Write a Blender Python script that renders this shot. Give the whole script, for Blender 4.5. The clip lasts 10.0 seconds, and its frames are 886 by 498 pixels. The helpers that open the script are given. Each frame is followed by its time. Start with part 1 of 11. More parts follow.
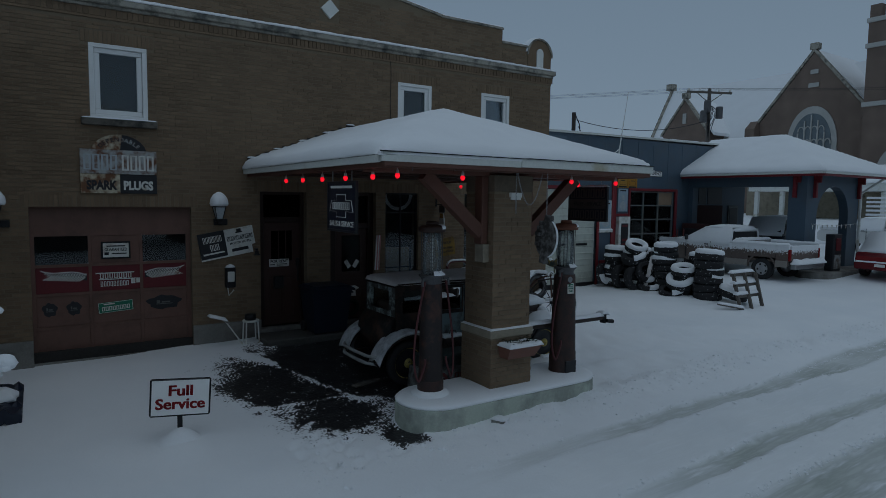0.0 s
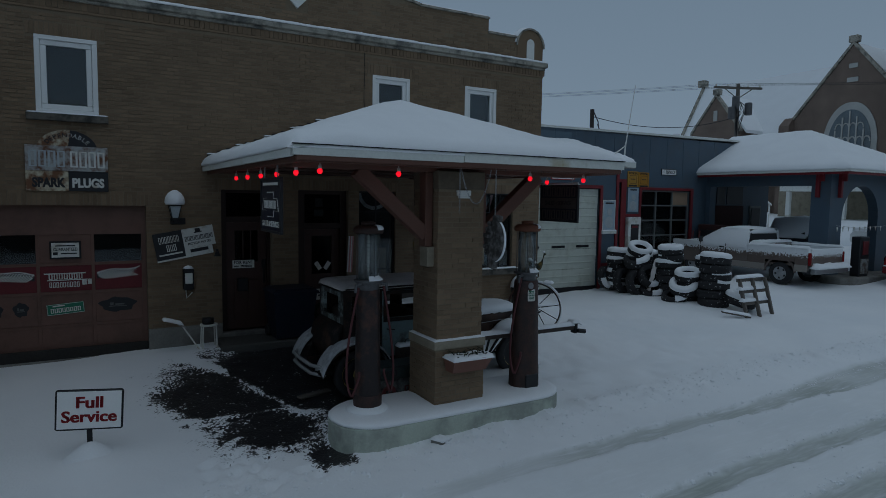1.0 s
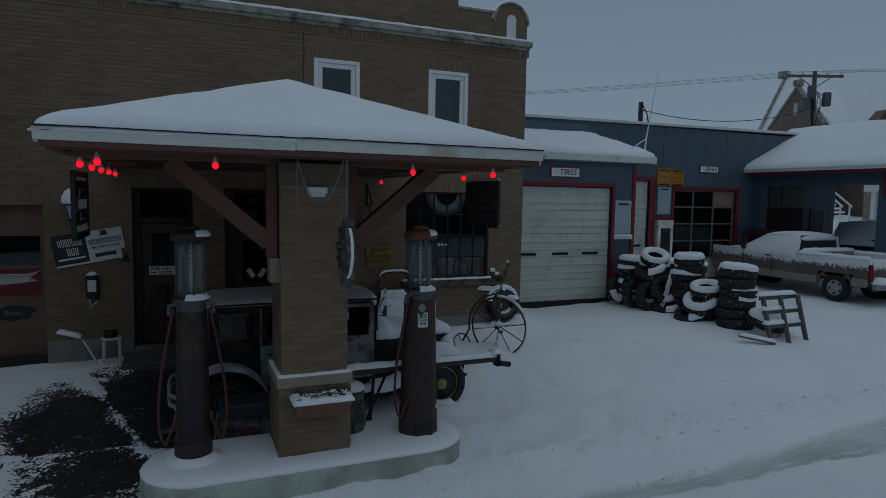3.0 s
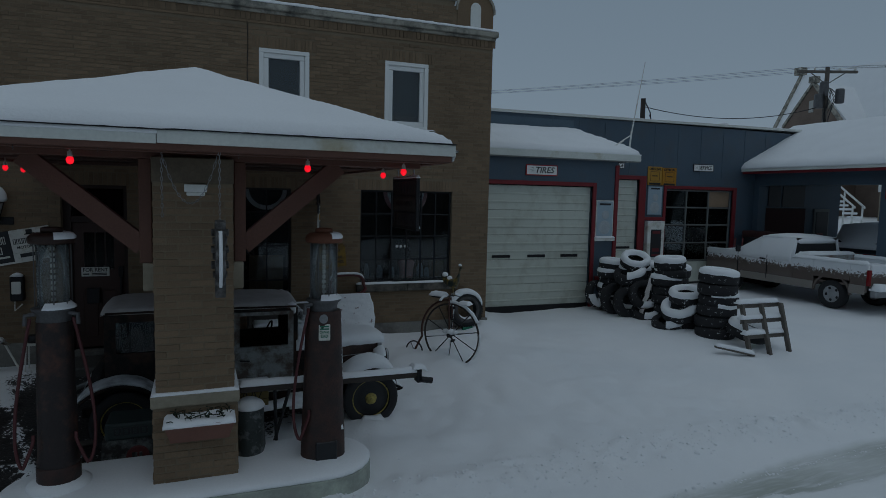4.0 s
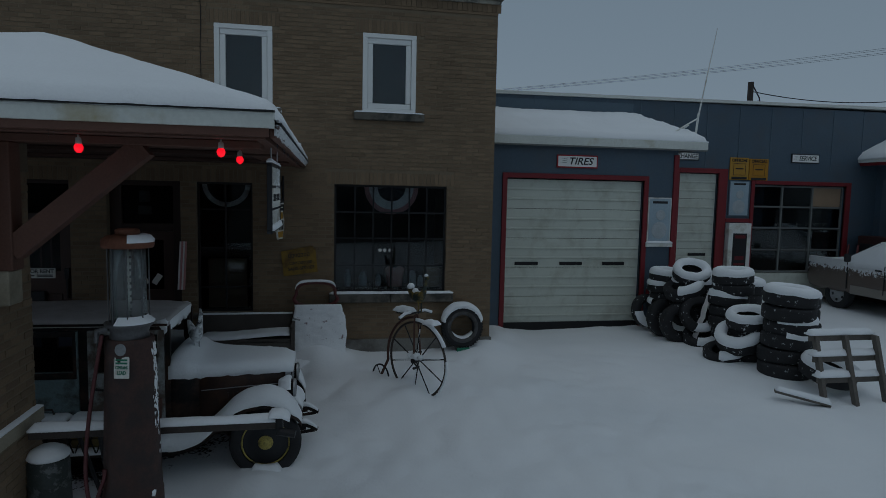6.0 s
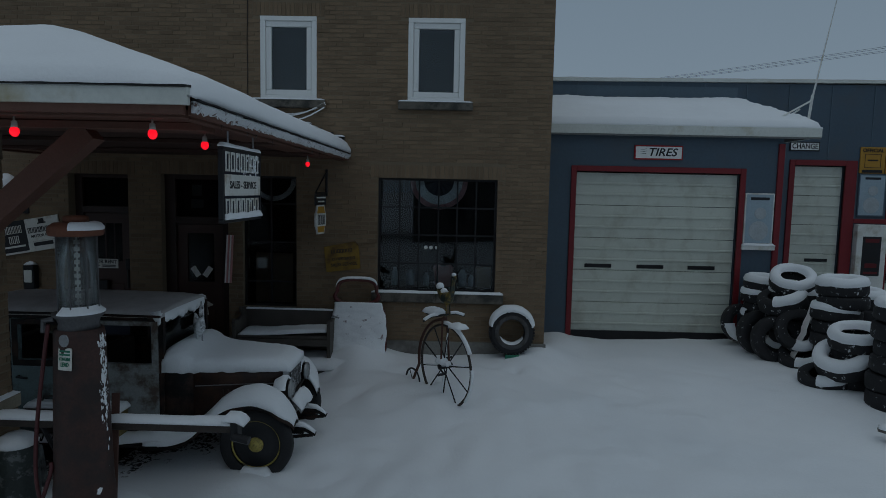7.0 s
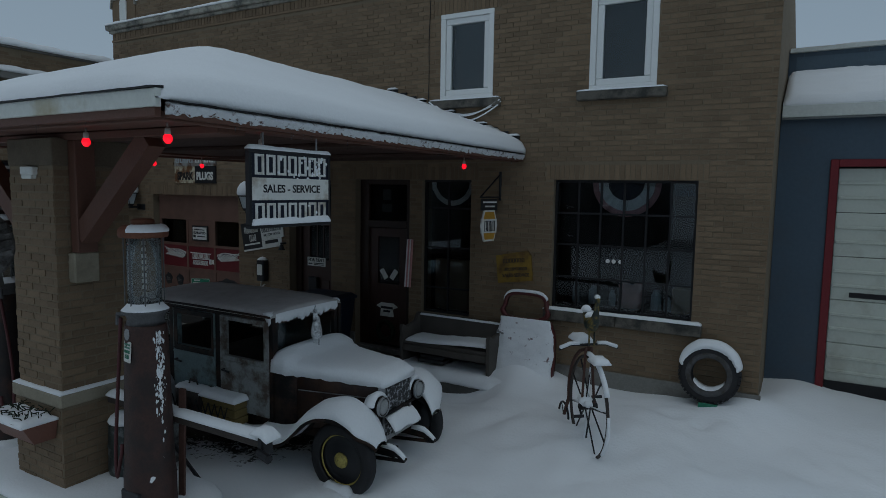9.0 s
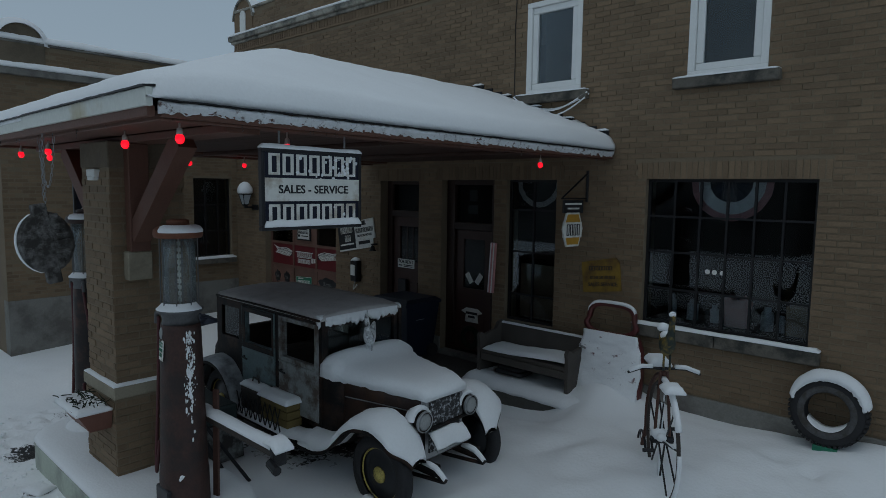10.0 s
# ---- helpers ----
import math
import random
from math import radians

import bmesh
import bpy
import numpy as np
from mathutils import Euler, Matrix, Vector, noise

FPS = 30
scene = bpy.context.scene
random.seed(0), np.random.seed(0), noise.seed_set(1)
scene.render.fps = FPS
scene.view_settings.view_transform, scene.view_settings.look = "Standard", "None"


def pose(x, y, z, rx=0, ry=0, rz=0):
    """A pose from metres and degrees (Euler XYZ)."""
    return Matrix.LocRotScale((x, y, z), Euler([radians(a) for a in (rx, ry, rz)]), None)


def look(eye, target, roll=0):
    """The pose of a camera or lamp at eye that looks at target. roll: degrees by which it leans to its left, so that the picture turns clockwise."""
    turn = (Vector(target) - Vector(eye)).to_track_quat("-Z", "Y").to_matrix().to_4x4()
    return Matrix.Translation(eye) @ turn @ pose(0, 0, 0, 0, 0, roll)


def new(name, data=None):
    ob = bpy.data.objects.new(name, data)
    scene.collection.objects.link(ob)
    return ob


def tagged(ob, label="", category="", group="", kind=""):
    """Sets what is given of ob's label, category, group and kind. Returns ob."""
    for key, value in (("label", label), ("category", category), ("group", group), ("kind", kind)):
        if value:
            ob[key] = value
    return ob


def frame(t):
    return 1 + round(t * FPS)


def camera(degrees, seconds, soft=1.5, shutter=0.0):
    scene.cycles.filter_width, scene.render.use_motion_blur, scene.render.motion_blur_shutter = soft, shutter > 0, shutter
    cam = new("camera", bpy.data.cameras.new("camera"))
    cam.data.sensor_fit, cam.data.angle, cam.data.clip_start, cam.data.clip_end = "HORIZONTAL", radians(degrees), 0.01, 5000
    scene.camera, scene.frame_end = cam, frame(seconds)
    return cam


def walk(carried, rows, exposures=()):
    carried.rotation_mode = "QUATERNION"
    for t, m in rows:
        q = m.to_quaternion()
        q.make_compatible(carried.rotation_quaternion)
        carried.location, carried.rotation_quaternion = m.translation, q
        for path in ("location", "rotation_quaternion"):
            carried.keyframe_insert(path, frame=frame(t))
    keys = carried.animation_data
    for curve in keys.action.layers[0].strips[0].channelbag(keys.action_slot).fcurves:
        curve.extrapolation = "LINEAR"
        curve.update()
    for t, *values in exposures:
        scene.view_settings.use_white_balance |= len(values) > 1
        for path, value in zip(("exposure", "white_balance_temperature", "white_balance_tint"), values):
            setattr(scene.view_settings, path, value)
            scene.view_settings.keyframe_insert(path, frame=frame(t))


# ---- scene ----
cam = camera(71.2, 10.0, 0.75)
PATH = [
    (0, (0.113, -0.076, 3.093), (1.201, 1.594, 2.93), 0.8),
    (0.5, (0.836, -0.103, 3.098), (1.913, 1.574, 2.933), 0.8),
    (1, (1.573, -0.082, 3.089), (2.568, 1.645, 2.924), 0.9),
    (1.5, (2.365, 0.014, 3.095), (3.259, 1.795, 2.928), 0.9),
    (2, (3.121, 0.18, 3.092), (3.95, 1.993, 2.926), 0.9),
    (2.5, (3.882, 0.339, 3.094), (4.679, 2.166, 2.929), 0.9),
    (4, (5.959, 0.65, 3.145), (6.682, 2.507, 2.971), 1.3),
    (4.5, (6.629, 0.912, 3.138), (7.32, 2.781, 2.964), 1.3),
    (5, (7.252, 1.232, 3.149), (7.905, 3.113, 2.97), 1.5),
    (5.5, (7.968, 1.59, 3.144), (8.488, 3.513, 2.963), 1.3),
    (7, (10.04, 2.479, 3.017), (9.997, 4.47, 2.831), 1.2),
    (7.5, (10.601, 2.829, 3.016), (10.276, 4.793, 2.83), 1.0),
    (8, (11.085, 3.171, 3.035), (10.495, 5.073, 2.845), 1.1),
    (8.5, (11.459, 3.54, 3.044), (10.685, 5.375, 2.854), 1.0),
    (9, (11.755, 3.959, 3.044), (10.77, 5.689, 2.854), 0.9),
    (9.5, (11.979, 4.426, 3.048), (10.8, 6.03, 2.857), 0.8),
    (10, (12.191, 4.859, 3.051), (10.843, 6.323, 2.858), 0.8),
]
EXPOSURES = [(0.0, -2.20, 6120, 8), (2.5, -2.24, 6160, 8), (4.5, -2.27, 6430, 8), (5.5, -2.27, 6450, 8), (7.5, -2.09, 6430, 8), (9.0, -1.78, 6500, 8), (10.0, -1.65, 6600, 8)]
walk(cam, [(t, look(eye, target, roll)) for t, eye, target, roll in PATH], EXPOSURES)

# ---- sky and sun: a heavy overcast snow sky ----
world = bpy.data.worlds.new("snow_sky")
scene.world = world
world.use_nodes = True
wn, wl = world.node_tree.nodes, world.node_tree.links
wn.clear()
w_sky = wn.new("ShaderNodeTexSky")
w_sky.sky_type, w_sky.sun_disc = "NISHITA", False
w_sky.sun_elevation, w_sky.sun_rotation = radians(68), radians(200)
w_coord = wn.new("ShaderNodeTexCoord")
w_sep = wn.new("ShaderNodeSeparateXYZ")
w_ramp = wn.new("ShaderNodeValToRGB")
w_ramp.color_ramp.elements[0].position, w_ramp.color_ramp.elements[0].color = 0.0, (0.85, 1.09, 1.34, 1)
w_ramp.color_ramp.elements[1].position, w_ramp.color_ramp.elements[1].color = 0.34, (0.66, 0.88, 1.11, 1)
w_zen = w_ramp.color_ramp.elements.new(0.95)
w_zen.color = (1.10, 1.33, 1.56, 1)
w_mix = wn.new("ShaderNodeMix")
w_mix.data_type = "RGBA"
w_mix.inputs[0].default_value = 0.012
w_bg, w_out = wn.new("ShaderNodeBackground"), wn.new("ShaderNodeOutputWorld")
wl.new(w_coord.outputs["Generated"], w_sep.inputs[0])
wl.new(w_sep.outputs["Z"], w_ramp.inputs[0])
wl.new(w_ramp.outputs[0], w_mix.inputs[6])
wl.new(w_sky.outputs[0], w_mix.inputs[7])
wl.new(w_mix.outputs[2], w_bg.inputs[0])
w_bg.inputs[1].default_value = 1.0
wl.new(w_bg.outputs[0], w_out.inputs[0])

sun = new("sun", bpy.data.lights.new("sun", "SUN"))
sun.data.energy, sun.data.angle, sun.data.color = 0.4, radians(40), (1.0, 0.97, 0.92)
sun.matrix_basis = pose(0, 0, 30, 22, 0, 20)

# ---- builders ----
def smooth01(a, b, v):
    s = min(1.0, max(0.0, (v - a) / (b - a)))
    return s * s * (3 - 2 * s)


def ns(x, y, z=0.0):
    return noise.noise((x, y, z))


def thing(name, loc, label, category, group="", kind="", rz=0.0):
    e = new(name)
    e.matrix_basis = pose(*loc, 0, 0, rz)
    return tagged(e, label, category, group, kind)


def finish(name, me, mat, parent=None, label="", smooth=False):
    if isinstance(mat, (list, tuple)):
        for m in mat:
            me.materials.append(m)
    elif mat:
        me.materials.append(mat)
    if smooth:
        me.polygons.foreach_set("use_smooth", [True] * len(me.polygons))
    ob = new(name, me)
    if parent:
        ob.parent = parent
    if label:
        ob["label"] = label
    return ob


def part(name, bm, mat, parent=None, label="", smooth=False):
    me = bpy.data.meshes.new(name)
    bmesh.ops.recalc_face_normals(bm, faces=bm.faces)
    bm.to_mesh(me)
    bm.free()
    return finish(name, me, mat, parent, label, smooth)


def setting(name, bm, mat, label, category, smooth=False):
    return tagged(part(name, bm, mat, None, "", smooth), label, category, "", "structure")


def B():
    return bmesh.new()


def box(bm, x0, x1, y0, y1, z0, z1, bev=0.0, m=None, seg=1):
    vs = [bm.verts.new((x, y, z)) for z in (z0, z1) for y in (y0, y1) for x in (x0, x1)]
    fs = [bm.faces.new([vs[i] for i in f]) for f in ((0, 2, 3, 1), (4, 5, 7, 6), (0, 1, 5, 4), (2, 6, 7, 3), (0, 4, 6, 2), (1, 3, 7, 5))]
    if bev > 0:
        es = list({e for f in fs for e in f.edges})
        r = bmesh.ops.bevel(bm, geom=es, offset=bev, segments=seg, affect="EDGES", profile=0.5)
        vs = list({v for f in r["faces"] for v in f.verts} | {v for v in vs if v.is_valid})
    if m is not None:
        bmesh.ops.transform(bm, matrix=m, verts=[v for v in vs if v.is_valid])
    return bm


def loft(bm, rings, closed=True, caps=True):
    """Joins rings of points of equal count into one skin."""
    vv = [[bm.verts.new(p) for p in r] for r in rings]
    n = len(vv[0])
    for a, b in zip(vv, vv[1:]):
        for i in range(n if closed else n - 1):
            j = (i + 1) % n
            try:
                bm.faces.new((a[i], a[j], b[j], b[i]))
            except ValueError:
                pass
    if caps and closed:
        for r in (vv[0], vv[-1]):
            try:
                bm.faces.new(r)
            except ValueError:
                pass
    return vv


def lathe(bm, prof, seg=24, m=None, a0=0.0, a1=360.0, cap=True):
    """Turns a profile of (radius, height) about z."""
    full = abs(a1 - a0) > 359.9
    k = seg if full else seg + 1
    rings = []
    for i in range(k):
        a = radians(a0 + (a1 - a0) * i / seg)
        rings.append([Vector((max(r, 1e-4) * math.cos(a), max(r, 1e-4) * math.sin(a), z)) for r, z in prof])
    if m is not None:
        rings = [[m @ p for p in r] for r in rings]
    vv = [[bm.verts.new(p) for p in r] for r in rings]
    for i in range(k if full else k - 1):
        a, b = vv[i], vv[(i + 1) % k]
        for q in range(len(prof) - 1):
            bm.faces.new((a[q], b[q], b[q + 1], a[q + 1]))
    for q in (0, len(prof) - 1):
        if cap and full and prof[q][0] > 2e-4:
            bm.faces.new([vv[i][q] for i in range(k)])
    return bm


def tube(bm, pts, r, seg=8, closed=False, r1=None):
    pts = [Vector(p) for p in pts]
    n = len(pts)
    rings = []
    up = Vector((0.13, 0.31, 0.94))
    for i, p in enumerate(pts):
        if closed:
            d = pts[(i + 1) % n] - pts[i - 1]
        else:
            d = pts[min(i + 1, n - 1)] - pts[max(i - 1, 0)]
        d.normalize()
        if abs(d.dot(up)) > 0.98:
            up = Vector((0.95, 0.1, 0.2))
        a = d.cross(up).normalized()
        b = d.cross(a).normalized()
        up = -b if b.dot(up) < 0 else b
        b = d.cross(a)
        rr = r if r1 is None else r + (r1 - r) * i / max(1, n - 1)
        rings.append([p + rr * (math.cos(2 * math.pi * q / seg) * a + math.sin(2 * math.pi * q / seg) * b) for q in range(seg)])
    if closed:
        rings.append(rings[0])
        loft(bm, rings, True, False)
        bmesh.ops.remove_doubles(bm, verts=bm.verts, dist=1e-5)
    else:
        loft(bm, rings)
    return bm


def snowpad(bm, x0, x1, y0, y1, base, thick, res=0.06, amp=0.012, soft=0.1, seed=0.0, ragged=0.0, m=None):
    """A soft pad of lying snow on a surface z = base(x, y), rounded at its rim."""
    nx, ny = max(4, int((x1 - x0) / res)), max(4, int((y1 - y0) / res))
    top, low = [], []
    for j in range(ny + 1):
        tr, lr = [], []
        for i in range(nx + 1):
            u, v = i / nx, j / ny
            x, y = x0 + (x1 - x0) * u, y0 + (y1 - y0) * v
            if ragged:
                x += ragged * ns(y * 5, seed, 3.1) * (2 * abs(u - 0.5)) ** 6
                y += ragged * ns(x * 5, seed, 7.7) * (2 * abs(v - 0.5)) ** 6
            d = min(min(u, 1 - u) * (x1 - x0), min(v, 1 - v) * (y1 - y0))
            e = min(1.0, d / soft)
            k = math.sqrt(max(0.0, 1 - (1 - e) ** 2))
            h = base(x, y)
            z = h + thick * (0.25 + 0.75 * k) * (1 + 0.22 * ns(x * 1.7, y * 1.7, seed)) + amp * ns(x * 7, y * 7, seed + 5) + 0.4 * amp * ns(x * 19, y * 19, seed)
            p, q = Vector((x, y, z)), Vector((x, y, h - 0.004))
            tr.append(bm.verts.new(m @ p if m is not None else p))
            lr.append(bm.verts.new(m @ q if m is not None else q))
        top.append(tr)
        low.append(lr)
    for j in range(ny):
        for i in range(nx):
            bm.faces.new((top[j][i], top[j][i + 1], top[j + 1][i + 1], top[j + 1][i]))
            bm.faces.new((low[j][i], low[j + 1][i], low[j + 1][i + 1], low[j][i + 1]))
    for i in range(nx):
        bm.faces.new((low[0][i], low[0][i + 1], top[0][i + 1], top[0][i]))
        bm.faces.new((top[ny][i], top[ny][i + 1], low[ny][i + 1], low[ny][i]))
    for j in range(ny):
        bm.faces.new((top[j][0], top[j + 1][0], low[j + 1][0], low[j][0]))
        bm.faces.new((low[j][nx], low[j + 1][nx], top[j + 1][nx], top[j][nx]))
    return bm


def words(text, size, mat, parent, m, depth=0.003, width=None, name="lettering", bold=0.02, slant=0.0):
    """Raised letters in the built-in font, centred on the pose m, whose x runs along the line and z out of it."""
    cu = bpy.data.curves.new("words", "FONT")
    cu.body, cu.size, cu.extrude, cu.align_x, cu.align_y = text, size, depth, "CENTER", "CENTER"
    cu.resolution_u, cu.offset, cu.shear = 3, size * bold, slant
    ob = bpy.data.objects.new("words", cu)
    scene.collection.objects.link(ob)
    bpy.context.view_layer.update()
    me = bpy.data.meshes.new_from_object(ob.evaluated_get(bpy.context.evaluated_depsgraph_get()))
    w = ob.dimensions[0]
    bpy.data.objects.remove(ob)
    bpy.data.curves.remove(cu)
    s = width / w if width and w > 0 else 1.0
    me.transform(m @ Matrix.Diagonal((s, 1, 1, 1)))
    me.materials.clear()
    return finish(name, me, mat, parent)


def bars(spec, mat, parent, m, depth=0.003, name="lettering_bar"):
    """Plain bars (x, y, width, height) in place of writing, on the pose m."""
    for x, y, w, h in spec:
        bm = B()
        box(bm, x - w / 2, x + w / 2, y - h / 2, y + h / 2, 0, depth)
        bmesh.ops.transform(bm, matrix=m, verts=bm.verts)
        part(name, bm, mat, parent)


def row_of_bars(n, x, y, w, h, gap=0.25):
    """n hollow upright blocks that fill a line of width w."""
    p = w / n
    q, out = p * (1 - gap * 0.6), []
    s = min(0.28 * q, 0.3 * h)
    for i in range(n):
        cx = x - w / 2 + p * (i + 0.5)
        out += [(cx - q / 2 + s / 2, y, s, h), (cx + q / 2 - s / 2, y, s, h), (cx, y + h / 2 - s * 0.35, q - 2 * s, s * 0.7), (cx, y - h / 2 + s * 0.35, q - 2 * s, s * 0.7)]
    return out


def S(x, y, z):
    """Pose of a sign that faces -y."""
    return pose(x, y, z, 90, 0, 0)


def E_(x, y, z):
    """Pose of a sign that faces +x."""
    return pose(x, y, z, 90, 0, 90)


# ---- materials ----
def mat(name, col, rough=0.7, var=0.2, scale=3.0, fine=40.0, bump=0.15, metal=0.0, alt=None, altamt=0.0, altscale=2.0, isl=0.0, obj=0.0, spec=0.4, dist=0.01, altsharp=0.08):
    """Colour with broad and fine variation, an optional second colour in worn patches, fine relief, and a spread from piece to piece."""
    m = bpy.data.materials.new(name)
    m.use_nodes = True
    n, l = m.node_tree.nodes, m.node_tree.links
    p = n["Principled BSDF"]
    p.inputs["Roughness"].default_value, p.inputs["Metallic"].default_value = rough, metal
    p.inputs["Specular IOR Level"].default_value = spec
    co = n.new("ShaderNodeTexCoord")
    a, b = n.new("ShaderNodeTexNoise"), n.new("ShaderNodeTexNoise")
    a.inputs["Scale"].default_value, a.inputs["Detail"].default_value = scale, 5
    b.inputs["Scale"].default_value, b.inputs["Detail"].default_value = fine, 4
    for q in (a, b):
        l.new(co.outputs["Object"], q.inputs["Vector"])
    add = n.new("ShaderNodeMath")
    add.operation = "ADD"
    l.new(a.outputs[0], add.inputs[0])
    l.new(b.outputs[0], add.inputs[1])
    last = add.outputs[0]
    for amount, src in ((isl, "isl"), (obj, "obj")):
        if amount:
            g = n.new("ShaderNodeNewGeometry" if src == "isl" else "ShaderNodeObjectInfo")
            r = g.outputs["Random Per Island" if src == "isl" else "Random"]
            s = n.new("ShaderNodeMath")
            s.operation = "MULTIPLY_ADD"
            s.inputs[1].default_value, s.inputs[2].default_value = amount, -amount / 2
            l.new(r, s.inputs[0])
            t = n.new("ShaderNodeMath")
            l.new(last, t.inputs[0])
            l.new(s.outputs[0], t.inputs[1])
            last = t.outputs[0]
    rp = n.new("ShaderNodeMapRange")
    rp.inputs[1].default_value, rp.inputs[2].default_value = 0.6, 1.4
    rp.inputs[3].default_value, rp.inputs[4].default_value = 1 - var, 1 + var
    rp.clamp = False
    l.new(last, rp.inputs[0])
    mul = n.new("ShaderNodeMix")
    mul.data_type, mul.blend_type = "RGBA", "MULTIPLY"
    mul.inputs[0].default_value = 1.0
    mul.inputs[6].default_value = (*col, 1)
    l.new(rp.outputs[0], mul.inputs[7])
    out = mul.outputs[2]
    if alt is not None:
        c = n.new("ShaderNodeTexNoise")
        c.inputs["Scale"].default_value, c.inputs["Detail"].default_value, c.inputs["Roughness"].default_value = altscale, 8, 0.65
        l.new(co.outputs["Object"], c.inputs["Vector"])
        k = n.new("ShaderNodeMapRange")
        k.inputs[1].default_value, k.inputs[2].default_value = 0.62 - 0.3 * altamt - altsharp, 0.62 - 0.3 * altamt + altsharp
        l.new(c.outputs[0], k.inputs[0])
        mx = n.new("ShaderNodeMix")
        mx.data_type = "RGBA"
        l.new(k.outputs[0], mx.inputs[0])
        l.new(out, mx.inputs[6])
        mx.inputs[7].default_value = (*alt, 1)
        out = mx.outputs[2]
    l.new(out, p.inputs["Base Color"])
    if bump:
        bp = n.new("ShaderNodeBump")
        bp.inputs["Strength"].default_value, bp.inputs["Distance"].default_value = bump, dist
        l.new(b.outputs[0], bp.inputs["Height"])
        l.new(bp.outputs[0], p.inputs["Normal"])
    return m


def glass(name, tint=(0.75, 0.8, 0.82), rough=0.02, ior=1.36):
    m = bpy.data.materials.new(name)
    m.use_nodes = True
    n, l = m.node_tree.nodes, m.node_tree.links
    n.clear()
    o, mx, t, g, f = (n.new("ShaderNode" + k) for k in ("OutputMaterial", "MixShader", "BsdfTransparent", "BsdfGlossy", "Fresnel"))
    t.inputs[0].default_value = (*tint, 1)
    g.inputs[0].default_value, g.inputs["Roughness"].default_value = (0.9, 0.93, 0.95, 1), rough
    f.inputs[0].default_value = ior
    l.new(f.outputs[0], mx.inputs[0])
    l.new(t.outputs[0], mx.inputs[1])
    l.new(g.outputs[0], mx.inputs[2])
    l.new(mx.outputs[0], o.inputs[0])
    return m


def frosted(name, col, amount):
    """Old glass with a film of frost: partly clear, partly dull."""
    m = glass(name, (0.8, 0.83, 0.83), 0.2, 1.45)
    n, l = m.node_tree.nodes, m.node_tree.links
    out = [q for q in n if q.type == "OUTPUT_MATERIAL"][0]
    src = out.inputs[0].links[0].from_socket
    co, nz, mr, df, mx = (n.new("ShaderNode" + k) for k in ("TexCoord", "TexNoise", "MapRange", "BsdfDiffuse", "MixShader"))
    nz.inputs["Scale"].default_value, nz.inputs["Detail"].default_value = 9, 6
    l.new(co.outputs["Object"], nz.inputs["Vector"])
    mr.inputs[1].default_value, mr.inputs[2].default_value, mr.inputs[3].default_value, mr.inputs[4].default_value = 0.3, 0.7, amount * 0.6, amount * 1.4
    l.new(nz.outputs[0], mr.inputs[0])
    df.inputs[0].default_value = (*col, 1)
    l.new(mr.outputs[0], mx.inputs[0])
    l.new(src, mx.inputs[1])
    l.new(df.outputs[0], mx.inputs[2])
    l.new(mx.outputs[0], out.inputs[0])
    return m


def glow(name, col, power):
    m = bpy.data.materials.new(name)
    m.use_nodes = True
    p = m.node_tree.nodes["Principled BSDF"]
    p.inputs["Base Color"].default_value = (*col, 1)
    p.inputs["Emission Color"].default_value = (*col, 1)
    p.inputs["Emission Strength"].default_value = power
    p.inputs["Roughness"].default_value = 0.2
    return m


M_BRICK = mat("buff_brick", (0.192, 0.133, 0.083), 0.85, 0.22, 0.9, 60, 0.5, isl=0.6, dist=0.006)
M_BRICK_O = mat("buff_brick_piece", (0.192, 0.133, 0.083), 0.85, 0.22, 0.9, 60, 0.5, obj=0.6, dist=0.006)
M_MORTAR = mat("grey_mortar", (0.200, 0.156, 0.106), 0.95, 0.2, 2, 90, 0.4)
M_STONE = mat("weathered_limestone", (0.36, 0.34, 0.29), 0.85, 0.2, 2.5, 50, 0.35, alt=(0.10, 0.10, 0.09), altamt=0.25, altscale=3)
M_CAPST = mat("brown_cap_stone", (0.15, 0.12, 0.085), 0.85, 0.2, 2.5, 50, 0.35, alt=(0.11, 0.09, 0.065), altamt=0.2, altscale=3)
M_BUFFST = mat("buff_stone", (0.30, 0.265, 0.20), 0.85, 0.15, 2.5, 50, 0.3, alt=(0.22, 0.19, 0.14), altamt=0.2, altscale=3)
M_SILL = mat("soot_stained_sill_stone", (0.135, 0.122, 0.102), 0.85, 0.2, 2.5, 50, 0.35, alt=(0.04, 0.04, 0.036), altamt=0.3, altscale=4)
M_ENAMEL = mat("clean_white_enamel", (0.84, 0.84, 0.82), 0.45, 0.03, 3, 40, 0.02)
M_CONC = mat("old_concrete", (0.24, 0.235, 0.215), 0.9, 0.2, 1.5, 50, 0.4, alt=(0.14, 0.13, 0.12), altamt=0.3, altscale=1.5)
M_KERB = mat("painted_concrete", (0.50, 0.55, 0.47), 0.8, 0.12, 2.0, 50, 0.3, alt=(0.33, 0.35, 0.31), altamt=0.3, altscale=1.7)
M_SNOW = mat("snow", (0.86, 0.88, 0.90), 0.75, 0.035, 1.3, 45, 0.35, spec=0.25, dist=0.012)
M_VINYL = mat("white_vinyl", (0.80, 0.81, 0.80), 0.4, 0.04, 2, 40, 0.03)
M_WHITE = mat("white_paint", (0.74, 0.75, 0.72), 0.55, 0.08, 2, 30, 0.08, alt=(0.45, 0.42, 0.33), altamt=0.06, altscale=2)
M_FASCIA = mat("white_fascia_paint", (0.66, 0.68, 0.64), 0.6, 0.1, 1.5, 30, 0.1, alt=(0.42, 0.36, 0.22), altamt=-0.22, altscale=0.9)
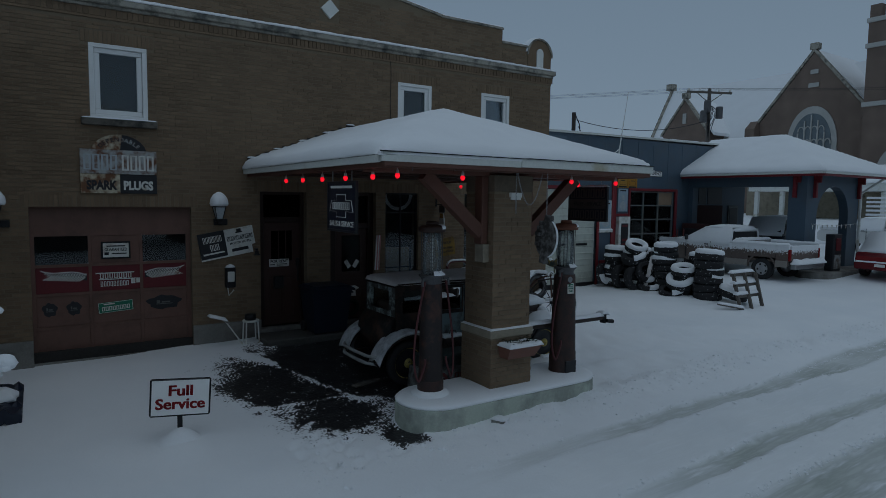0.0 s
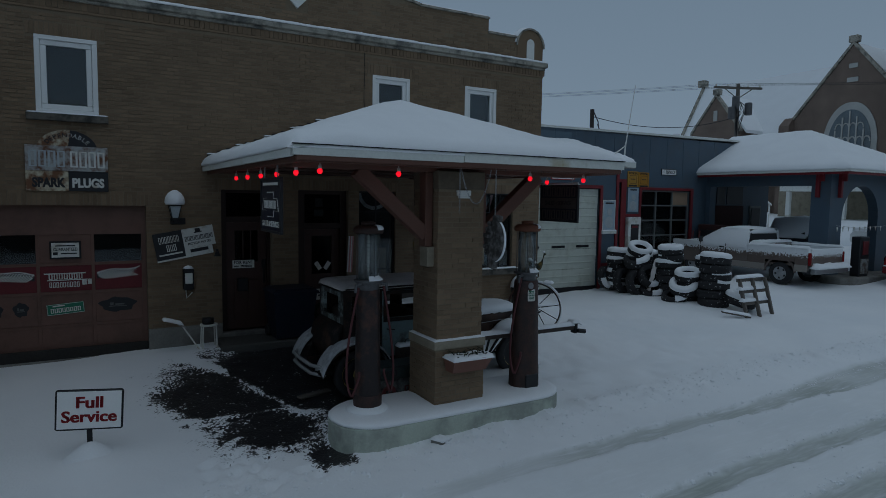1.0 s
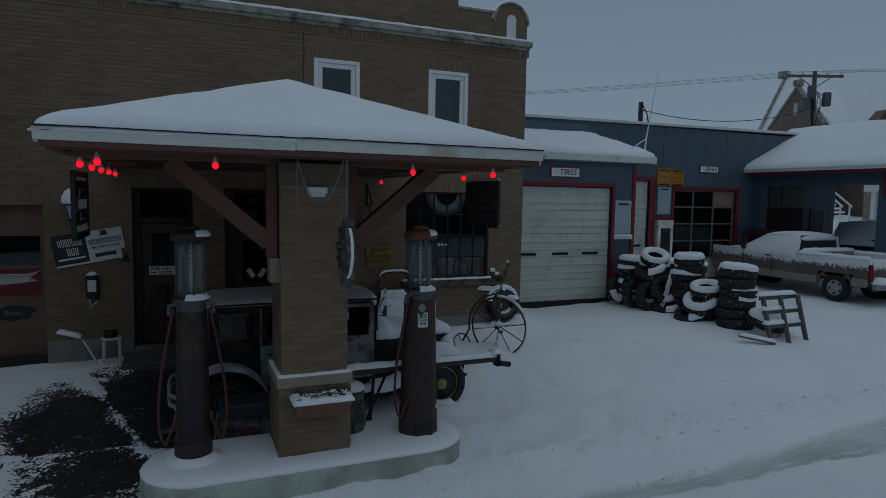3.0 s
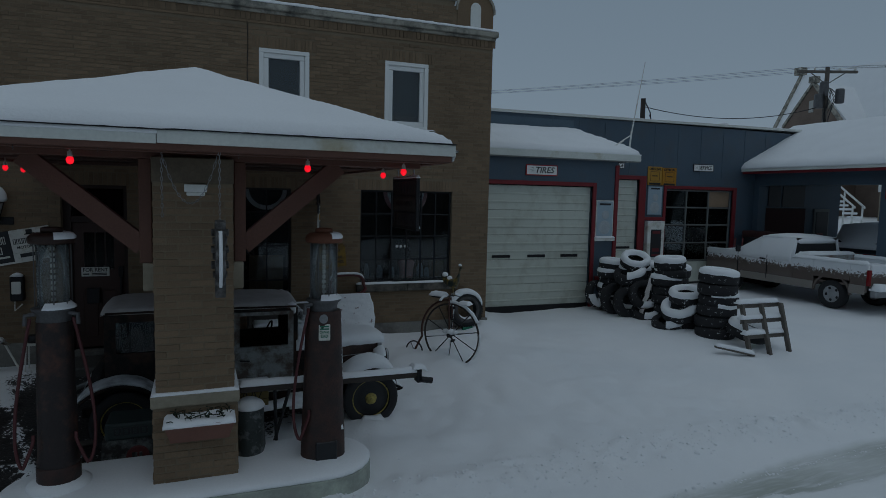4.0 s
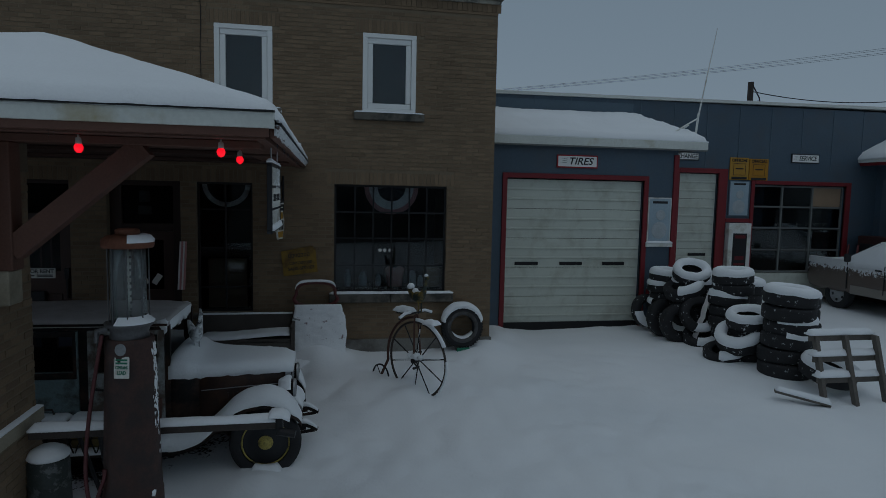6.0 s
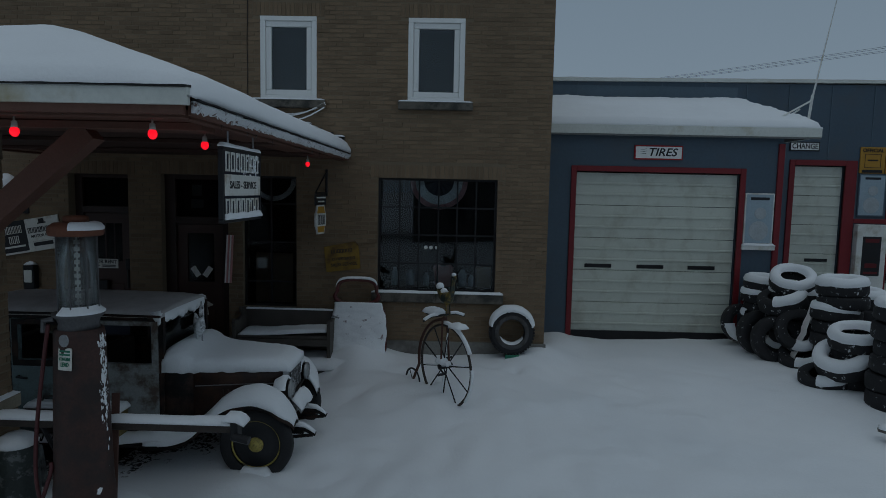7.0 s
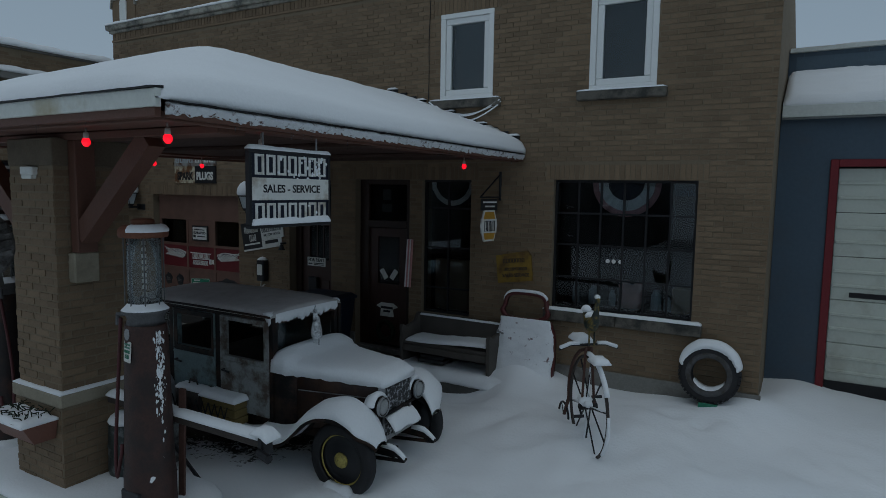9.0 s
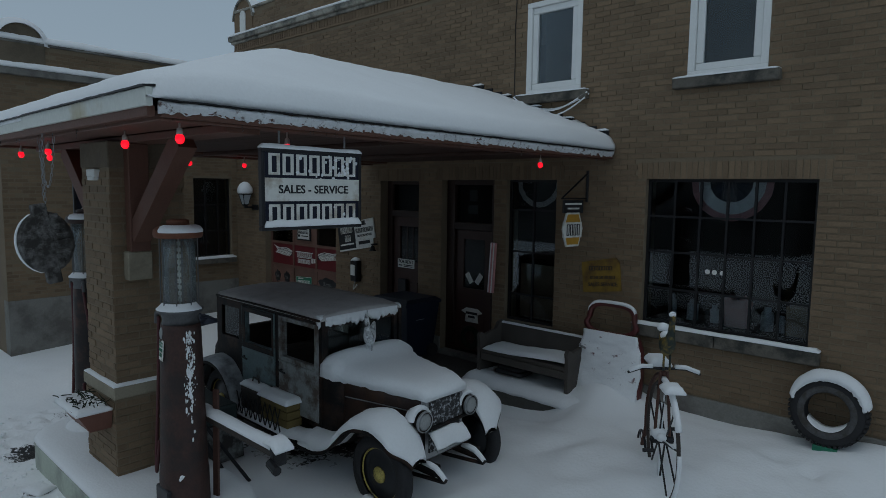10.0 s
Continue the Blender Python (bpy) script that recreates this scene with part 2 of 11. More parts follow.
M_BROWN = mat("red_brown_painted_wood", (0.128, 0.058, 0.040), 0.6, 0.2, 2, 60, 0.25)
M_EAVEICE = mat("dirty_frozen_snow", (0.70, 0.72, 0.74), 0.7, 0.12, 6, 60, 0.5, alt=(0.11, 0.06, 0.045), altamt=0.06, altscale=16, altsharp=0.05)
# Same red-brown timber, coloured darker for the shade inside the canopy
M_SOFFIT = mat("shade_darkened_boards", (0.060, 0.030, 0.022), 0.7, 0.25, 2, 50, 0.3)
M_DOORB = mat("brown_painted_panel", (0.165, 0.088, 0.066), 0.6, 0.12, 1.5, 50, 0.12, alt=(0.125, 0.07, 0.052), altamt=0.25, altscale=2)
M_DARKW = mat("dark_brown_door_wood", (0.030, 0.014, 0.010), 0.5, 0.25, 2, 50, 0.2)
M_BLACK = mat("black_iron", (0.018, 0.018, 0.02), 0.5, 0.25, 4, 60, 0.15, metal=0.3)
M_GLASS = glass("window_glass", ior=1.48)
# Tint and low IOR dim the door panes and cut their sky reflection
M_GLASSD = glass("dim_low_reflection_glass", (0.5, 0.52, 0.52), 0.12, 1.22)
M_GLASSU = glass("upper_window_glass", (0.7, 0.75, 0.78), 0.02, 1.6)
M_BLUE = mat("blue_painted_steel", (0.068, 0.102, 0.138), 0.5, 0.14, 0.8, 20, 0.06, alt=(0.075, 0.098, 0.122), altamt=0.2, altscale=1.1)
M_BLUEL = mat("faded_blue_steel", (0.10, 0.145, 0.185), 0.5, 0.1, 0.8, 20, 0.06)
M_RED = mat("red_trim_paint", (0.19, 0.016, 0.022), 0.5, 0.15, 3, 40, 0.08)
M_STEELDOOR = mat("cream_steel_door", (0.60, 0.63, 0.56), 0.5, 0.06, 1.2, 30, 0.05, alt=(0.48, 0.49, 0.42), altamt=0.15, altscale=2)
M_ROOFING = mat("dark_roofing", (0.06, 0.06, 0.065), 0.9, 0.3, 3, 50, 0.4)
# Near-black base colour puts the gloom of unlit rooms into their surfaces
M_DARK = mat("unlit_interior_black", (0.03, 0.028, 0.026), 0.9, 0.3, 2, 20, 0.1)
M_RUST = mat("rusty_red_pump_paint", (0.054, 0.026, 0.021), 0.6, 0.3, 4, 50, 0.3, alt=(0.03, 0.02, 0.018), altamt=0.35, altscale=5)
M_TYRE = mat("snow_flecked_rubber", (0.020, 0.020, 0.022), 0.75, 0.3, 6, 60, 0.3, alt=(0.62, 0.64, 0.66), altamt=-0.06, altscale=11, altsharp=0.03)
M_RUBBER = mat("black_rubber", (0.022, 0.022, 0.024), 0.75, 0.3, 6, 60, 0.3)
M_INTW = mat("dim_plaster", (0.20, 0.18, 0.15), 0.9, 0.2, 2, 20, 0.1)

# ---- ground: one sheet of snow over the lot and the road ----
def lot_height(x, y):
    xc = min(17.0, max(-5.0, x))
    return -0.12 + 0.02 * xc + 0.008 * max(0.0, xc - 10) + (0.28 - 0.14 * smooth01(10.2, 13.0, x)) * smooth01(7.5, 12.0, y) + 0.24 * smooth01(23.4, 25.6, x)


RUTS = [(5.43, 0.15), (4.07, 0.15), (3.05, 0.36), (1.9, 0.25), (0.8, 0.3)]


def rut_line(x, y0):
    return y0 + 0.04 * math.sin(x * 0.6 + y0 * 2) - 0.011 * max(0.0, x - 8.5) ** 2 * (0.15 if y0 > 5 else 1.0) - 0.012 * max(0.0, 7.0 - x) ** 2


def rut(x, y):
    """0 to 1: flat-bottomed wheel tracks pressed into the road's snow."""
    s = 0.0
    for y0, w in RUTS:
        if y0 > 5:
            w = w * (1 + 1.1 * smooth01(10.8, 12.6, x))
        d = abs(y - rut_line(x, y0)) + 0.035 * ns(x * 3.0, y * 3.0, 21) + 0.02 * ns(x * 9.0, y * 9.0, 22)
        s = max(s, 1 - smooth01(w * 0.78, w * 1.22, d))
    return s * smooth01(3.8, 7.4, x + 0.5 * ns(x, y, 5)) * (0.8 + 0.35 * ns(x * 0.9, y * 2.0, 17))


PRINTS = [(2.94, 7.19, 20), (2.96, 6.93, 70), (2.91, 6.54, 80), (3.19, 6.93, 40), (2.90, 6.73, 15), (3.36, 6.52, 50), (3.21, 6.42, 60), (3.77, 6.46, 5), (3.67, 6.63, 20), (3.27, 6.71, 150), (3.02, 7.42, 90), (2.72, 7.30, 45), (2.70, 6.98, 80), (3.12, 7.18, 110), (3.36, 7.10, 30)]


def bare(x, y):
    """Above 0 where the lot is swept bare of snow under the canopy."""
    def blob(cx, cy, rx, ry):
        return 1 - math.hypot((x - cx) / rx, (y - cy) / ry)
    f = max(blob(4.8, 10.7, 2.0, 1.2), blob(4.0, 10.4, 1.1, 1.2), blob(3.15, 9.75, 0.78, 1.25), blob(3.65, 8.95, 0.62, 0.7), blob(3.62, 7.95, 0.50, 0.66), blob(5.4, 9.5, 1.85, 1.0), blob(4.4, 9.3, 0.9, 0.95), blob(4.06, 6.90, 0.30, 0.46) - 0.05, blob(4.9, 8.35, 1.3, 0.75) - 0.36, blob(3.7, 8.1, 1.25, 1.2) - 0.33)

    def band(ax, ay, bx, by, w):
        u = max(0.0, min(1.0, ((x - ax) * (bx - ax) + (y - ay) * (by - ay)) / ((bx - ax) ** 2 + (by - ay) ** 2)))
        return math.exp(-(math.hypot(x - ax - u * (bx - ax), y - ay - u * (by - ay)) / w) ** 2)
    f -= 0.62 * band(2.75, 11.9, 3.45, 10.5, 0.13) + 0.42 * band(3.45, 10.5, 4.15, 8.45, 0.055) + 0.40 * band(2.6, 8.72, 3.95, 8.62, 0.05) + 0.30 * band(4.15, 8.45, 5.3, 7.9, 0.08)
    return f + 0.20 * ns(x * 1.9, y * 1.9, 2) + 0.20 * ns(x * 6, y * 6, 4) + 0.20 * ns(x * 13, y * 13, 6)


def ground_height(x, y):
    z = lot_height(x, y)
    z += 0.035 * ns(x * 0.45, y * 0.45, 1) + (0.016 + 0.016 * smooth01(6.8, 7.6, x)) * ns(x * 1.5, y * 1.5, 3) + (0.006 + 0.006 * smooth01(6.8, 7.6, x)) * ns(x * 4.2, y * 4.2, 5)
    if 7.0 < x < 15.0 and 6.4 < y < 12.2:
        z += (0.07 * abs(ns(x * 1.1, y * 1.1, 31)) + 0.05 * abs(ns(x * 2.4, y * 2.4, 33)) - 0.02) * smooth01(7.0, 8.2, x) * smooth01(15.0, 13.0, x) * smooth01(6.4, 7.4, y) * smooth01(12.2, 11.4, y)
    far = math.hypot(x - 8, y - 7)
    if far < 40:
        bank = math.exp(-((y - 6.38 - 0.15 * smooth01(6.0, 9.0, x) + 0.008 * max(0.0, x - 10) ** 2) / 0.40) ** 2)
        z += bank * (0.03 + 0.07 * max(0.0, ns(x * 1.6, y * 1.6, 8)) + 0.10 * abs(ns(x * 3.6, y * 3.6, 9)) + 0.03 * ns(x * 9, y * 9, 2)) * smooth01(3.0, 6.0, x)
        z -= 0.045 * rut(x, y)
        if y < 5.6 and x > 2:
            z += 0.010 * ns(x * 3, y * 5, 12) + 0.022 * max(0.0, ns(x * 7, y * 9, 14) - 0.15) * (1 - rut(x, y)) + 0.02 * abs(ns(x * 2.2, y * 4, 3)) * (1 - rut(x, y))
        if bare(x, y) > 0.02:
            z -= 0.035 * smooth01(0.02, 0.2, bare(x, y))
        # prints of boots before the swept patch
        if 2.3 < x < 4.2 and 6.1 < y < 7.8:
            for fx, fy, turn in PRINTS:
                c, n = math.cos(radians(turn)), math.sin(radians(turn))
                u, v = (x - fx) * c + (y - fy) * n, (y - fy) * c - (x - fx) * n
                d = (u / 0.125) ** 2 + (v / 0.075) ** 2
                if d < 5:
                    z += 0.012 * math.exp(-(math.sqrt(d) - 1.35) ** 2 * 6) - 0.05 * (1 - smooth01(0.5, 1.25, d))
        # snow drawn up round the foot of things
        for fx, fy, h, r in ((1.52, 8.2, 0.10, 0.35), (8.45, 12.0, 0.20, 0.7), (8.55, 11.85, 0.14, 0.4), (7.0, 11.22, -0.16, 0.32), (7.4, 11.25, -0.16, 0.32), (7.85, 11.25, -0.16, 0.32), (8.2, 11.3, -0.10, 0.25), (11.3, 12.2, 0.14, 0.55), (11.9, 13.7, 0.18, 0.4), (16.0, 11.0, 0.10, 1.6), (9.4, 10.5, 0.08, 0.6), (8.0, 8.30, 0.10, 0.30), (6.5, 7.98, 0.07, 0.5), (11.0, 9.2, 0.05, 1.5), (11.75, 12.9, 0.14, 0.32), (12.15, 13.2, 0.10, 0.28), (11.6, 12.35, 0.10, 0.4), (10.2, 10.9, 0.05, 0.35), (9.75, 10.1, 0.05, 0.3), (10.6, 11.6, -0.05, 0.12), (10.95, 11.5, -0.05, 0.10), (7.95, 7.55, 0.06, 0.35), (8.9, 11.0, 0.04, 0.5), (13.3, 12.2, 0.04, 0.8)):
            d = ((x - fx) ** 2 + (y - fy) ** 2) / (r * r)
            if d < 6:
                z += h * math.exp(-d)
    return z


def axis_steps(lo, hi, fine, far_lo, far_hi):
    c = list(np.arange(lo, hi + 1e-6, fine))
    s, v = fine, hi
    while v < far_hi:
        s *= 1.35
        v += s
        c.append(v)
    s, v = fine, lo
    while v > far_lo:
        s *= 1.35
        v -= s
        c.insert(0, v)
    return [float(q) for q in c]


def build_ground():
    xs, ys = axis_steps(-2.0, 18.0, 0.062, -900, 1200), axis_steps(2.0, 12.4, 0.062, -700, 1200)
    vs = [(x, y, ground_height(x, y)) for y in ys for x in xs]
    n = len(xs)
    fs = [(j * n + i, j * n + i + 1, (j + 1) * n + i + 1, (j + 1) * n + i) for j in range(len(ys) - 1) for i in range(n - 1)]
    me = bpy.data.meshes.new("ground")
    me.from_pydata(vs, [], fs)
    at = me.attributes.new("bare_ground", "FLOAT", "POINT")
    at.data.foreach_set("value", [min(1.0, max(0.0, bare(x, y) * 1.5 + 0.42)) if abs(x - 5) < 6 and abs(y - 9) < 5 else 0.0 for y in ys for x in xs])
    rt = me.attributes.new("wheel_track", "FLOAT", "POINT")
    rt.data.foreach_set("value", [min(1.0, rut(x, y) * 0.80 + 0.16 * smooth01(5.9, 4.6, y) * smooth01(3, 7, x)) if math.hypot(x - 8, y - 7) < 60 else 0.0 for y in ys for x in xs])
    m = bpy.data.materials.new("snow_over_asphalt")
    m.use_nodes = True
    nd, l = m.node_tree.nodes, m.node_tree.links
    p = nd["Principled BSDF"]
    co = nd.new("ShaderNodeTexCoord")
    a1, a2 = nd.new("ShaderNodeAttribute"), nd.new("ShaderNodeAttribute")
    a1.attribute_name, a2.attribute_name = "bare_ground", "wheel_track"
    n1, n2, n3 = (nd.new("ShaderNodeTexNoise") for _ in range(3))
    for q, s, d in ((n1, 26, 6), (n2, 0.7, 4), (n3, 9, 8)):
        q.inputs["Scale"].default_value, q.inputs["Detail"].default_value = s, d
    mp = nd.new("ShaderNodeMapping")
    mp.inputs["Scale"].default_value = (0.18, 1.3, 1)
    l.new(co.outputs["Object"], mp.inputs[0])
    l.new(co.outputs["Object"], n1.inputs["Vector"])
    l.new(co.outputs["Object"], n2.inputs["Vector"])
    l.new(mp.outputs[0], n3.inputs["Vector"])

    def mixc(f, c1, c2):
        x = nd.new("ShaderNodeMix")
        x.data_type = "RGBA"
        l.new(f, x.inputs[0])
        for k, c in ((6, c1), (7, c2)):
            if isinstance(c, tuple):
                x.inputs[k].default_value = (*c, 1)
            else:
                l.new(c, x.inputs[k])
        return x.outputs[2]

    def rng(src, a, b, c=0.0, d=1.0):
        x = nd.new("ShaderNodeMapRange")
        for k, v in zip((1, 2, 3, 4), (a, b, c, d)):
            x.inputs[k].default_value = v
        l.new(src, x.inputs[0])
        return x.outputs[0]

    def two(op, a, b):
        x = nd.new("ShaderNodeMath")
        x.operation = op
        for k, v in ((0, a), (1, b)):
            if isinstance(v, float):
                x.inputs[k].default_value = v
            else:
                l.new(v, x.inputs[k])
        return x.outputs[0]
    snow = mixc(rng(n2.outputs[0], 0.3, 0.7), (0.83, 0.855, 0.88), (0.89, 0.905, 0.92))
    slush = mixc(rng(n3.outputs[0], 0.35, 0.65), (0.27, 0.295, 0.26), (0.50, 0.53, 0.49))
    tr = two("MULTIPLY", a2.outputs["Fac"], rng(n3.outputs[0], 0.20, 0.50))
    c1 = mixc(tr, snow, slush)
    asph = mixc(rng(n1.outputs[0], 0.3, 0.7), (0.010, 0.010, 0.012), (0.035, 0.035, 0.037))
    n4 = nd.new("ShaderNodeTexNoise")
    n4.inputs["Scale"].default_value, n4.inputs["Detail"].default_value, n4.inputs["Roughness"].default_value = 5, 7, 0.6
    l.new(co.outputs["Object"], n4.inputs["Vector"])
    cover = two("ADD", rng(n1.outputs[0], 0.25, 0.75, -0.6, 0.6), rng(n4.outputs[0], 0.25, 0.75, -0.22, 0.22))
    gate = rng(a1.outputs["Fac"], 0.02, 0.35)
    bf = two("MULTIPLY", gate, rng(two("ADD", a1.outputs["Fac"], cover), 0.40, 0.62))
    c2 = mixc(bf, c1, asph)
    l.new(c2, p.inputs["Base Color"])
    l.new(rng(bf, 0, 1, 0.78, 0.38), p.inputs["Roughness"])
    p.inputs["Specular IOR Level"].default_value = 0.3
    bp = nd.new("ShaderNodeBump")
    bp.inputs["Strength"].default_value, bp.inputs["Distance"].default_value = 0.35, 0.02
    l.new(n1.outputs[0], bp.inputs["Height"])
    l.new(bp.outputs[0], p.inputs["Normal"])
    ob = finish("ground", me, m, None, "", True)
    tagged(ob, "snow-covered lot and road with wheel tracks and a swept wet asphalt patch", "ground", "", "structure")


build_ground()


# ---- brickwork ----
BL, BH, BJ = 0.203, 0.0577, 0.010


def brick_courses(u0, u1, z0, z1, holes, seed=1):
    """Bricks (u0, u1, z0, z1) of a running bond round rectangular holes."""
    rnd = random.Random(seed)
    out = []
    k = 0
    z = z0
    while z + BH <= z1 + 0.01:
        spans = [(u0, u1)]
        for a, b, c, d in holes:
            if c < z + BH - 0.012 and d > z + 0.012:
                nxt = []
                for s, e in spans:
                    if b <= s or a >= e:
                        nxt.append((s, e))
                    else:
                        if a - s > 0.03:
                            nxt.append((s, a))
                        if e - b > 0.03:
                            nxt.append((b, e))
                spans = nxt
        off = (k % 2) * (BL + BJ) / 2 + rnd.uniform(-0.012, 0.012)
        for s, e in spans:
            i = math.floor((s - u0 - off) / (BL + BJ))
            while True:
                a = u0 + off + i * (BL + BJ)
                b = a + BL
                i += 1
                if a >= e:
                    break
                a, b = max(a, s), min(b, e)
                if b - a > 0.03:
                    out.append((a, b, z, z + BH))
        z += BH + BJ
        k += 1
    return out


def soldier(u0, u1, z0, h):
    n = max(1, round((u1 - u0) / (BH + BJ)))
    w = (u1 - u0) / n
    return [(u0 + i * w + 0.004, u0 + (i + 1) * w - 0.004, z0, z0 + h) for i in range(n)]


def brick_points(a, b, c, d, proud, deep=0.03):
    e = 0.003
    return [(a, deep, c), (b, deep, c), (b, deep, d), (a, deep, d), (a + e, -proud, c + e), (b - e, -proud, c + e), (b - e, -proud, d - e), (a + e, -proud, d - e)]


BRICK_FACES = [(4, 5, 6, 7), (0, 1, 5, 4), (1, 2, 6, 5), (2, 3, 7, 6), (3, 0, 4, 7)]
BRICK_MESHES = {}


def lay(bricks, m, parent, singles=None, proud=0.003, seed=3, name="brick", mj=None, mo=None):
    """Lays bricks on the pose m (u along x, out along -y). Those that singles() picks, up to 300, are pieces of their own."""
    rnd = random.Random(seed)
    vs, fs = [], []
    count = 0
    for a, b, c, d in bricks:
        p = proud + rnd.uniform(-0.0035, 0.004)
        if singles and count < 300 and singles(a, b, c, d):
            count += 1
            key = (round(b - a, 2), round(d - c, 3))
            if key not in BRICK_MESHES:
                me = bpy.data.meshes.new("brick")
                w, h = (b - a) / 2, (d - c) / 2
                me.from_pydata(brick_points(-w, w, -h, h, 0.0, 0.04), [], BRICK_FACES)
                me.materials.append(mo or M_BRICK_O)
                BRICK_MESHES[key] = me
            ob = new(name, BRICK_MESHES[key])
            ob.parent = parent
            ob.matrix_basis = m @ Matrix.Translation(((a + b) / 2, -p, (c + d) / 2))
        else:
            n = len(vs)
            vs += [tuple(m @ Vector(q)) for q in brick_points(a, b, c, d, p)]
            fs += [tuple(n + i for i in f) for f in BRICK_FACES]
    me = bpy.data.meshes.new("brickwork")
    me.from_pydata(vs, [], fs)
    ob = finish("brickwork", me, mj or M_BRICK, parent)
    ob["kind"] = "stuff"
    return ob


def slab_with_holes(bm, u0, u1, z0, z1, y0, y1, holes):
    us = sorted({u0, u1, *[q for h in holes for q in h[:2] if u0 < q < u1]})
    zs = sorted({z0, z1, *[q for h in holes for q in h[2:] if z0 < q < z1]})
    for a, b in zip(us, us[1:]):
        run = None
        for c, d in zip(zs, zs[1:]):
            solid = not any(h[0] < (a + b) / 2 < h[1] and h[2] < (c + d) / 2 < h[3] for h in holes)
            if solid and run is None:
                run = [c, d]
            elif solid:
                run[1] = d
            elif run:
                box(bm, a, b, y0, y1, *run)
                run = None
        if run:
            box(bm, a, b, y0, y1, *run)


# ---- the brick garage ----
FY = 12.30
XL, XR = -1.26, 11.48
WINS = [(0.89, 1.80), (6.915, 7.80), (9.225, 10.105)]
WZ0, WZ1 = 4.395, 5.67
GD1 = (-0.05, 2.50, 0.0, 2.86)
RENT = (3.80, 4.77, 0.0, 3.18)
SHOP = (5.30, 6.38, 0.0, 3.20)
SLIM = (6.62, 7.48, 1.10, 3.20)
BAY = (8.78, 10.67, 1.40, 3.21)
HOLES = [GD1, RENT, SHOP, SLIM, BAY] + [(a, b, WZ0, WZ1) for a, b in WINS]
LINTELS = [(h[0] - 0.12, h[1] + 0.12, h[3], h[3] + 0.205) for h in HOLES]


def build_garage_block():
    bm = B()
    slab_with_holes(bm, XL, XR, -0.4, 6.26, FY, FY + 0.30, HOLES)
    wall = setting("wall_front", bm, M_MORTAR, "buff brick front wall of the old garage with cut openings", "wall")
    # parapet, stepped, with a low gable over its middle
    bm = B()
    for a, b, t in ((XL, 0.4, 6.95), (0.4, 2.2, 7.27), (8.05, 9.86, 7.27), (9.86, XR, 6.95)):
        box(bm, a, b, FY + 0.02, FY + 0.28, 6.44, t)
    loft(bm, [[(2.2, y, 6.44), (8.05, y, 6.44), (8.05, y, 7.28), (5.12, y, 7.72), (2.2, y, 7.28)] for y in (FY + 0.02, FY + 0.28)])
    par = setting("parapet", bm, M_MORTAR, "stepped brick parapet with a low middle gable", "parapet")
    side = B()
    box(side, XR - 0.30, XR, FY + 0.30, 24.0, -0.4, 6.9)
    box(side, XL, XL + 0.3, FY + 0.30, 24.0, -0.4, 6.9)
    box(side, XL + 0.3, XR - 0.3, 23.7, 24.0, -0.4, 6.9)
    setting("wall_side", side, M_MORTAR, "plain brick side and back walls of the garage", "wall")
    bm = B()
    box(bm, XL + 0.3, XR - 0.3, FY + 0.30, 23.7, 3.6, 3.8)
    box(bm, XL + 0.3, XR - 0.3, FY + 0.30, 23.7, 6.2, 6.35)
    setting("ceiling", bm, M_DARK, "garage ceilings and flat roof, near-black for unlit rooms", "ceiling")
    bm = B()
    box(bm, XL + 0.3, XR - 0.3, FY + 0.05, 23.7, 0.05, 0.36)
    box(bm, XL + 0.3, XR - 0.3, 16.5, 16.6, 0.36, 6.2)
    setting("floor", bm, M_DARK, "garage floor and back partition, near-black for unlit rooms", "floor")
    # stone course with its snow
    bm = B()
    box(bm, XL - 0.08, XR + 0.08, FY - 0.12, FY + 0.28, 6.32, 6.43, 0.015)
    box(bm, XL - 0.04, XR + 0.04, FY - 0.06, FY + 0.02, 6.262, 6.322, 0.01)
    setting("stone_course", bm, M_STONE, "weathered stone string course below the parapet", "trim")
    bm = B()
    snowpad(bm, XL - 0.07, XR + 0.07, FY - 0.13, FY + 0.03, lambda x, y: 6.43, 0.05, 0.05, 0.01, 0.05, 2.0)
    for a, b, t in ((XL, 0.4, 6.95), (0.4, 2.2, 7.27), (8.05, 9.86, 7.27), (9.86, 10.68, 6.95)):
        snowpad(bm, a, b, FY - 0.0, FY + 0.3, lambda x, y, t=t: t + 0.05, 0.05, 0.06, 0.012, 0.08, a)
    snowpad(bm, 2.2, 8.05, FY, FY + 0.3, lambda x, y: 7.77 - 0.15 * abs(x - 5.12), 0.05, 0.06, 0.012, 0.08, 1.0)
    tagged(part("ledge_snow", bm, M_SNOW, None, "", True), "thin snow lying along the stone course and parapet", "snow", "", "structure")
    bm = B()
    for a, b, t in ((XL, 0.4, 6.95), (0.4, 2.2, 7.27), (8.05, 9.86, 7.27), (9.86, 10.68, 6.95)):
        box(bm, a - 0.02, b + 0.02, FY - 0.02, FY + 0.3, t + 0.002, t + 0.05, 0.008)
    loft(bm, [[(2.18, y, 7.285), (5.12, y, 7.725), (8.07, y, 7.285), (8.07, y, 7.33), (5.12, y, 7.77), (2.18, y, 7.33)] for y in (FY - 0.02, FY + 0.3)])
    setting("coping", bm, M_STONE, "dark weathered coping on the parapet", "trim")
    # end piers with round heads and a pale round-headed panel
    for cx in (11.08, -0.86):
        pier = thing("parapet_pier", (cx, FY, 6.43), "round-headed brick pier at the parapet's end with a pale panel", "pier", "parapet piers", "structure")
        arc = [(0.39 * math.cos(radians(a)), 0.36 + 0.40 * math.sin(radians(a))) for a in range(0, 181, 12)]
        bm = B()
